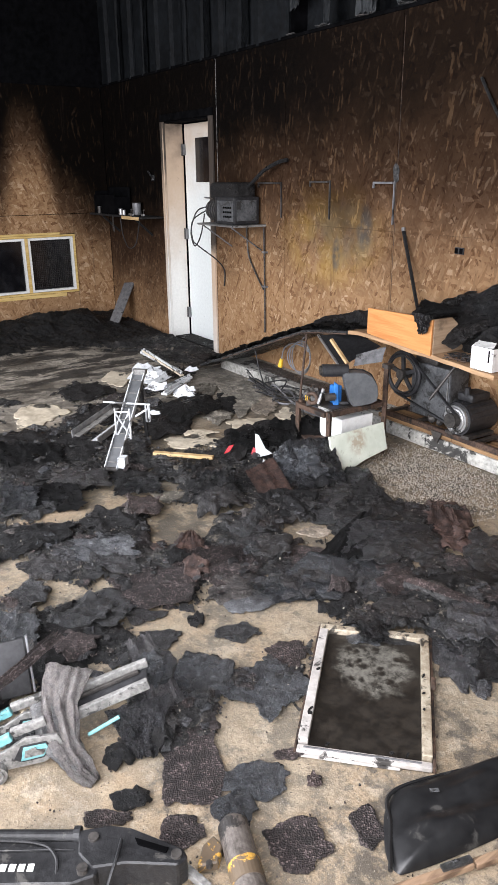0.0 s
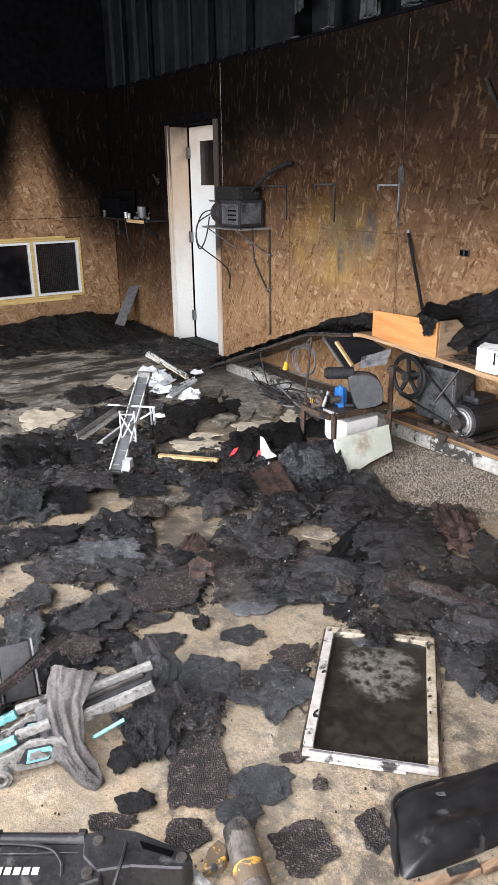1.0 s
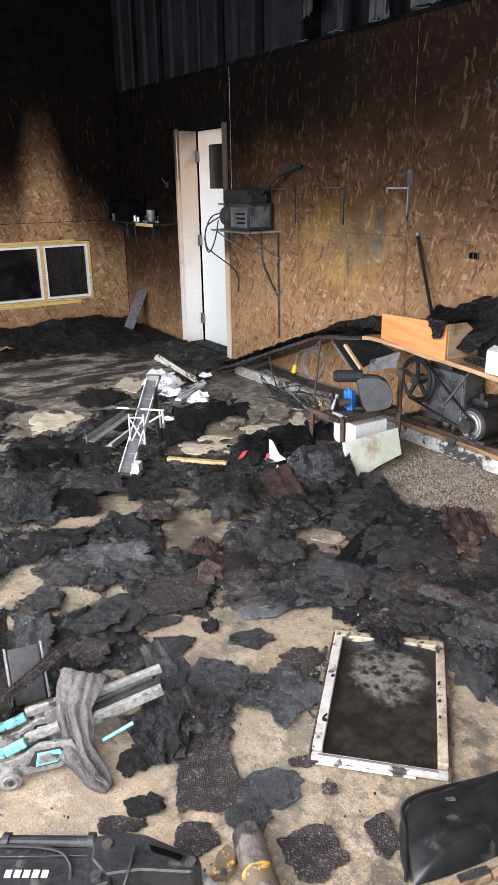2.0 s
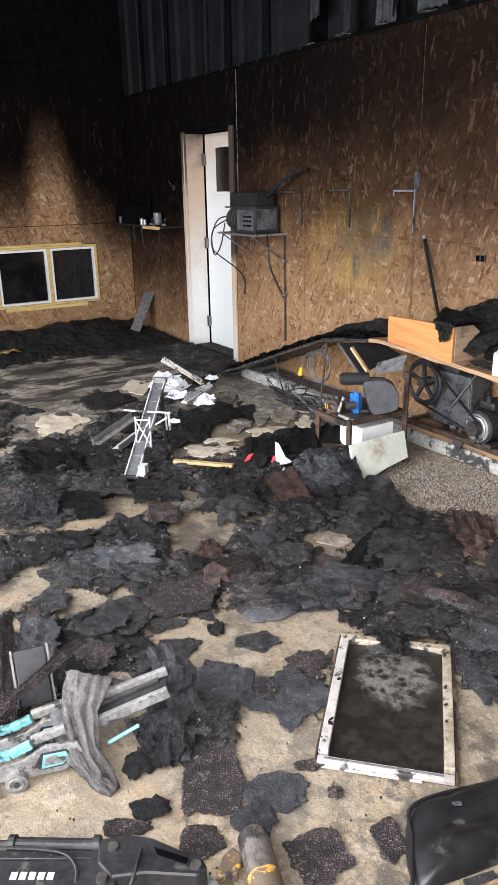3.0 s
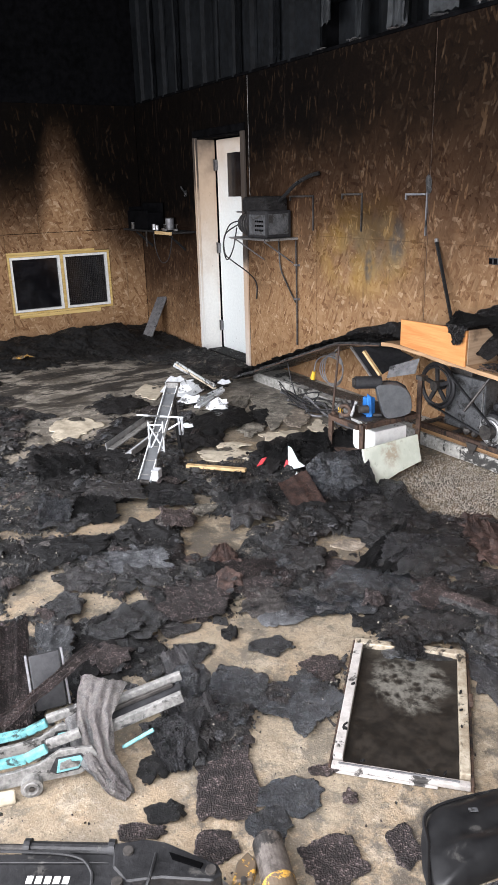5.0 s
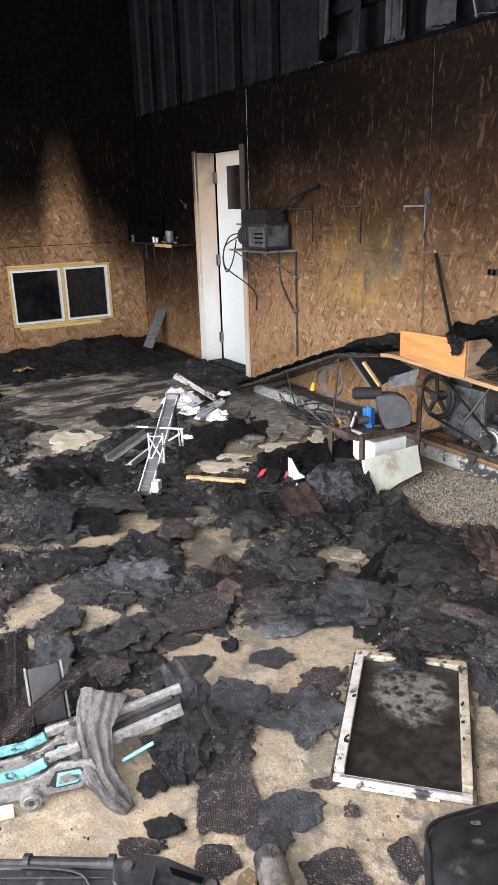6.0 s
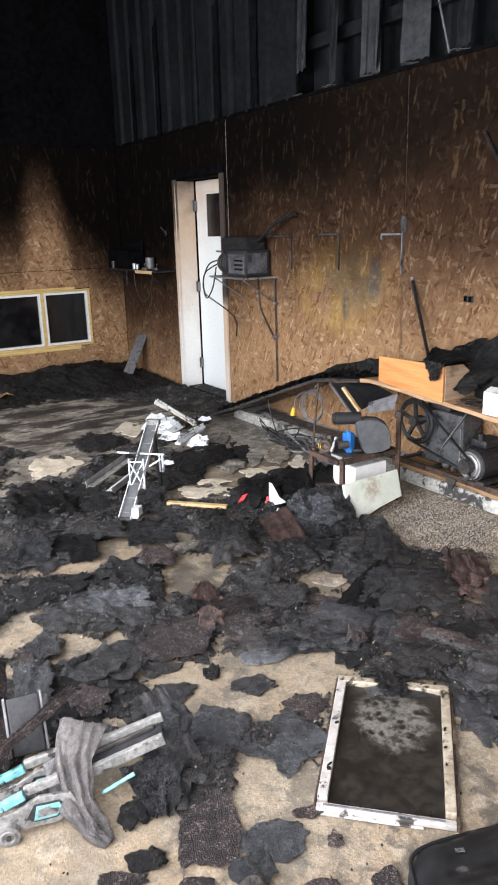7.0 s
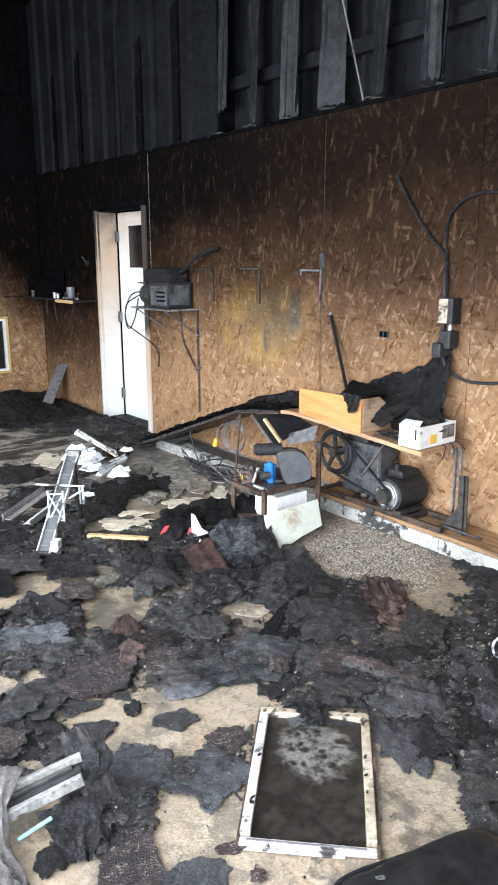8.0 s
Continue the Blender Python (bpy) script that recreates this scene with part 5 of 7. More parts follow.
part("latch", box((W2 + 0.002, 0.02, 0.025), (W2 + 0.016, 0.065, 0.046), 0.003, fm), RUSTY_STEEL, fw)
for i in range(9):
    rr = random.Random(300 + i)
    side = rr.choice((-1, 1))
    p = fm @ Vector((side * (W2 - 0.022), rr.uniform(-0.3, 0.3), 0.0)) if i < 6 else fm @ Vector((rr.uniform(-0.15, 0.15), -L2 + 0.02, 0.0))
    part("soot_flake", scrap_mesh(p.x, p.y, rr.uniform(0.005, 0.013), rr.uniform(0.0025, 0.006), rr.uniform(0, 180), 0.003, 310 + i, 0.0335, 0.003, n=12, rings=2), CHAR_DEEP, fw)

# toy excavator boom lying on its side
boom = thing("toy_excavator_boom", (7.05, -3.2, 0), "black plastic toy excavator boom lying on the floor", "toy")
bo = Vector((7.11, -3.16, 0.0))
part("boom_arm", prism(((-0.60, 0.0), (-0.15, 0.012), (-0.02, 0.010), (0.03, 0.0), (0.06, -0.04), (0.05, -0.085), (0.0, -0.105), (-0.10, -0.105), (-0.60, -0.118)), 0.07, facing(bo + UP * 0.062, RIGHT, AWAY)), TOY_BLACK, boom)
part("boom_ridge", prism(((-0.58, -0.018), (-0.12, -0.012), (-0.01, -0.02), (-0.12, -0.022), (-0.58, -0.028)), 0.006, facing(bo + UP * 0.1015, RIGHT, AWAY)), TOY_BLACK, boom)
part("stick", prism(((-0.01, 0.035), (0.06, 0.050), (0.115, 0.042), (0.20, 0.003), (0.25, -0.02), (0.262, -0.045), (0.24, -0.065), (0.12, -0.058), (0.04, -0.07), (0.0, -0.03)), 0.075, facing(bo + UP * 0.067, RIGHT, AWAY)), TOY_BLACK, boom)
part("stick_slot", prism(((0.13, 0.008), (0.215, -0.022), (0.21, -0.036), (0.14, -0.012)), 0.004, facing(bo + UP * 0.1068, RIGHT, AWAY)), SOOT_GAP_BLACK, boom)
part("cylinder", rod(bo + RIGHT * -0.225 + AWAY * 0.034 + UP * 0.085, bo + RIGHT * -0.01 + AWAY * 0.031 + UP * 0.085, 0.017, 16), TOY_BLACK, boom)
part("piston", rod(bo + RIGHT * -0.56 + AWAY * 0.036 + UP * 0.085, bo + RIGHT * -0.225 + AWAY * 0.034 + UP * 0.085, 0.010, 12), DARK_STEEL, boom)
for u in (-0.225, -0.015):
    part("collar", rod(bo + RIGHT * (u - 0.008) + AWAY * 0.033 + UP * 0.085, bo + RIGHT * (u + 0.008) + AWAY * 0.033 + UP * 0.085, 0.024, 14), TOY_BLACK, boom)
for u, v in ((0.02, -0.075), (0.03, 0.01), (0.235, -0.04)):
    part("pivot_pin", rod(bo + RIGHT * u + AWAY * v + UP * 0.02, bo + RIGHT * u + AWAY * v + UP * 0.111, 0.013, 14), DARK_STEEL, boom)
for i in range(5):
    c = bo + RIGHT * (-0.189 + 0.0215 * i) + AWAY * -0.064 + UP * 0.0985
    part("mark_block", box((-0.0075, -0.0095, -0.001), (0.0075, 0.0095, 0.0005), 0, Matrix.Translation(c) @ pose(0, 0, 0, 0, 0, 57.2)), SASH_WHITE, boom, "plain white mark on the boom side")
part("hose", tube([bo + RIGHT * u + AWAY * v + UP * z for u, v, z in ((-0.35, 0.012, 0.10), (-0.12, 0.0, 0.106), (-0.05, -0.04, 0.104), (-0.03, -0.11, 0.08), (0.05, -0.13, 0.03), (0.09, -0.07, 0.1), (0.10, 0.0, 0.112))], 0.004, 6), TOY_BLACK, boom)
part("bucket_link", beam(bo + RIGHT * 0.24 + AWAY * -0.01 + UP * 0.04, bo + RIGHT * 0.31 + AWAY * -0.06 + UP * 0.02, 0.02, 0.02, 0.003), GREY_PLASTIC, boom)

canister = thing("rusty_cylinder", (7.31, -2.84, 0), "grey steel cylinder with flaking yellow paint", "cylinder")
ca, cb = Vector((7.225, -2.80, 0.042)), Vector((7.43, -2.87, 0.042))
part("shell", rod(ca, cb, 0.040, 28), YELLOW_RUST, canister, smooth=False)
part("yellow_collar", rod(ca.lerp(cb, 0.55), ca.lerp(cb, 0.80), 0.0415, 28), YELLOW_FLAKE, canister, "flaking yellow band")
part("end_cap", rod(ca.lerp(cb, 0.98), ca.lerp(cb, 1.05), 0.034, 24, r2=0.026), RUSTY_STEEL, canister)
part("rounded_end", rod(ca.lerp(cb, -0.08), ca, 0.026, 24, r2=0.040), YELLOW_RUST, canister)
chip = thing("yellow_bracket", (7.31, -2.93, 0), "small flaking yellow metal bracket beside the cylinder", "bracket")
part("plate", prism(((0, 0), (0.05, 0.01), (0.06, 0.06), (0.035, 0.09), (0.01, 0.06)), 0.03, facing((7.27, -2.93, 0.02), RIGHT, AWAY)), YELLOW_FLAKE, chip)
part("bolt", rod((7.285, -2.905, 0.03), (7.285, -2.905, 0.045), 0.008, 10), DARK_STEEL, chip)

# toy loader, half buried
loader = thing("toy_loader", (6.69, -3.2, 0), "grey and teal plastic toy loader half melted", "toy")
AX = Vector((0.28, 0.96, 0)).normalized()
SIDE = Vector((AX.y, -AX.x, 0))
lo0 = Vector((6.69, -3.225, 0))


def at(s, w, z):
    return lo0 + AX * (0.74 * s) + SIDE * (0.74 * w) + UP * (0.9 * z)


def flank(points, thick, w):
    return prism(tuple((0.74 * s, 0.9 * z) for s, z in points), thick, facing(at(0, w, 0), AX))


for w in (0.0, -0.15):
    fr = part("side_frame", flank(((-0.30, 0.03), (-0.02, 0.028), (0.14, 0.03), (0.20, 0.055), (0.22, 0.085), (0.20, 0.125), (0.08, 0.135), (0.0, 0.10), (-0.10, 0.085), (-0.30, 0.08)), 0.012, w), GREY_PLASTIC, loader)
    part("window_recess", flank(((0.030, 0.066), (0.055, 0.050), (0.140, 0.052), (0.172, 0.085), (0.155, 0.112), (0.06, 0.112)), 0.003, w + 0.010), BLACK_PLASTIC, fr, "dark opening in the side frame")
    part("teal_panel", flank(((0.055, 0.057), (0.137, 0.060), (0.163, 0.085), (0.152, 0.106), (0.068, 0.106)), 0.006, w + 0.013), TEAL, fr, "teal inlay panel")
    part("panel_grey", flank(((0.068, 0.070), (0.140, 0.072), (0.150, 0.090), (0.118, 0.094), (0.112, 0.104), (0.074, 0.096)), 0.003, w + 0.020), GREY_PLASTIC, fr, "grey patch on the teal panel")
    part("teal_arm", beam(at(-0.34, w, 0.112), at(-0.05, w, 0.124), 0.020, 0.024, 0.004), TEAL, loader, "teal lift arm")
    part("teal_arm", beam(at(-0.05, w, 0.124), at(0.03, w, 0.150), 0.020, 0.024, 0.004), TEAL, loader, "teal lift arm")
    part("grey_arm", beam(at(0.03, w - 0.02, 0.148), at(0.16, w - 0.02, 0.172), 0.018, 0.026, 0.004), GREY_PLASTIC, loader)
for w in (0.022, -0.17):
    for s in (-0.22, -0.04):
        wh = part("wheel", rod(at(s, w - 0.02, 0.034), at(s, w + 0.018, 0.034), 0.031, 20), GREY_PLASTIC, loader)
        part("rim", ring(at(s, w + 0.019, 0.034), SIDE, 0.019, 0.004, 20, 6), GREY_PLASTIC, wh)
        part("axle", rod(at(s, w + 0.012, 0.034), at(s, w + 0.024, 0.034), 0.008, 10), DARK_STEEL, wh)
part("cross_member", beam(at(0.02, 0.0, 0.07), at(0.02, -0.15, 0.07), 0.03, 0.03, 0.003), DARK_STEEL, loader)
part("engine_block", box((-0.05, -0.035, 0.02), (0.05, 0.035, 0.10), 0.012, facing(at(0.08, -0.08, 0), AX)), CHAR, loader)
part("track_skirt", box((-0.10, -0.010, 0.0), (0.0, 0.010, 0.040), 0.008, facing(at(-0.10, 0.045, 0), AX)), CREAM, loader, "heat-yellowed skirt")
part("boom_beam", beam((6.655, -3.06, 0.085), (6.735, -2.795, 0.165), 0.018, 0.034, 0.004), GREY_PLASTIC, loader, "long grey plastic beam")
part("boom_beam", beam((6.60, -2.97, 0.13), (6.665, -2.765, 0.185), 0.018, 0.026, 0.004), GREY_PLASTIC, loader)
part("boom_deck", beam((6.635, -3.01, 0.100), (6.702, -2.785, 0.166), 0.052, 0.006), BLACK_PLASTIC, loader)
part("deck_rib", beam((6.62, -2.985, 0.117), (6.675, -2.80, 0.170), 0.010, 0.012, 0.002), DARK_STEEL, loader)
part("teal_rod", rod((6.715, -2.99, 0.05), (6.745, -2.90, 0.095), 0.006, 8), TEAL, loader)
melt = thing("melted_sheet", (6.75, -3.05, 0.1), "crinkled grey melted plastic sheet draped over the toy", "plastic sheet")


def curled_strip(path, widths, arc, seed, nu=22, wrinkle=0.006, thick=0.004):
    """A strip along a path, curled across into a trough or a ridge, tapering, wrinkled lengthwise."""
    bm = bmesh.new()
    pts = smooth_path(path, 10)
    rows = []
    for k, p in enumerate(pts):
        t = k / (len(pts) - 1)
        d = (pts[min(k + 1, len(pts) - 1)] - pts[max(k - 1, 0)]).normalized()
        side = d.cross(Vector((0.35, 0.0, 1))).normalized()
        up = side.cross(d).normalized()
        w = float(np.interp(t, np.linspace(0, 1, len(widths)), widths))
        row = []
        for i in range(nu + 1):
            u = 2 * i / nu - 1
            a = u * arc
            q = Vector((u * 1.5, t * 3.2, seed))
            h = wrinkle * (1.6 * (0.5 - abs(noise.noise(q)) * 2) + noise.noise(q * 3.3) + 0.5 * noise.noise(q * 9))
            rim = 1 + (0.10 * noise.noise(Vector((t * 9, u, seed))) if i in (0, nu) else 0)
            row.append(bm.verts.new(p + side * (w / 2 * math.sin(a) / math.sin(arc) * rim) + up * ((math.cos(a) - math.cos(arc)) * w * 0.55 + h)))
        rows.append(row)
    for a, b in zip(rows, rows[1:]):
        for i in range(nu):
            bm.faces.new((a[i], a[i + 1], b[i + 1], b[i]))
    bmesh.ops.solidify(bm, geom=list(bm.faces), thickness=thick)
    return bm


part("sheet", curled_strip(((6.575, -2.985, 0.20), (6.655, -3.045, 0.150), (6.74, -3.065, 0.085), (6.81, -3.05, 0.030), (6.86, -3.028, 0.010)), (0.15, 0.105, 0.095, 0.080, 0.035), 0.42, 21, 26, 0.013), MELT, melt, smooth=True)
part("sheet_fold", curled_strip(((6.625, -3.095, 0.155), (6.69, -3.098, 0.105), (6.755, -3.09, 0.060), (6.82, -3.06, 0.022)), (0.06, 0.075, 0.055, 0.03), 0.7, 25, 14, 0.007), MELT, melt, smooth=True)
cap = thing("melted_plastic_lump", (6.58, -2.7, 0), "black crinkled plastic melted over the beam end", "plastic lump")
part("cap_sheet", drape(((6.761, -2.789, 0.02), (6.724, -2.663, 0.02), (6.560, -2.712, 0.21), (6.575, -2.800, 0.22)), 16, 24, 0.008, 31, 0.008, 0.06, 3.4), SLATE, cap)
part("cap_lump", lump((6.645, -2.738, 0.12), 0.055, 33, 0.35, 3, (0.9, 1.2, 1.6)), CHAR_BLUE, cap)
sack = thing("wrinkled_black_sack", (6.82, -2.9, 0), "wrinkled black plastic sack lying below the toy beam", "sack")
part("sack_sheet", drape(((6.845, -2.90, 0.012), (6.87, -2.84, 0.012), (6.75, -2.73, 0.105), (6.70, -2.93, 0.095)), 34, 34, 0.012, 41, 0.006, 0.05, 3.6), CHAR_BLUE, sack)
cab = thing("dark_panel_box", (6.3, -3.12, 0), "dark burnt cabinet panel with pale edges", "panel")
cm = facing((6.33, -3.10, 0.09), (0.15, 0.98, 0), (-0.5, 0.1, 0.86))
part("panel", box((-0.05, -0.02, -0.09), (0.05, 0.02, 0.09), 0.004, cm), BLACK_PLASTIC, cab)
for x in (-0.058, 0.058):
    part("edge", box((x - 0.004, -0.021, -0.09), (x + 0.004, 0.021, 0.095), 0.002, cm), GREY_STEEL, cab)
hull = thing("curled_brown_sheet", (6.15, -3.2, 0), "brown-black granular sheet curled up from the floor", "sheet")
part("sheet", drape(((6.50, -3.30, 0.02), (6.46, -3.19, 0.03), (5.98, -3.07, 0.12), (6.03, -3.22, 0.16)), 14, 34, 0.02, 51, 0.006, 0.06, 2.4), CHAR_BROWN, hull)
crust = thing("charred_bar", (6.5, -3.1, 0.15), "charred brown bar lying across the toy", "bar")
part("bar_crust", drape(((6.47, -3.30, 0.11), (6.53, -3.30, 0.10), (6.42, -2.94, 0.20), (6.37, -2.96, 0.20)), 8, 30, 0.008, 53, 0.012, 0.08, 3.0), CHAR_BROWN, crust)

bag = thing("black_plastic_shell", (7.55, -2.3, 0), "glossy black moulded plastic shell lying on the floor", "plastic shell")


def shell_bm(corners, height, n=34):
    """A shallow moulded shell between four corners: rounded corners, a steep rim and a softly dented crown."""
    bm = bmesh.new()
    a, b, c, d = (Vector(p) for p in corners)
    rows = []
    for i in range(n + 1):
        row = []
        for j in range(n + 1):
            u, v = 2 * i / n - 1, 2 * j / n - 1
            px, py = u * math.sqrt(1 - 0.22 * v * v * abs(v)), v * math.sqrt(1 - 0.22 * u * u * abs(u))
            p = a.lerp(b, px / 2 + 0.5).lerp(d.lerp(c, px / 2 + 0.5), py / 2 + 0.5)
            e = max(abs(u), abs(v))
            z = height * (1 - e ** 6) * (0.85 + 0.5 * noise.noise(Vector((u * 1.2, v * 1.6, 4)))) + 0.006 * noise.noise(Vector((u * 4, v * 4, 9))) * (1 - e * e)
            row.append(bm.verts.new(p + Vector((0, 0, z + 0.004))))
        rows.append(row)
    for i in range(n):
        for j in range(n):
            bm.faces.new((rows[i][j], rows[i + 1][j], rows[i + 1][j + 1], rows[i][j + 1]))
    return bm


part("shell_body", shell_bm(((7.55, -2.57, 0.0), (7.66, -1.86, 0.0), (7.48, -1.88, 0.02), (7.33, -2.385, 0.012)), 0.05), SHELL_BLACK, bag, smooth=True)
part("rim_rib", tube(((7.53, -2.54, 0.02), (7.44, -2.455, 0.024), (7.36, -2.37, 0.032), (7.42, -2.14, 0.036), (7.48, -1.94, 0.034)), 0.006, 6), SHELL_BLACK, bag)
part("shell_label", box((-0.012, -0.006, 0), (0.012, 0.006, 0.002), 0, Matrix.Translation((7.44, -2.30, 0.062)) @ pose(0, 0, 0, 0, 0, 60)), UNIT_GREY, bag, "small grey label")
stick = thing("split_wood_batten", (7.62, -2.4, 0), "split pale wooden batten lying by the rubber sheet", "batten")
part("batten", beam((7.56, -2.62, 0.016), (7.625, -2.36, 0.020), 0.022, 0.018, 0.002), BATTEN, stick)
part("batten", beam((7.63, -2.355, 0.020), (7.71, -2.04, 0.024), 0.022, 0.018, 0.002), BATTEN, stick)
part("char_end", beam((7.60, -2.44, 0.032), (7.622, -2.36, 0.034), 0.018, 0.01, 0.002), CHAR, stick)

# toy conveyor standing in the debris
conv = thing("toy_conveyor", (4.6, -1.95, 0), "white toy conveyor ramp with a truss support", "toy")
c0, c1 = Vector((4.735, -2.08, 0.03)), Vector((4.335, -1.69, 0.45))
cd = (c1 - c0).normalized()
cs = Vector((cd.y, -cd.x, 0)).normalized() * -1
if cs.dot(RIGHT) < 0:
    cs = -cs
cn = cs.cross(cd)
for k in (-1, 1):
    part("side_rail", beam(c0 + cs * 0.037 * k, c1 + cs * 0.037 * k, 0.006, 0.030, 0.001, up=cn), WHITE_PLASTIC, conv)
part("belt", beam(c0 - cn * 0.004, c1 - cn * 0.004, 0.068, 0.006, up=cn), GUARD_GREY, conv, "dark grey belt")
for i in range(7):
    p = c0.lerp(c1, (i + 0.5) / 7)
    part("slat", beam(p - cs * 0.034 + cn * 0.002, p + cs * 0.034 + cn * 0.002, 0.004, 0.005, up=cn), GREY_PLASTIC, conv)
part("base_block", box((-0.022, -0.03, -0.03), (0.022, 0.03, 0.035), 0.003, facing(c0 + cs * 0.062 + UP * 0.005 + cd * 0.05, cs)), WHITE_PLASTIC, conv)
part("cross_bar", beam((4.41, -1.967, 0.336), (4.63, -1.762, 0.338), 0.009, 0.010, 0.002), WHITE_PLASTIC, conv)
ta, tb = Vector((4.575, -1.965, 0.045)), Vector((4.625, -1.895, 0.045))
for a, b in ((ta + UP * 0.29, ta + UP * 0.10), (tb + UP * 0.29, tb + UP * 0.10), (ta + UP * 0.11, tb + UP * 0.11), (ta + UP * 0.27, tb + UP * 0.27), (ta + UP * 0.11, tb + UP * 0.27), (tb + UP * 0.11, ta + UP * 0.27)):
    part("truss_bar", beam(a, b, 0.007, 0.007, up=(0.8, 0.3, 0.2)), WHITE_PLASTIC, conv)
for a, b in (((4.61, -1.785, 0.334), (4.52, -1.74, 0.20)), ((4.62, -1.77, 0.334), (4.62, -1.765, 0.23)), ((4.56, -1.83, 0.26), (4.62, -1.78, 0.31))):
    part("strut", beam(a, b, 0.010, 0.010), WHITE_PLASTIC, conv)
part("head_box", box((-0.044, -0.02, -0.016), (0.044, 0.02, 0.016), 0.004, facing(c1 + cd * 0.02, cs)), GREY_PLASTIC, conv)
part("tail_roller", rod(c0 - cs * 0.035, c0 + cs * 0.035, 0.016, 12), DARK_STEEL, conv)
part("prop", beam(c1 - UP * 0.02, Vector((4.25, -1.62, 0.0)), 0.02, 0.02), CHAR_DEEP, conv)

chan = thing("grey_channel", (3.95, -1.85, 0), "sooty grey metal channel lying in the debris", "channel")
part("web", beam((4.12, -2.05, 0.05), (3.86, -1.66, 0.10), 0.05, 0.008, 0.001), GREY_PLASTIC, chan)
part("flange", beam((4.10, -2.075, 0.062), (3.84, -1.69, 0.112), 0.008, 0.05, 0.001), BRIGHT_STEEL, chan)
ch2 = thing("white_channel", (4.15, -1.85, 0), "white plastic channel lying in the debris", "channel")
part("web", beam((4.26, -1.99, 0.04), (3.99, -1.62, 0.08), 0.045, 0.010, 0.002), WHITE_PLASTIC, ch2)
part("flange", beam((4.285, -1.975, 0.05), (4.015, -1.605, 0.09), 0.008, 0.04, 0.001), GREY_PLASTIC, ch2)
strip = thing("yellow_wood_strip", (4.8, -1.65, 0), "yellowish pale wooden strip lying on ash", "wood strip")
part("strip", beam((4.68, -1.78, 0.052), (4.94, -1.52, 0.048), 0.035, 0.018, 0.002), WOOD_STRIP, strip)
sign = thing("torn_white_sign", (4.85, -1.13, 0), "torn white sheet with a red edge poking from debris", "sheet")
part("sheet", prism(((0.0, 0.0), (0.03, 0.01), (0.10, 0.03), (0.06, 0.06), (0.02, 0.14), (0.0, 0.15)), 0.005, facing((5.06, -1.30, 0.03), RIGHT, (-0.3, 0.1, 1))), WHITE_PLASTIC, sign)
part("red_edge", prism(((-0.025, 0.03), (0.0, 0.0), (0.002, 0.06), (-0.012, 0.07)), 0.006, facing((5.06, -1.30, 0.03), RIGHT, (-0.3, 0.1, 1))), RED_PLASTIC, sign)
part("foot", prism(((0.0, 0.0), (0.05, 0.01), (0.02, 0.05)), 0.006, facing((5.14, -1.32, 0.005), RIGHT, (-0.3, 0.1, 1))), WHITE_PLASTIC, sign)
red = thing("red_plastic_bit", (4.97, -1.41, 0), "small red plastic shard on the debris", "shard")
part("shard", prism(((0, 0), (0.035, 0.015), (0.06, 0.06), (0.03, 0.05)), 0.01, facing((4.93, -1.44, 0.05), RIGHT, (-0.6, 0.4, 0.7))), RED_PLASTIC, red)
sackb = thing("blue_black_bundle", (5.22, -1.12, 0), "blue-black burnt bundle of cloth on the floor", "bundle")
part("bundle_core", lump((5.40, -1.20, 0.085), 0.16, 8, 0.35, 5, (0.95, 1.05, 0.72)), CHAR_BLUE, sackb)
part("bundle_flap", drape(((5.58, -1.36, 0.02), (5.63, -1.08, 0.03), (5.39, -1.00, 0.20), (5.33, -1.28, 0.21)), 22, 22, 0.018, 71, 0.006, 0.06, 3.0), CHAR_BLUE, sackb)
brc = thing("brown_scorched_cloth", (5.2, -1.42, 0), "brown scorched cloth folded over the debris", "cloth")
part("cloth", drape(((5.62, -1.60, 0.01), (5.66, -1.43, 0.02), (5.34, -1.37, 0.14), (5.32, -1.54, 0.09)), 18, 18, 0.009, 73, 0.005, 0.07, 1.4), RUST_CLOTH, brc)
roll = thing("charred_roll", (6.7, -1.5, 0), "charred grey-brown roll lying in the debris", "roll")
ra, rb = Vector((6.58, -1.56, 0.03)), Vector((6.92, -1.46, 0.03))
part("roll_body", rod(ra, rb, 0.026, 18), ASH_GREY, roll)
part("roll_skin", tube((ra + UP * 0.012, ra.lerp(rb, 0.5) + UP * 0.016, rb + UP * 0.012), 0.022, 8), CHAR_BROWN, roll)
shards = (("long_shard", (2.62, -0.88, 0.16), (3.2, -0.80, 0.08), 0.035, 0.02), ("plank_shard", (3.47, -1.10, 0.06), (3.40, -0.83, 0.10), 0.06, 0.02), ("cross_shard", (3.61, -1.17, 0.06), (3.40, -0.85, 0.08), 0.05, 0.018), ("rail_shard", (2.75, -0.92, 0.2), (3.4, -0.90, 0.12), 0.03, 0.015))
for i, (nm, a, b, w, h) in enumerate(shards):
    sh = thing("white_plastic_rail", a, "broken white plastic rail in the debris", "plastic piece", "white broken pieces")
    part("rail_body", beam(a, b, w, h, 0.003), CREAM if nm == "rail_shard" else WHITE_PLASTIC, sh)
    part("rail_lip", beam(Vector(a) + UP * 0.015, Vector(b) + UP * 0.015, 0.008, 0.02), WHITE_PLASTIC, sh)
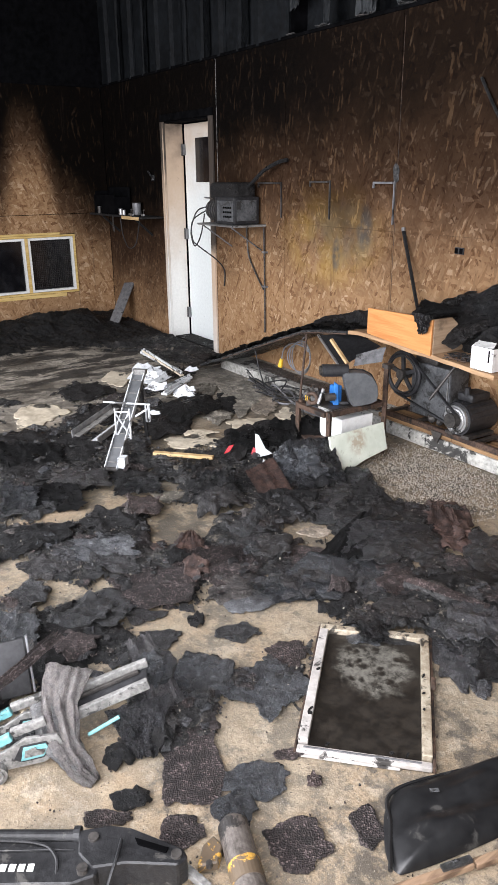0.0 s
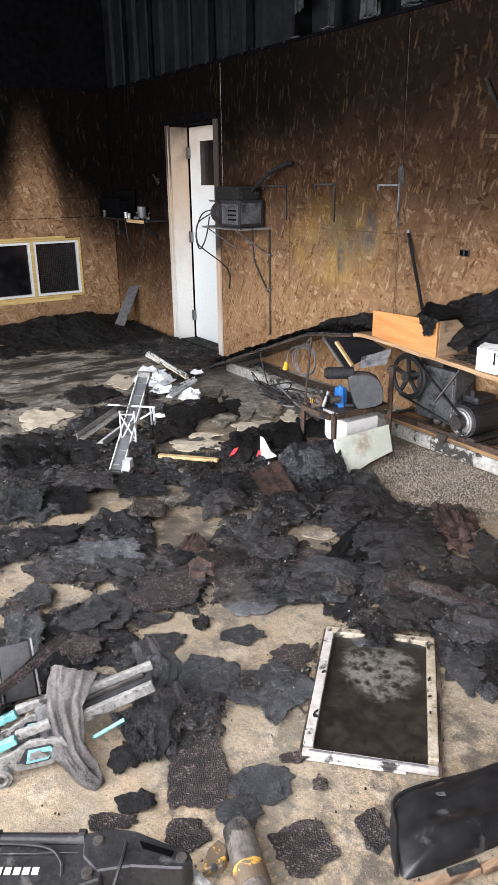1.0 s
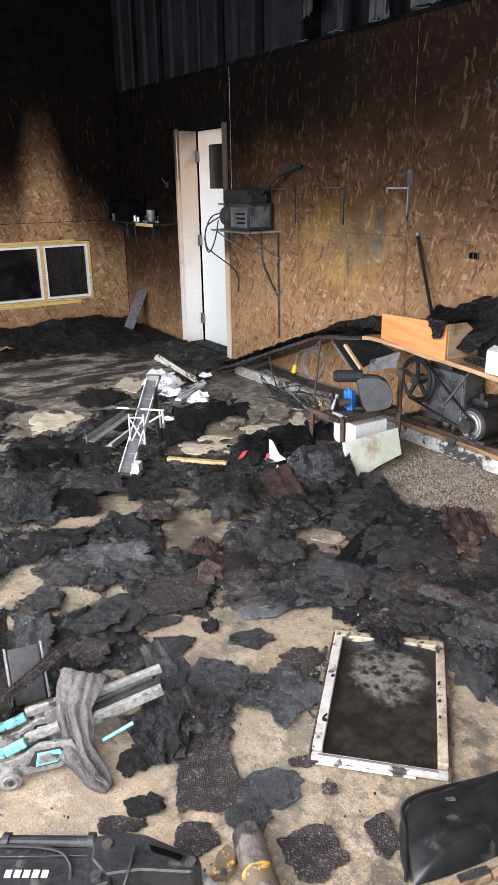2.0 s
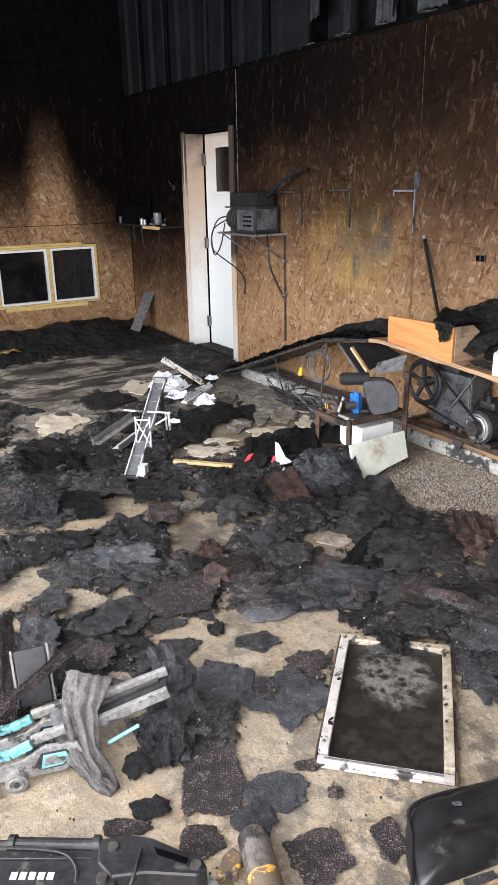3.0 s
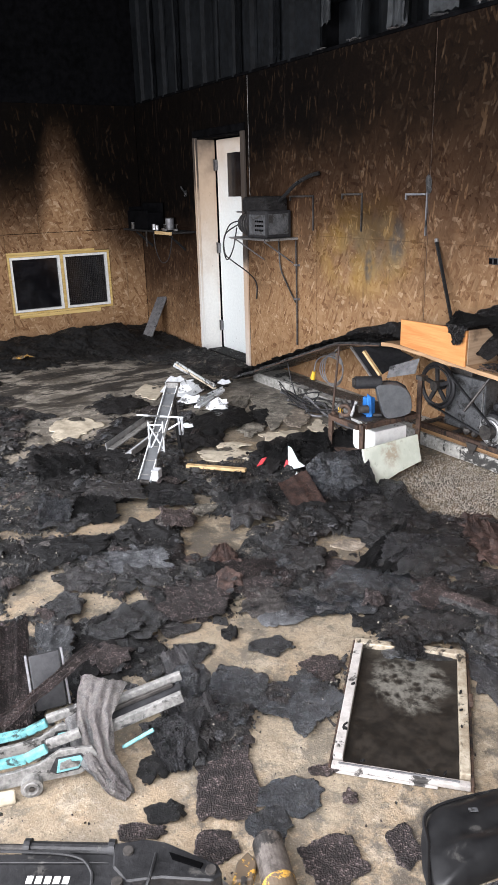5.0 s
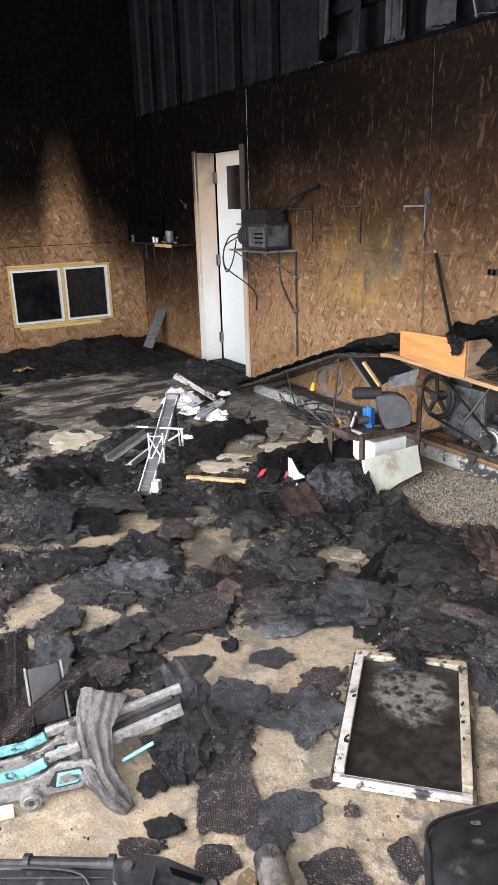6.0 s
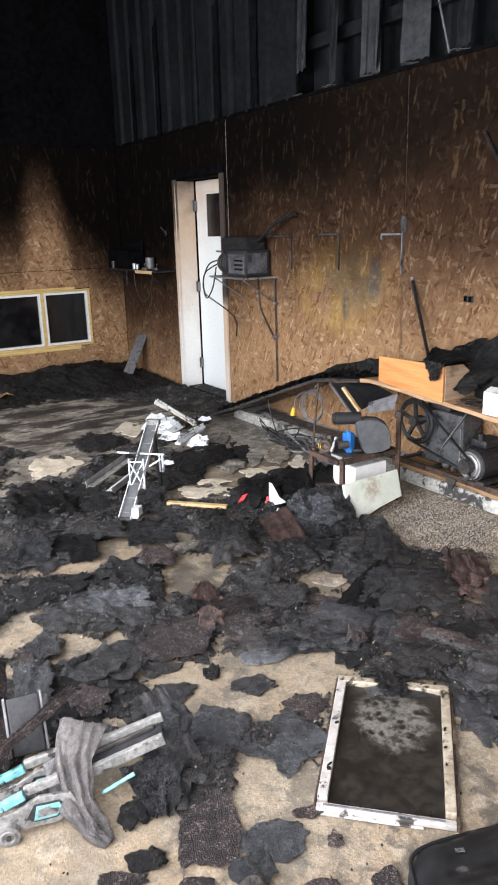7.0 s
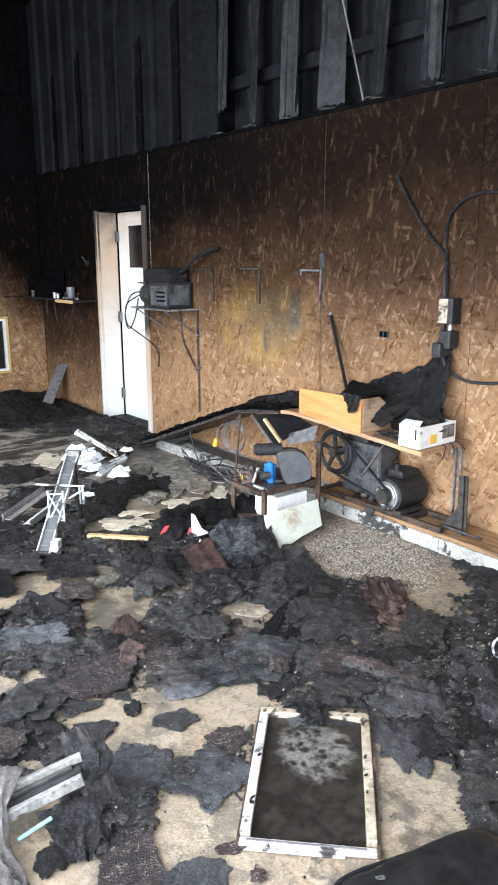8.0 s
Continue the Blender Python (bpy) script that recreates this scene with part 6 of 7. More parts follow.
for i, (x, y, z, s) in enumerate(((3.44, -1.22, 0.16, 0.10), (3.5, -1.17, 0.08, 0.10), (3.3, -1.20, 0.20, 0.08), (3.72, -1.06, 0.05, 0.09), (3.62, -0.98, 0.06, 0.08), (4.12, -1.50, 0.10, 0.05), (3.3, -0.76, 0.12, 0.06), (3.35, -1.12, 0.14, 0.08), (3.13, -1.12, 0.08, 0.13), (3.22, -1.05, 0.06, 0.14), (3.07, -1.02, 0.10, 0.11), (3.61, -1.00, 0.03, 0.10))):
    pc = thing("white_plastic_shard", (x, y, 0), "jagged white plastic shard in the debris", "shard", "white broken pieces")
    rr = random.Random(400 + i)
    part("shard_plate", prism(((-s, 0), (-0.2 * s, -0.22 * s), (0.5 * s, -0.1 * s), (s, 0.15 * s), (0.75 * s, 0.3 * s), (0.7 * s, 0.55 * s), (0.2 * s, 0.4 * s), (-0.3 * s, 0.62 * s), (-0.6 * s, 0.4 * s)), 0.008, facing((x, y, z), RIGHT + AWAY * rr.uniform(-0.6, 0.6), UP + AWAY * rr.uniform(0.2, 1.2))), WHITE_PLASTIC, pc)
yel = thing("yellow_scrap", (1.2, -1.9, 0), "crumpled yellow scrap lying by the window wall", "scrap")
part("yellow_sheet", scrap_mesh(0.92, -1.79, 0.13, 0.08, 57, 0.03, 9, 0.05, 0.005), YELLOW_FLAKE, yel)

# ---- debris ----
def sheet(a, b, c, d, material, fold, seed):
    """A burnt sheet caught half upright in the debris."""
    name, label = NAMES[material]
    bm = drape((a, b, c, d), 30, 24, fold * 1.3, seed % 97, 0.005, 0.20, 2.6)
    for v in bm.verts:
        v.co.z = max(v.co.z, 0.004)
    tagged(part(name, bm, material, smooth=True), label, "debris", name.replace("_", " ") + "s")



BARE = []


def bare(x, y, a, b):
    """A stretch of floor that the ash leaves open: an oval, its long side across the room."""
    BARE.append((x, y, a, b))


count = [500]
NAMES = {CHAR: ("burnt_felt_scrap", "crumpled black burnt felt scrap on the floor"), CHAR_DEEP: ("charred_clump", "deep black clump of charred stuff on the floor"),
         CHAR_BROWN: ("granular_mat_scrap", "brown-black granular roofing scrap lying on concrete"), CHAR_BLUE: ("burnt_plastic_scrap", "blue-black burnt plastic scrap lying on the floor"),
         ASH_GREY: ("ash_grey_scrap", "ash-grey crumpled sheet lying on the debris"), RUST_CLOTH: ("rust_brown_rag", "rust-brown scorched rag lying in the debris"),
         SLATE: ("slate_plastic_sheet", "slate-grey crinkled plastic sheet lying in the debris"),
         TAN_ASH: ("tan_ash_clod", "tan-grey clod of wet ash lying on the floor"),
         CREAM: ("cream_board_scrap", "torn cream board scrap lying on the ash")}


def scrap(x, y, a, b, yaw, material, fold, dome):
    count[0] += 7
    name, label = NAMES[material]
    big = a * b > 0.004
    bm = scrap_mesh(x, y, a * 1.06, b * 1.06, yaw, fold, count[0], 0.002 + 0.8 * ash_height(x, y), 0.004, 0, dome, 96 if big else 40, 16 if big else 6)
    tagged(part(name, bm, material, smooth=True), label, "debris", name.replace("_", " ") + "s")


bare(1.96, -1.44, 0.57, 0.40)
bare(2.64, -1.96, 0.23, 0.25)
bare(2.78, -1.21, 0.16, 0.34)
bare(4.36, -1.30, 0.25, 0.33)
bare(3.63, -0.53, 0.27, 0.75)
bare(4.16, -0.57, 0.17, 0.35)
bare(5.08, -2.36, 0.21, 0.14)
bare(5.53, -2.08, 0.13, 0.19)
bare(5.48, -1.84, 0.12, 0.08)
bare(5.93, -1.61, 0.09, 0.07)
bare(5.60, -2.90, 0.10, 0.12)
bare(5.86, -2.79, 0.07, 0.06)
bare(5.90, -2.63, 0.04, 0.04)
bare(6.38, -2.35, 0.26, 0.11)
bare(6.47, -2.11, 0.15, 0.11)
bare(6.43, -2.53, 0.10, 0.07)
bare(6.63, -2.44, 0.04, 0.03)
bare(6.97, -2.54, 0.11, 0.12)
bare(6.82, -2.52, 0.04, 0.05)
bare(7.24, -1.96, 0.13, 0.23)
bare(6.82, -3.11, 0.24, 0.09)
bare(7.10, -2.85, 0.15, 0.05)
bare(7.28, -2.51, 0.15, 0.14)
bare(7.41, -2.56, 0.09, 0.10)
bare(5.66, -0.56, 0.36, 0.38)
bare(6.06, -0.55, 0.18, 0.35)
bare(6.90, -2.91, 0.06, 0.10)
bare(6.66, -2.96, 0.07, 0.12)
bare(6.13, -2.59, 0.07, 0.06)
bare(6.63, -3.13, 0.14, 0.12)
bare(7.55, -2.36, 0.09, 0.07)
bare(4.98, -2.00, 0.19, 0.16)
bare(4.45, -0.62, 0.12, 0.18)
bare(7.12, -2.44, 0.25, 0.09)
bare(3.37, -2.08, 0.19, 0.31)
bare(4.43, -0.92, 0.15, 0.11)
bare(4.54, -1.42, 0.16, 0.09)
bare(4.42, -0.60, 0.08, 0.13)

# ash and char lying over the floor, open where the concrete shows
def ash_layer():
    step = 0.0125
    xs, ys = np.arange(0.05, 8.1, step), np.arange(-4.4, -0.06, step)
    X, Y = np.meshgrid(xs, ys, indexing="ij")
    wx, wy = X + 0.10 * (fbm(X * 7, Y * 7, 4) - 0.5), Y + 0.10 * (fbm(X * 7 + 40, Y * 7 + 9, 4) - 0.5)
    depth = (8.46 - X) * 0.841 + (Y + 3.54) * 0.541
    cover = np.interp(depth, (1.0, 1.9, 2.4, 3.2, 5.0, 6.0, 7.4, 8.2), (-0.03, -0.01, 0.055, 0.10, 0.095, -0.01, 0.03, 0.22))
    h = 0.55 * (fbm(wx * 3.1, wy * 3.1, 5) - 0.5) + 0.30 * (fbm(X * 13, Y * 13, 4) - 0.5) + cover
    for x, y, a, b in BARE:
        u = ((wx - x) * 0.541 + (wy - y) * 0.841) / (a * 1.15)
        v = (-(wx - x) * 0.841 + (wy - y) * 0.541) / (b * 1.15)
        h -= 0.42 * np.exp(-np.minimum((u * u + v * v) ** 2, 40) * 0.8)
    # heap along the foot of the west wall, and black drift before the door
    h += 0.55 * np.exp(-(((X - 0.35) / 0.55) ** 2)) * (0.6 + 0.8 * fbm(X * 2.3, Y * 2.3, 3)) * (Y < -0.02) * (1 - 0.6 * np.exp(-(((Y + 0.2) / 0.3) ** 2)))
    h += 0.22 * np.exp(-(((X - 1.9) / 0.9) ** 2 + ((Y + 0.3) / 0.35) ** 2))
    h += 0.24 * np.exp(-(((X - 7.08) / 0.30) ** 2 + ((Y + 1.45) / 0.34) ** 2))
    h -= 0.3 * np.exp(-(((Y + 0.13) / 0.16) ** 2)) * (X > 2.9)
    pu, pv = (X - 7.004) * 0.674 + (Y + 2.134) * 0.738, -(X - 7.004) * 0.738 + (Y + 2.134) * 0.674
    h = np.where((np.abs(pu) < 0.20) & (np.abs(pv) < 0.36), -0.5, h)
    h -= 0.5 * np.clip((X - 7.55) / 0.5, 0, 1) + 0.5 * np.clip((-3.9 - Y) / 0.45, 0, 1)
    lumps = np.abs(fbm(X * 9 + 3, Y * 9, 4) - 0.5) * 2
    ridge = 1 - np.abs(fbm(wx * 2.2 + 30, wy * 3.4, 4) - 0.5) * 6
    lumps = 0.45 * lumps + 0.35 * np.clip(ridge, 0, 1)
    z = np.clip(h, 0, None) ** 0.8 * (0.05 + 0.18 * lumps * np.interp(depth, (1.2, 2.4), (0.35, 1.0)))
    crumb = 1 - np.abs(fbm(X * 24 + 7, Y * 24, 4) - 0.5) * 5
    z += np.clip(h, 0, 0.10) * (0.05 * fbm(X * 40, Y * 40, 3) + 0.11 * np.clip(crumb, 0, 1))
    z = np.where(X < 1.1, np.maximum(z, np.clip(h - 0.12, 0, 1) * 0.20 * (0.75 + 0.5 * fbm(X * 3.1, Y * 3.1, 4)) + 0.05 * lumps * np.clip(h, 0, 1)), z)
    ok = h > 0
    keep = ok[:-1, :-1] & ok[1:, :-1] & ok[:-1, 1:] & ok[1:, 1:]
    idx = -np.ones(X.shape, int)
    used = np.zeros(X.shape, bool)
    for dx in (0, 1):
        for dy in (0, 1):
            used[dx:X.shape[0] - 1 + dx, dy:X.shape[1] - 1 + dy] |= keep
    idx[used] = np.arange(used.sum())
    verts = np.stack((X[used], Y[used], z[used] + 0.0015), 1)
    i, j = np.nonzero(keep)
    faces = np.stack((idx[i, j], idx[i + 1, j], idx[i + 1, j + 1], idx[i, j + 1]), 1)
    me = bpy.data.meshes.new("ash_layer")
    me.from_pydata(verts.tolist(), [], faces.tolist())
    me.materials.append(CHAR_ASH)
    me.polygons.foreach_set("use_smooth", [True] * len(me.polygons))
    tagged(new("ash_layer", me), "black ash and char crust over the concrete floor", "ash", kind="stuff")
    # a film of soot on the concrete round the crust
    soft = h + 0.10 * (fbm(X * 22 + 5, Y * 22, 3) - 0.5)
    near = (soft > -0.42) & ~((np.abs(pu) < 0.19) & (np.abs(pv) < 0.33)) & (Y < -0.29)
    keep = near[:-1, :-1] & near[1:, :-1] & near[:-1, 1:] & near[1:, 1:] & (h[:-1, :-1] < 0.04)
    i, j = np.nonzero(keep)
    used = np.zeros(X.shape, bool)
    for dx in (0, 1):
        for dy in (0, 1):
            used[i + dx, j + dy] = True
    idx = -np.ones(X.shape, int)
    idx[used] = np.arange(used.sum())
    verts = np.stack((X[used], Y[used], np.full(used.sum(), 0.0009)), 1)
    faces = np.stack((idx[i, j], idx[i + 1, j], idx[i + 1, j + 1], idx[i, j + 1]), 1)
    me = bpy.data.meshes.new("soot_film")
    me.from_pydata(verts.tolist(), [], faces.tolist())
    dens = me.attributes.new("density", "FLOAT", "POINT")
    dens.data.foreach_set("value", np.clip((soft[used] + 0.42) / 0.42, 0, 1).astype(np.float32))
    me.materials.append(film_material())
    tagged(new("soot_film", me), "thin black soot film on the concrete", "soot", kind="stuff")
    return X, Y, h, np.where(ok, z, 0)


def film_material():
    n = Nodes("soot_film")
    att = n.add("ShaderNodeAttribute")
    att.attribute_name = "density"
    f = n.math("ADD", n.math("MULTIPLY", n.noise(46, 9, 0.8), 0.5), n.math("MULTIPLY", n.noise(7, 10, 0.75), 0.62))
    cover = n.step(n.math("ADD", f, n.math("MULTIPLY", att.outputs["Fac"], 0.36)), 0.625, 0.76)
    n.put(n.bsdf.inputs["Alpha"], n.math("MULTIPLY", cover, 0.94))
    n.bump(f, 0.6, 0.006)
    return n.done(n.mix(n.noise(70, 4), (0.012, 0.011, 0.010), (0.06, 0.053, 0.046)), 0.85, 0.0, 0.2)


def ash_material():
    """Crust of ash and char: black, with grey ash, brown grit and shiny soaked spots."""
    n = Nodes("ash_crust")
    a, b, c = n.noise(5, 9, 0.7, distort=0.3), n.noise(34, 8, 0.75), n.noise(150, 5, 0.75)
    f = n.math("ADD", n.math("MULTIPLY", a, 0.45), n.math("MULTIPLY", b, 0.55))
    col = n.ramp(f, [(0.40, (0.004, 0.004, 0.004)), (0.49, (0.013, 0.0132, 0.0138)), (0.55, (0.040, 0.040, 0.039)), (0.62, (0.13, 0.12, 0.105))])
    col = n.mix(n.math("MULTIPLY", n.step(n.noise(2.6, 6), 0.50, 0.62), 0.5), col, n.mix(c, (0.016, 0.012, 0.011), (0.065, 0.048, 0.044)))
    col = n.mix(n.math("MULTIPLY", n.step(c, 0.59, 0.65), 0.55), col, (0.17, 0.15, 0.135))
    bare_ = n.step(n.noise(7.5, 11, 0.8, n.scaled(1, 1, 1, 1.7)), 0.585, 0.61)
    col = n.mix(n.math("MULTIPLY", bare_, 0.75), col, n.mix(c, (0.13, 0.112, 0.088), (0.30, 0.262, 0.205)))
    # the crust is darkened almost to black towards the window wall
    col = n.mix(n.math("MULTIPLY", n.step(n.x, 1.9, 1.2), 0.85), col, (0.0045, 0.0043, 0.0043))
    n.bump(n.math("ADD", n.math("MULTIPLY", b, 1.0), n.math("MULTIPLY", c, 0.5)), 1.0, 0.02)
    wet = n.step(n.noise(11, 6, 0.65), 0.53, 0.58)
    return n.done(col, n.math("MULTIPLY_ADD", wet, -0.38, n.math("MULTIPLY_ADD", b, 0.25, 0.66)), 0.0, 0.35)


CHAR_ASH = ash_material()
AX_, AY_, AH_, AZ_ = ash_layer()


def ash_height(x, y):
    i, j = int((x - 0.05) / 0.0125), int((y + 4.4) / 0.0125)
    return float(AZ_[i, j]) if 0 <= i < AZ_.shape[0] and 0 <= j < AZ_.shape[1] else 0.0


scrap(5.38, -1.77, 0.155, 0.308, 66, CHAR, 0.03, 0.09)
scrap(5.90, -1.21, 0.200, 0.243, 45, CHAR, 0.04, 0.06)
scrap(6.25, -1.34, 0.221, 0.243, 52, CHAR, 0.03, 0.07)
scrap(5.92, -1.37, 0.168, 0.162, 54, CHAR, 0.03, 0.02)
scrap(5.67, -1.53, 0.173, 0.172, 50, CHAR_DEEP, 0.03, 0.03)
scrap(5.80, -1.83, 0.108, 0.119, 66, CHAR, 0.03, 0.02)
scrap(6.00, -2.07, 0.154, 0.162, 50, CHAR_BROWN, 0.012, 0.02)
scrap(5.92, -2.19, 0.085, 0.182, 64, RUST_CLOTH, 0.02, 0.02)
scrap(5.75, -2.13, 0.068, 0.101, 53, RUST_CLOTH, 0.03, 0.04)
scrap(5.72, -2.26, 0.041, 0.066, 58, RUST_CLOTH, 0.02, 0.02)
scrap(6.01, -2.41, 0.177, 0.162, 54, CHAR_BROWN, 0.02, 0.01)
scrap(5.59, -2.46, 0.129, 0.121, 62, SLATE, 0.03, 0.02)
scrap(5.53, -2.62, 0.102, 0.120, 65, CHAR_BLUE, 0.03, 0.02)
scrap(6.17, -1.74, 0.162, 0.103, 59, CHAR_BROWN, 0.015, 0.01)
scrap(6.00, -1.86, 0.128, 0.107, 47, CHAR, 0.02, 0.01)
scrap(6.43, -1.70, 0.147, 0.167, 43, CHAR_BLUE, 0.008, 0.015)
scrap(6.53, -1.57, 0.105, 0.175, 59, CHAR_BROWN, 0.02, 0.02)
scrap(6.20, -2.17, 0.105, 0.105, 71, ASH_GREY, 0.02, 0.01)
scrap(6.30, -2.02, 0.144, 0.115, 43, CHAR_BLUE, 0.02, 0.01)
scrap(6.34, -1.87, 0.094, 0.108, 46, CHAR, 0.02, 0.01)
scrap(6.94, -1.56, 0.126, 0.210, 51, CHAR_BLUE, 0.025, 0.02)
scrap(6.60, -1.10, 0.099, 0.214, 46, CHAR, 0.02, 0.03)
scrap(6.57, -1.28, 0.170, 0.101, 47, CHAR, 0.02, 0.03)
scrap(6.25, -0.96, 0.099, 0.221, 58, RUST_CLOTH, 0.04, 0.05)
scrap(6.41, -1.10, 0.104, 0.151, 65, RUST_CLOTH, 0.035, 0.03)
scrap(4.88, -2.57, 0.179, 0.209, 65, CHAR, 0.03, 0.03)
scrap(4.89, -2.02, 0.159, 0.150, 57, CHAR_DEEP, 0.03, 0.02)
scrap(4.79, -2.29, 0.189, 0.164, 58, CHAR, 0.03, 0.03)
scrap(4.53, -2.46, 0.194, 0.141, 48, CHAR_DEEP, 0.03, 0.03)
scrap(5.38, -2.34, 0.138, 0.126, 49, CHAR_DEEP, 0.03, 0.02)
scrap(5.34, -2.72, 0.185, 0.164, 65, CHAR_DEEP, 0.03, 0.02)
scrap(5.31, -2.16, 0.115, 0.136, 52, CHAR_BROWN, 0.03, 0.02)
scrap(5.62, -2.74, 0.148, 0.091, 47, CHAR, 0.03, 0.01)
scrap(5.78, -2.52, 0.147, 0.088, 47, CHAR, 0.03, 0.01)
scrap(5.80, -2.89, 0.092, 0.096, 60, CHAR, 0.025, 0.01)
scrap(6.09, -2.76, 0.130, 0.093, 64, CHAR, 0.03, 0.02)
scrap(6.06, -2.99, 0.079, 0.142, 63, ASH_GREY, 0.03, 0.04)
scrap(6.06, -2.61, 0.090, 0.075, 47, CHAR_BLUE, 0.02, 0.01)
scrap(6.24, -2.86, 0.102, 0.083, 57, CHAR_BROWN, 0.02, 0.02)
scrap(6.47, -2.31, 0.084, 0.054, 58, CHAR, 0.012, 0)
scrap(6.31, -2.40, 0.035, 0.046, 64, CHAR_DEEP, 0.02, 0.01)
scrap(6.17, -2.56, 0.088, 0.055, 54, CHAR, 0.02, 0)
scrap(6.74, -1.94, 0.083, 0.079, 50, CHAR_BLUE, 0.02, 0.03)
scrap(6.83, -1.85, 0.082, 0.050, 50, CHAR, 0.015, 0.02)
scrap(6.70, -1.73, 0.153, 0.080, 63, CHAR, 0.02, 0.01)
scrap(6.55, -1.92, 0.089, 0.065, 58, CHAR_DEEP, 0.02, 0.01)
scrap(5.73, -1.47, 0.144, 0.122, 56, CHAR, 0.03, 0.02)
scrap(5.66, -1.00, 0.093, 0.242, 68, CHAR, 0.05, 0.05)
scrap(6.38, -1.33, 0.152, 0.108, 67, CHAR, 0.03, 0.03)
scrap(4.95, -1.81, 0.161, 0.171, 71, CHAR, 0.03, 0.02)
scrap(4.77, -1.20, 0.142, 0.317, 52, CHAR_DEEP, 0.03, 0.06)
scrap(4.82, -0.89, 0.219, 0.279, 56, CHAR_DEEP, 0.03, 0.1)
scrap(3.93, -0.82, 0.093, 0.290, 61, CHAR_DEEP, 0.01, 0.01)
scrap(3.95, -1.16, 0.203, 0.347, 44, CHAR_DEEP, 0.03, 0.08)
scrap(4.18, -1.42, 0.154, 0.244, 50, CHAR_DEEP, 0.03, 0.05)
scrap(4.21, -2.14, 0.250, 0.253, 62, CHAR_DEEP, 0.03, 0.04)
scrap(4.02, -2.41, 0.214, 0.238, 45, CHAR_DEEP, 0.03, 0.04)
scrap(3.66, -1.69, 0.204, 0.247, 70, CHAR_DEEP, 0.02, 0.04)
scrap(3.05, -1.58, 0.179, 0.235, 55, CHAR_DEEP, 0.03, 0.05)
scrap(4.43, -1.78, 0.107, 0.188, 61, CHAR, 0.03, 0.03)
scrap(3.40, -2.08, 0.204, 0.361, 65, CREAM, 0.008, 0.012)
scrap(2.77, -1.20, 0.135, 0.246, 59, CREAM, 0.006, 0.01)
scrap(4.45, -0.93, 0.186, 0.122, 50, CREAM, 0.01, 0.01)
scrap(4.56, -1.43, 0.181, 0.106, 46, CREAM, 0.01, 0.01)
scrap(4.41, -1.33, 0.112, 0.091, 60, CREAM, 0.008, 0.03)
scrap(4.44, -0.61, 0.088, 0.157, 69, CREAM, 0.008, 0.01)
scrap(4.76, -1.30, 0.106, 0.082, 55, CHAR_DEEP, 0.02, 0.03)
scrap(5.98, -1.56, 0.081, 0.053, 63, TAN_ASH, 0.006, 0.003)
scrap(3.76, -0.56, 0.256, 0.553, 58, TAN_ASH, 0.010, 0.015)
scrap(4.13, -0.61, 0.125, 0.316, 54, TAN_ASH, 0.010, 0.01)
scrap(4.17, -1.03, 0.103, 0.183, 56, TAN_ASH, 0.02, 0.03)
scrap(3.53, -0.76, 0.099, 0.198, 51, TAN_ASH, 0.02, 0.02)
scrap(3.73, -0.97, 0.103, 0.183, 71, CHAR_DEEP, 0.03, 0.04)
scrap(3.94, -0.82, 0.085, 0.262, 49, CHAR_DEEP, 0.01, 0.02)
scrap(4.32, -0.42, 0.091, 0.169, 45, TAN_ASH, 0.010, 0.01)
scrap(5.21, -1.95, 0.091, 0.089, 52, TAN_ASH, 0.01, 0.005)
scrap(5.77, -1.39, 0.069, 0.055, 60, TAN_ASH, 0.012, 0.01)
scrap(6.67, -2.29, 0.045, 0.032, 62, ASH_GREY, 0.008, 0)
scrap(5.41, -2.61, 0.053, 0.058, 51, ASH_GREY, 0.02, 0.02)
scrap(6.80, -2.40, 0.140, 0.165, 57, CHAR_BLUE, 0.006, 0.006)
scrap(6.93, -2.76, 0.092, 0.190, 57, CHAR_BROWN, 0.010, 0.010)
scrap(6.65, -2.57, 0.100, 0.150, 57, CHAR_BLUE, 0.015, 0.02)
scrap(6.97, -2.97, 0.056, 0.042, 57, CHAR_DEEP, 0.016, 0.012)
scrap(6.99, -3.05, 0.072, 0.026, 57, CHAR_BROWN, 0.010, 0.006)
scrap(7.14, -2.91, 0.058, 0.050, 57, CHAR_BROWN, 0.014, 0.012)
scrap(7.10, -2.65, 0.100, 0.070, 57, CHAR_BLUE, 0.010, 0.006)
scrap(7.16, -2.75, 0.066, 0.085, 57, CHAR_BLUE, 0.010, 0.008)
scrap(7.34, -2.67, 0.094, 0.072, 57, CHAR_BROWN, 0.010, 0.008)
scrap(7.19, -2.51, 0.025, 0.032, 57, CHAR_BROWN, 0.006, 0.004)
scrap(7.02, -1.76, 0.095, 0.255, 57, CHAR_BLUE, 0.010, 0.008)
scrap(6.67, -2.23, 0.095, 0.076, 57, CHAR_BROWN, 0.010, 0.005)
scrap(6.81, -2.93, 0.042, 0.050, 57, CHAR_DEEP, 0.02, 0.03)
scrap(6.18, -2.91, 0.105, 0.155, 57, CHAR_DEEP, 0.02, 0.02)
scrap(6.07, -2.72, 0.150, 0.130, 57, CHAR, 0.02, 0.012)
scrap(6.34, -2.57, 0.088, 0.075, 57, CHAR, 0.012, 0.006)
scrap(7.39, -2.49, 0.042, 0.070, 57, CHAR_BROWN, 0.004, 0.002)
scrap(7.07, -2.51, 0.049, 0.024, 57, CHAR_BROWN, 0.006, 0.003)
scrap(6.37, -1.62, 0.150, 0.150, 57, CHAR_BLUE, 0.012, 0.012)
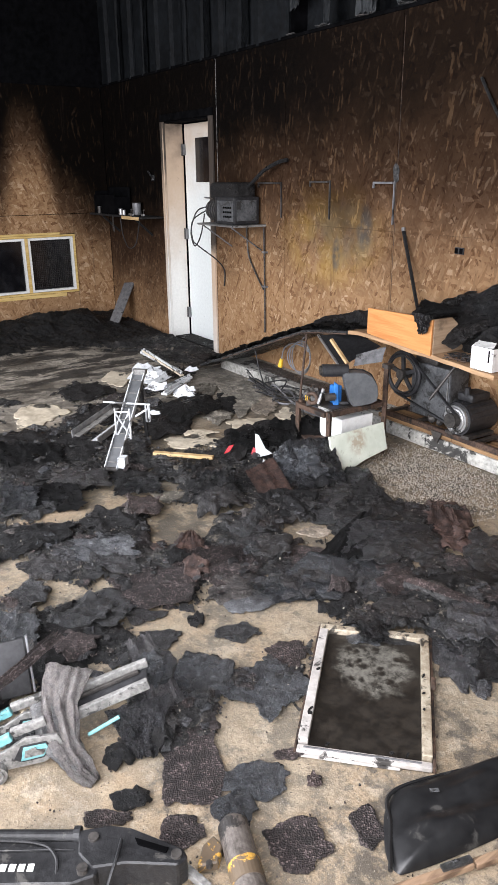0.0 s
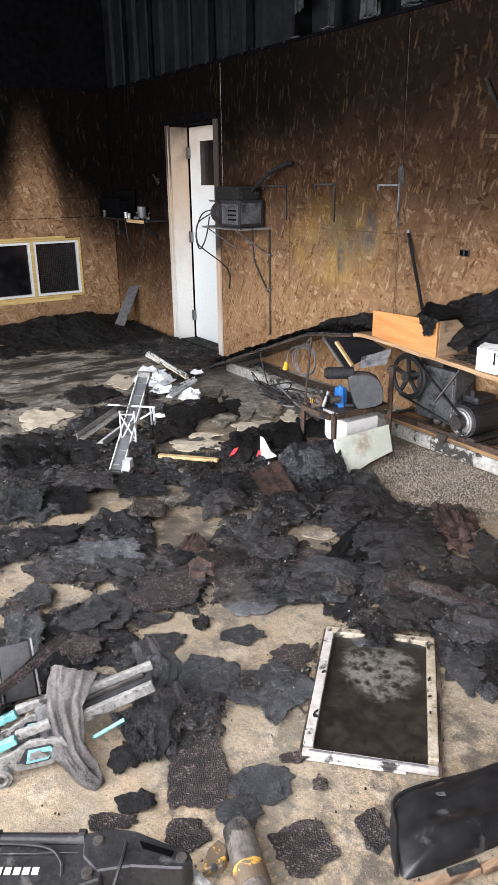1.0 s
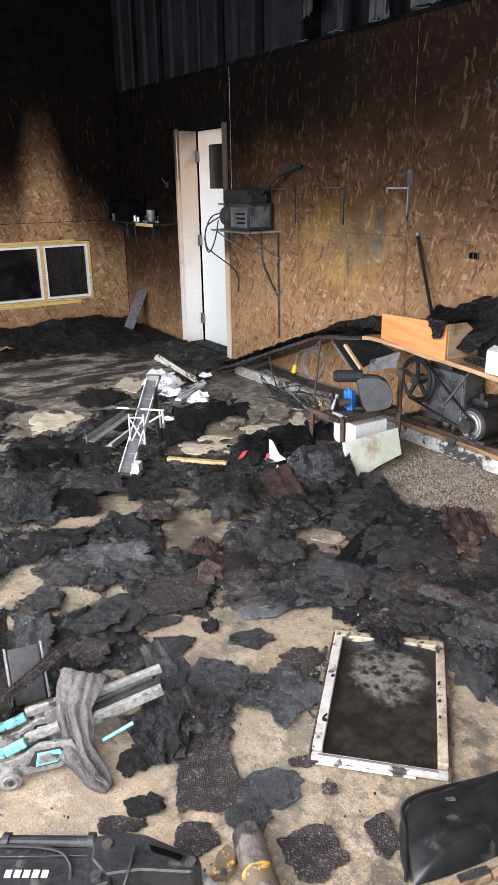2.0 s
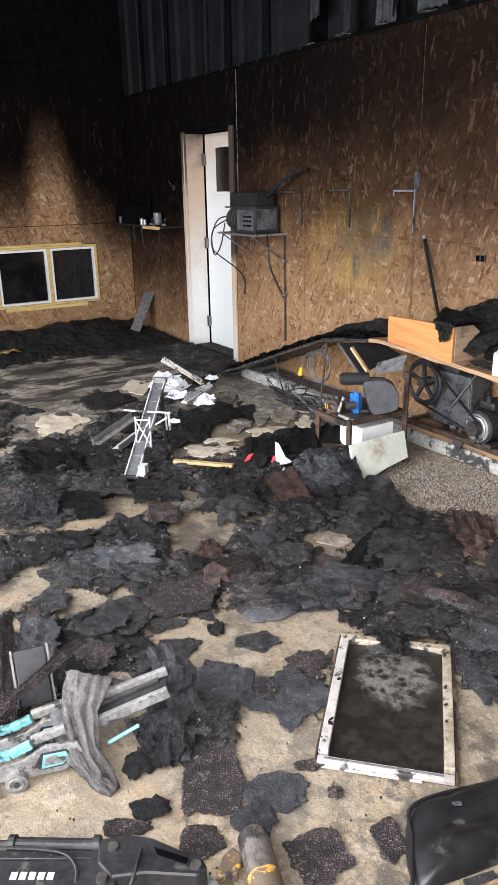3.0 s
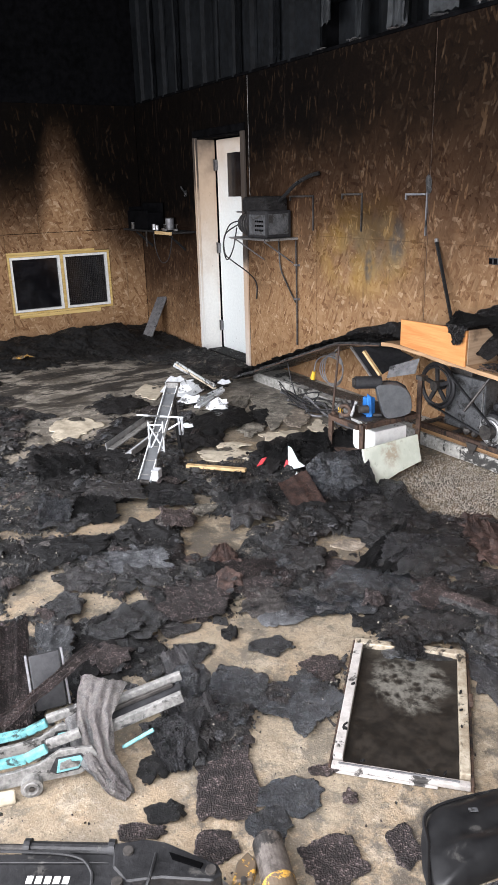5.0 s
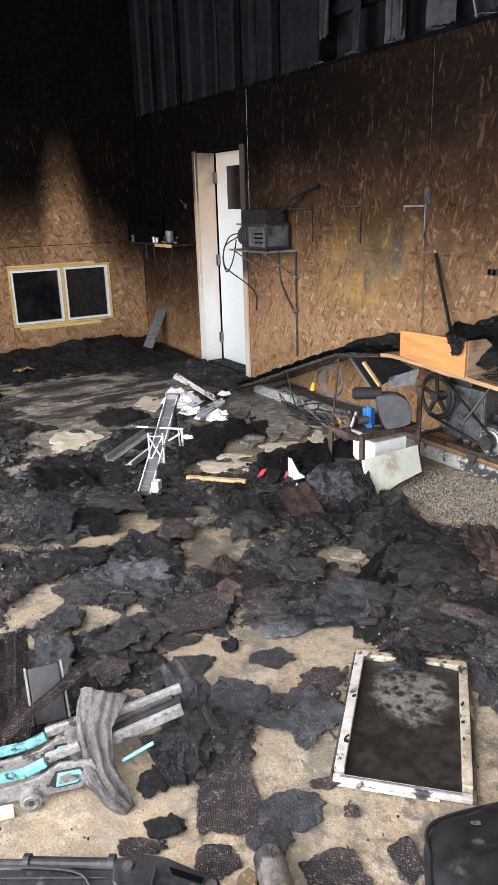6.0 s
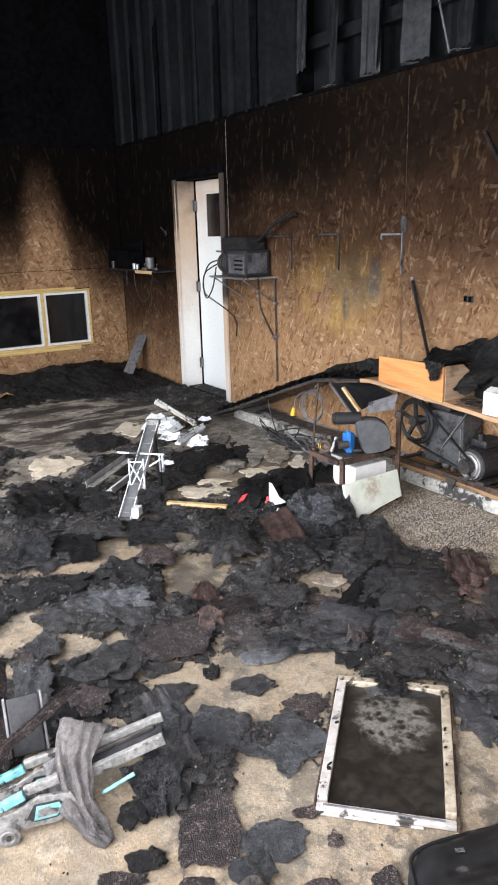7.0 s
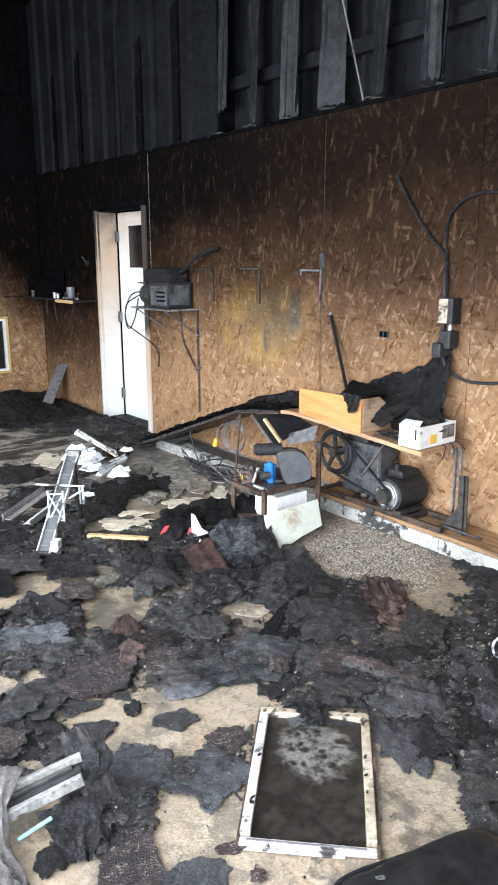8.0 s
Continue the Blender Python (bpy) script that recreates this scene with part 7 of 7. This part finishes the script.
scrap(6.32, -1.79, 0.136, 0.168, 57, CHAR_BLUE, 0.008, 0.010)
scrap(6.30, -2.17, 0.105, 0.105, 57, SLATE, 0.01, 0.01)
sheet((5.117, -1.081, 0.03), (5.214, -0.802, 0.03), (5.096, -0.735, 0.2), (4.974, -0.992, 0.2), CHAR_DEEP, 0.016, 600)
sheet((5.643, -2.628, 0.01), (5.789, -2.411, 0.01), (5.682, -2.367, 0.09), (5.528, -2.605, 0.07), SLATE, 0.012, 601)
sheet((5.809, -2.245, 0.03), (5.881, -2.109, 0.03), (5.827, -2.139, 0.12), (5.817, -2.174, 0.12), RUST_CLOTH, 0.008, 602)
sheet((6.019, -2.315, 0.012), (6.112, -2.058, 0.012), (5.984, -1.976, 0.05), (5.828, -2.254, 0.05), CHAR_BROWN, 0.006, 603)
sheet((5.913, -1.401, 0.02), (6.092, -1.078, 0.02), (5.99, -1.101, 0.08), (5.857, -1.177, 0.16), CHAR, 0.012, 604)
sheet((6.247, -1.625, 0.02), (6.392, -1.344, 0.02), (6.315, -1.118, 0.06), (6.125, -1.459, 0.1), CHAR_BLUE, 0.012, 605)
sheet((6.296, -1.161, 0.02), (6.443, -1.045, 0.02), (6.28, -0.969, 0.08), (6.163, -0.982, 0.09), RUST_CLOTH, 0.012, 606)
sheet((4.963, -2.771, 0.02), (5.029, -2.614, 0.02), (4.886, -2.537, 0.09), (4.776, -2.687, 0.1), CHAR_BLUE, 0.012, 607)
sheet((5.415, -1.936, 0.02), (5.529, -1.693, 0.02), (5.336, -1.633, 0.13), (5.275, -1.807, 0.13), CHAR, 0.016, 608)
sheet((6.104, -3.084, 0.02), (6.193, -2.976, 0.03), (6.115, -2.929, 0.12), (6.03, -3.05, 0.13), SLATE, 0.014, 609)
sheet((6.792, -1.987, 0.042), (6.867, -1.92, 0.045), (6.774, -1.856, 0.05), (6.697, -1.945, 0.05), CHAR, 0.008, 610)
sheet((6.185, -1.718, 0.02), (6.316, -1.569, 0.02), (6.106, -1.321, 0.12), (6.1, -1.42, 0.1), CHAR_DEEP, 0.008, 611)
sheet((6.381, -2.097, 0.01), (6.501, -1.849, 0.012), (6.396, -1.824, 0.03), (6.233, -2.108, 0.03), CHAR_BLUE, 0.006, 612)
sheet((6.693, -1.509, 0.02), (6.846, -1.319, 0.02), (6.747, -1.197, 0.05), (6.57, -1.514, 0.04), CHAR, 0.01, 613)
sheet((5.013, -2.615, 0.02), (5.126, -2.388, 0.02), (4.966, -2.352, 0.08), (4.795, -2.494, 0.07), CHAR_DEEP, 0.012, 614)
sheet((5.075, -2.211, 0.02), (5.193, -1.972, 0.02), (5.088, -1.951, 0.06), (4.936, -2.133, 0.05), CHAR, 0.012, 615)
sheet((4.855, -1.379, 0.03), (5.108, -1.26, 0.03), (4.857, -1.089, 0.12), (4.773, -1.307, 0.12), CHAR_DEEP, 0.014, 616)
sheet((4.953, -1.155, 0.05), (5.234, -0.872, 0.04), (4.992, -0.703, 0.14), (4.813, -1.016, 0.15), CHAR_DEEP, 0.014, 617)
sheet((4.355, -2.603, 0.03), (4.576, -2.312, 0.02), (4.299, -2.208, 0.07), (4.06, -2.516, 0.08), CHAR_DEEP, 0.014, 618)

def shards_mesh(name, spots, size, material, label, category, flat=0.5, seed=1):
    """Many small broken bits in one mesh."""
    g = np.random.default_rng(seed)
    verts, faces = [], []
    for x, y, z in spots:
        s = size[0] * (size[1] / size[0]) ** (g.random() ** 1.6)
        k = len(verts)
        a0 = g.random() * 6.28
        m = int(g.integers(4, 7))
        for lv, sc in ((0.0, 1.0), (s * flat * (0.5 + g.random()), 0.55 + 0.4 * g.random())):
            ox, oy = (g.random(2) - 0.5) * s * 0.3
            for i in range(m):
                a = a0 + 6.283 * i / m + g.random() * 0.5
                r = s * sc * (0.6 + 0.5 * g.random()) * 0.5
                verts.append((x + ox + r * np.cos(a), y + oy + r * np.sin(a), z + lv + (g.random() - 0.5) * s * 0.15 * (lv > 0)))
        faces.append([k + m + i for i in range(m)])
        for i in range(m):
            faces.append([k + i, k + (i + 1) % m, k + m + (i + 1) % m, k + m + i])
    me = bpy.data.meshes.new(name)
    me.from_pydata(verts, [], faces)
    me.materials.append(material)
    tagged(new(name, me), label, category, kind="stuff")


def spots_on_floor(n, seed, lo, hi, test):
    g = np.random.default_rng(seed)
    out = []
    while len(out) < n:
        x, y = g.uniform(lo[0], hi[0]), g.uniform(lo[1], hi[1])
        i, j = int((x - 0.05) / 0.0125), int((y + 4.4) / 0.0125)
        h = AH_[min(max(i, 0), AH_.shape[0] - 1), min(max(j, 0), AH_.shape[1] - 1)]
        if test(h, x, y, g):
            out.append((x, y, 0.001 + (0.02 * min(max(h, 0), 0.5) if h > 0 else 0)))
    return out


shards_mesh("char_crumbs", spots_on_floor(7000, 3, (2.5, -4.0), (8.0, -0.3), lambda h, x, y, g: h < 0.16 and (h > -0.06 or g.random() < 0.02)), (0.002, 0.022), CHAR, "small black char crumbs scattered over the floor", "crumbs", 0.5, 4)
shards_mesh("brown_grit", spots_on_floor(2600, 8, (5.6, -3.6), (8.0, -1.2), lambda h, x, y, g: h < 0.05 and (h > -0.10 or g.random() < 0.12)), (0.002, 0.008), CHAR_BROWN, "dark brown grit scattered on the concrete", "grit", 0.6, 9)
shards_mesh("plaster_flecks", spots_on_floor(1500, 12, (3.0, -3.6), (7.9, -0.5), lambda h, x, y, g: h > -0.05), (0.003, 0.014), CREAM, "pale plaster flecks scattered over the ash", "flecks", 0.4, 13)


def in_gravel(h, x, y, g):
    u, v = ((x - 5.80) * 0.541 + (y + 0.62) * 0.841) / 0.40, (-(x - 5.80) * 0.841 + (y + 0.62) * 0.541) / 0.55
    return u * u + v * v < g.random() * 1.3 and y < -0.29


shards_mesh("gravel", [(x, y, 0.001) for x, y, z in spots_on_floor(8000, 21, (5.1, -1.1), (6.8, -0.28), in_gravel)], (0.003, 0.011), GRAVEL, "grey-tan gravel spilled along the kerb", "gravel", 0.7, 22)

# small burnt flakes lying all over the crust
def flakes_on_crust(n, seed, lo, hi):
    g = np.random.default_rng(seed)
    out = []
    while len(out) < n:
        x, y = g.uniform(lo[0], hi[0]), g.uniform(lo[1], hi[1])
        i, j = int((x - 0.05) / 0.0125), int((y + 4.4) / 0.0125)
        if AH_[i, j] > -0.03 * g.random():
            out.append((x, y, 0.004 + float(AZ_[i, j]) + 0.012 * g.random() * (AH_[i, j] > 0.03)))
    return out


for nm, mat, amount, big_, lab in (("burnt_felt_flakes", CHAR, 1500, 0.065, "small black burnt felt flakes over the ash"), ("burnt_plastic_flakes", CHAR_BLUE, 900, 0.060, "small blue-black burnt plastic flakes over the ash"),
                                   ("granular_flakes", CHAR_BROWN, 700, 0.055, "small brown granular flakes over the ash"), ("ash_grey_flakes", ASH_GREY, 420, 0.045, "small ash-grey flakes over the crust")):
    shards_mesh(nm, flakes_on_crust(amount, amount, (2.6, -3.6), (7.5, -0.45)), (0.012, big_), mat, lab, "flakes", 0.16, amount + 1)

shards_mesh("wet_char_grit", flakes_on_crust(5200, 91, (4.2, -3.5), (7.45, -0.6)), (0.004, 0.014), SHELL_BLACK, "shiny wet char grit over the crust", "grit", 0.7, 92)
shards_mesh("pale_ash_grit", flakes_on_crust(2400, 93, (3.0, -3.5), (7.45, -0.6)), (0.003, 0.011), TAN_ASH, "pale ash grit over the crust", "grit", 0.6, 94)

# loose torn scraps between the larger ones
loose = np.random.default_rng(77)
made = 0
while made < 190:
    lx, ly = loose.uniform(2.6, 7.3), loose.uniform(-3.5, -0.5)
    i, j = int((lx - 0.05) / 0.0125), int((ly + 4.4) / 0.0125)
    if AH_[i, j] < 0.02:
        continue
    made += 1
    sz = loose.uniform(0.025, 0.085)
    scrap(lx, ly, sz, sz * loose.uniform(0.4, 0.9), loose.uniform(0, 180), (CHAR, CHAR_DEEP, CHAR_BROWN, CHAR, CHAR_BLUE, ASH_GREY)[made % 6 if made % 18 else 5], loose.uniform(0.015, 0.035), loose.uniform(0.01, 0.05))
# broad sheets lying beyond the fallen window
sheet((7.15, -1.80, 0.012), (7.34, -1.60, 0.016), (7.00, -1.08, 0.05), (6.93, -1.50, 0.04), CHAR, 0.012, 640)
scrap(7.40, -1.78, 0.10, 0.07, 30, CHAR, 0.012, 0.02)
scrap(6.93, -1.62, 0.11, 0.06, 60, ASH_GREY, 0.015, 0.03)
cup = thing("white_plastic_tub", (7.0, -1.02, 0), "white plastic tub lying on its side in the debris", "tub")
part("tub_body", rod((6.985, -1.035, 0.075), (7.055, -0.915, 0.075), 0.055, 28, r2=0.046), WHITE_PLASTIC, cup, smooth=False)
part("tub_rim", ring((6.985, -1.035, 0.075), (0.5, -0.86, 0), 0.056, 0.005, 32, 8), WHITE_PLASTIC, cup)
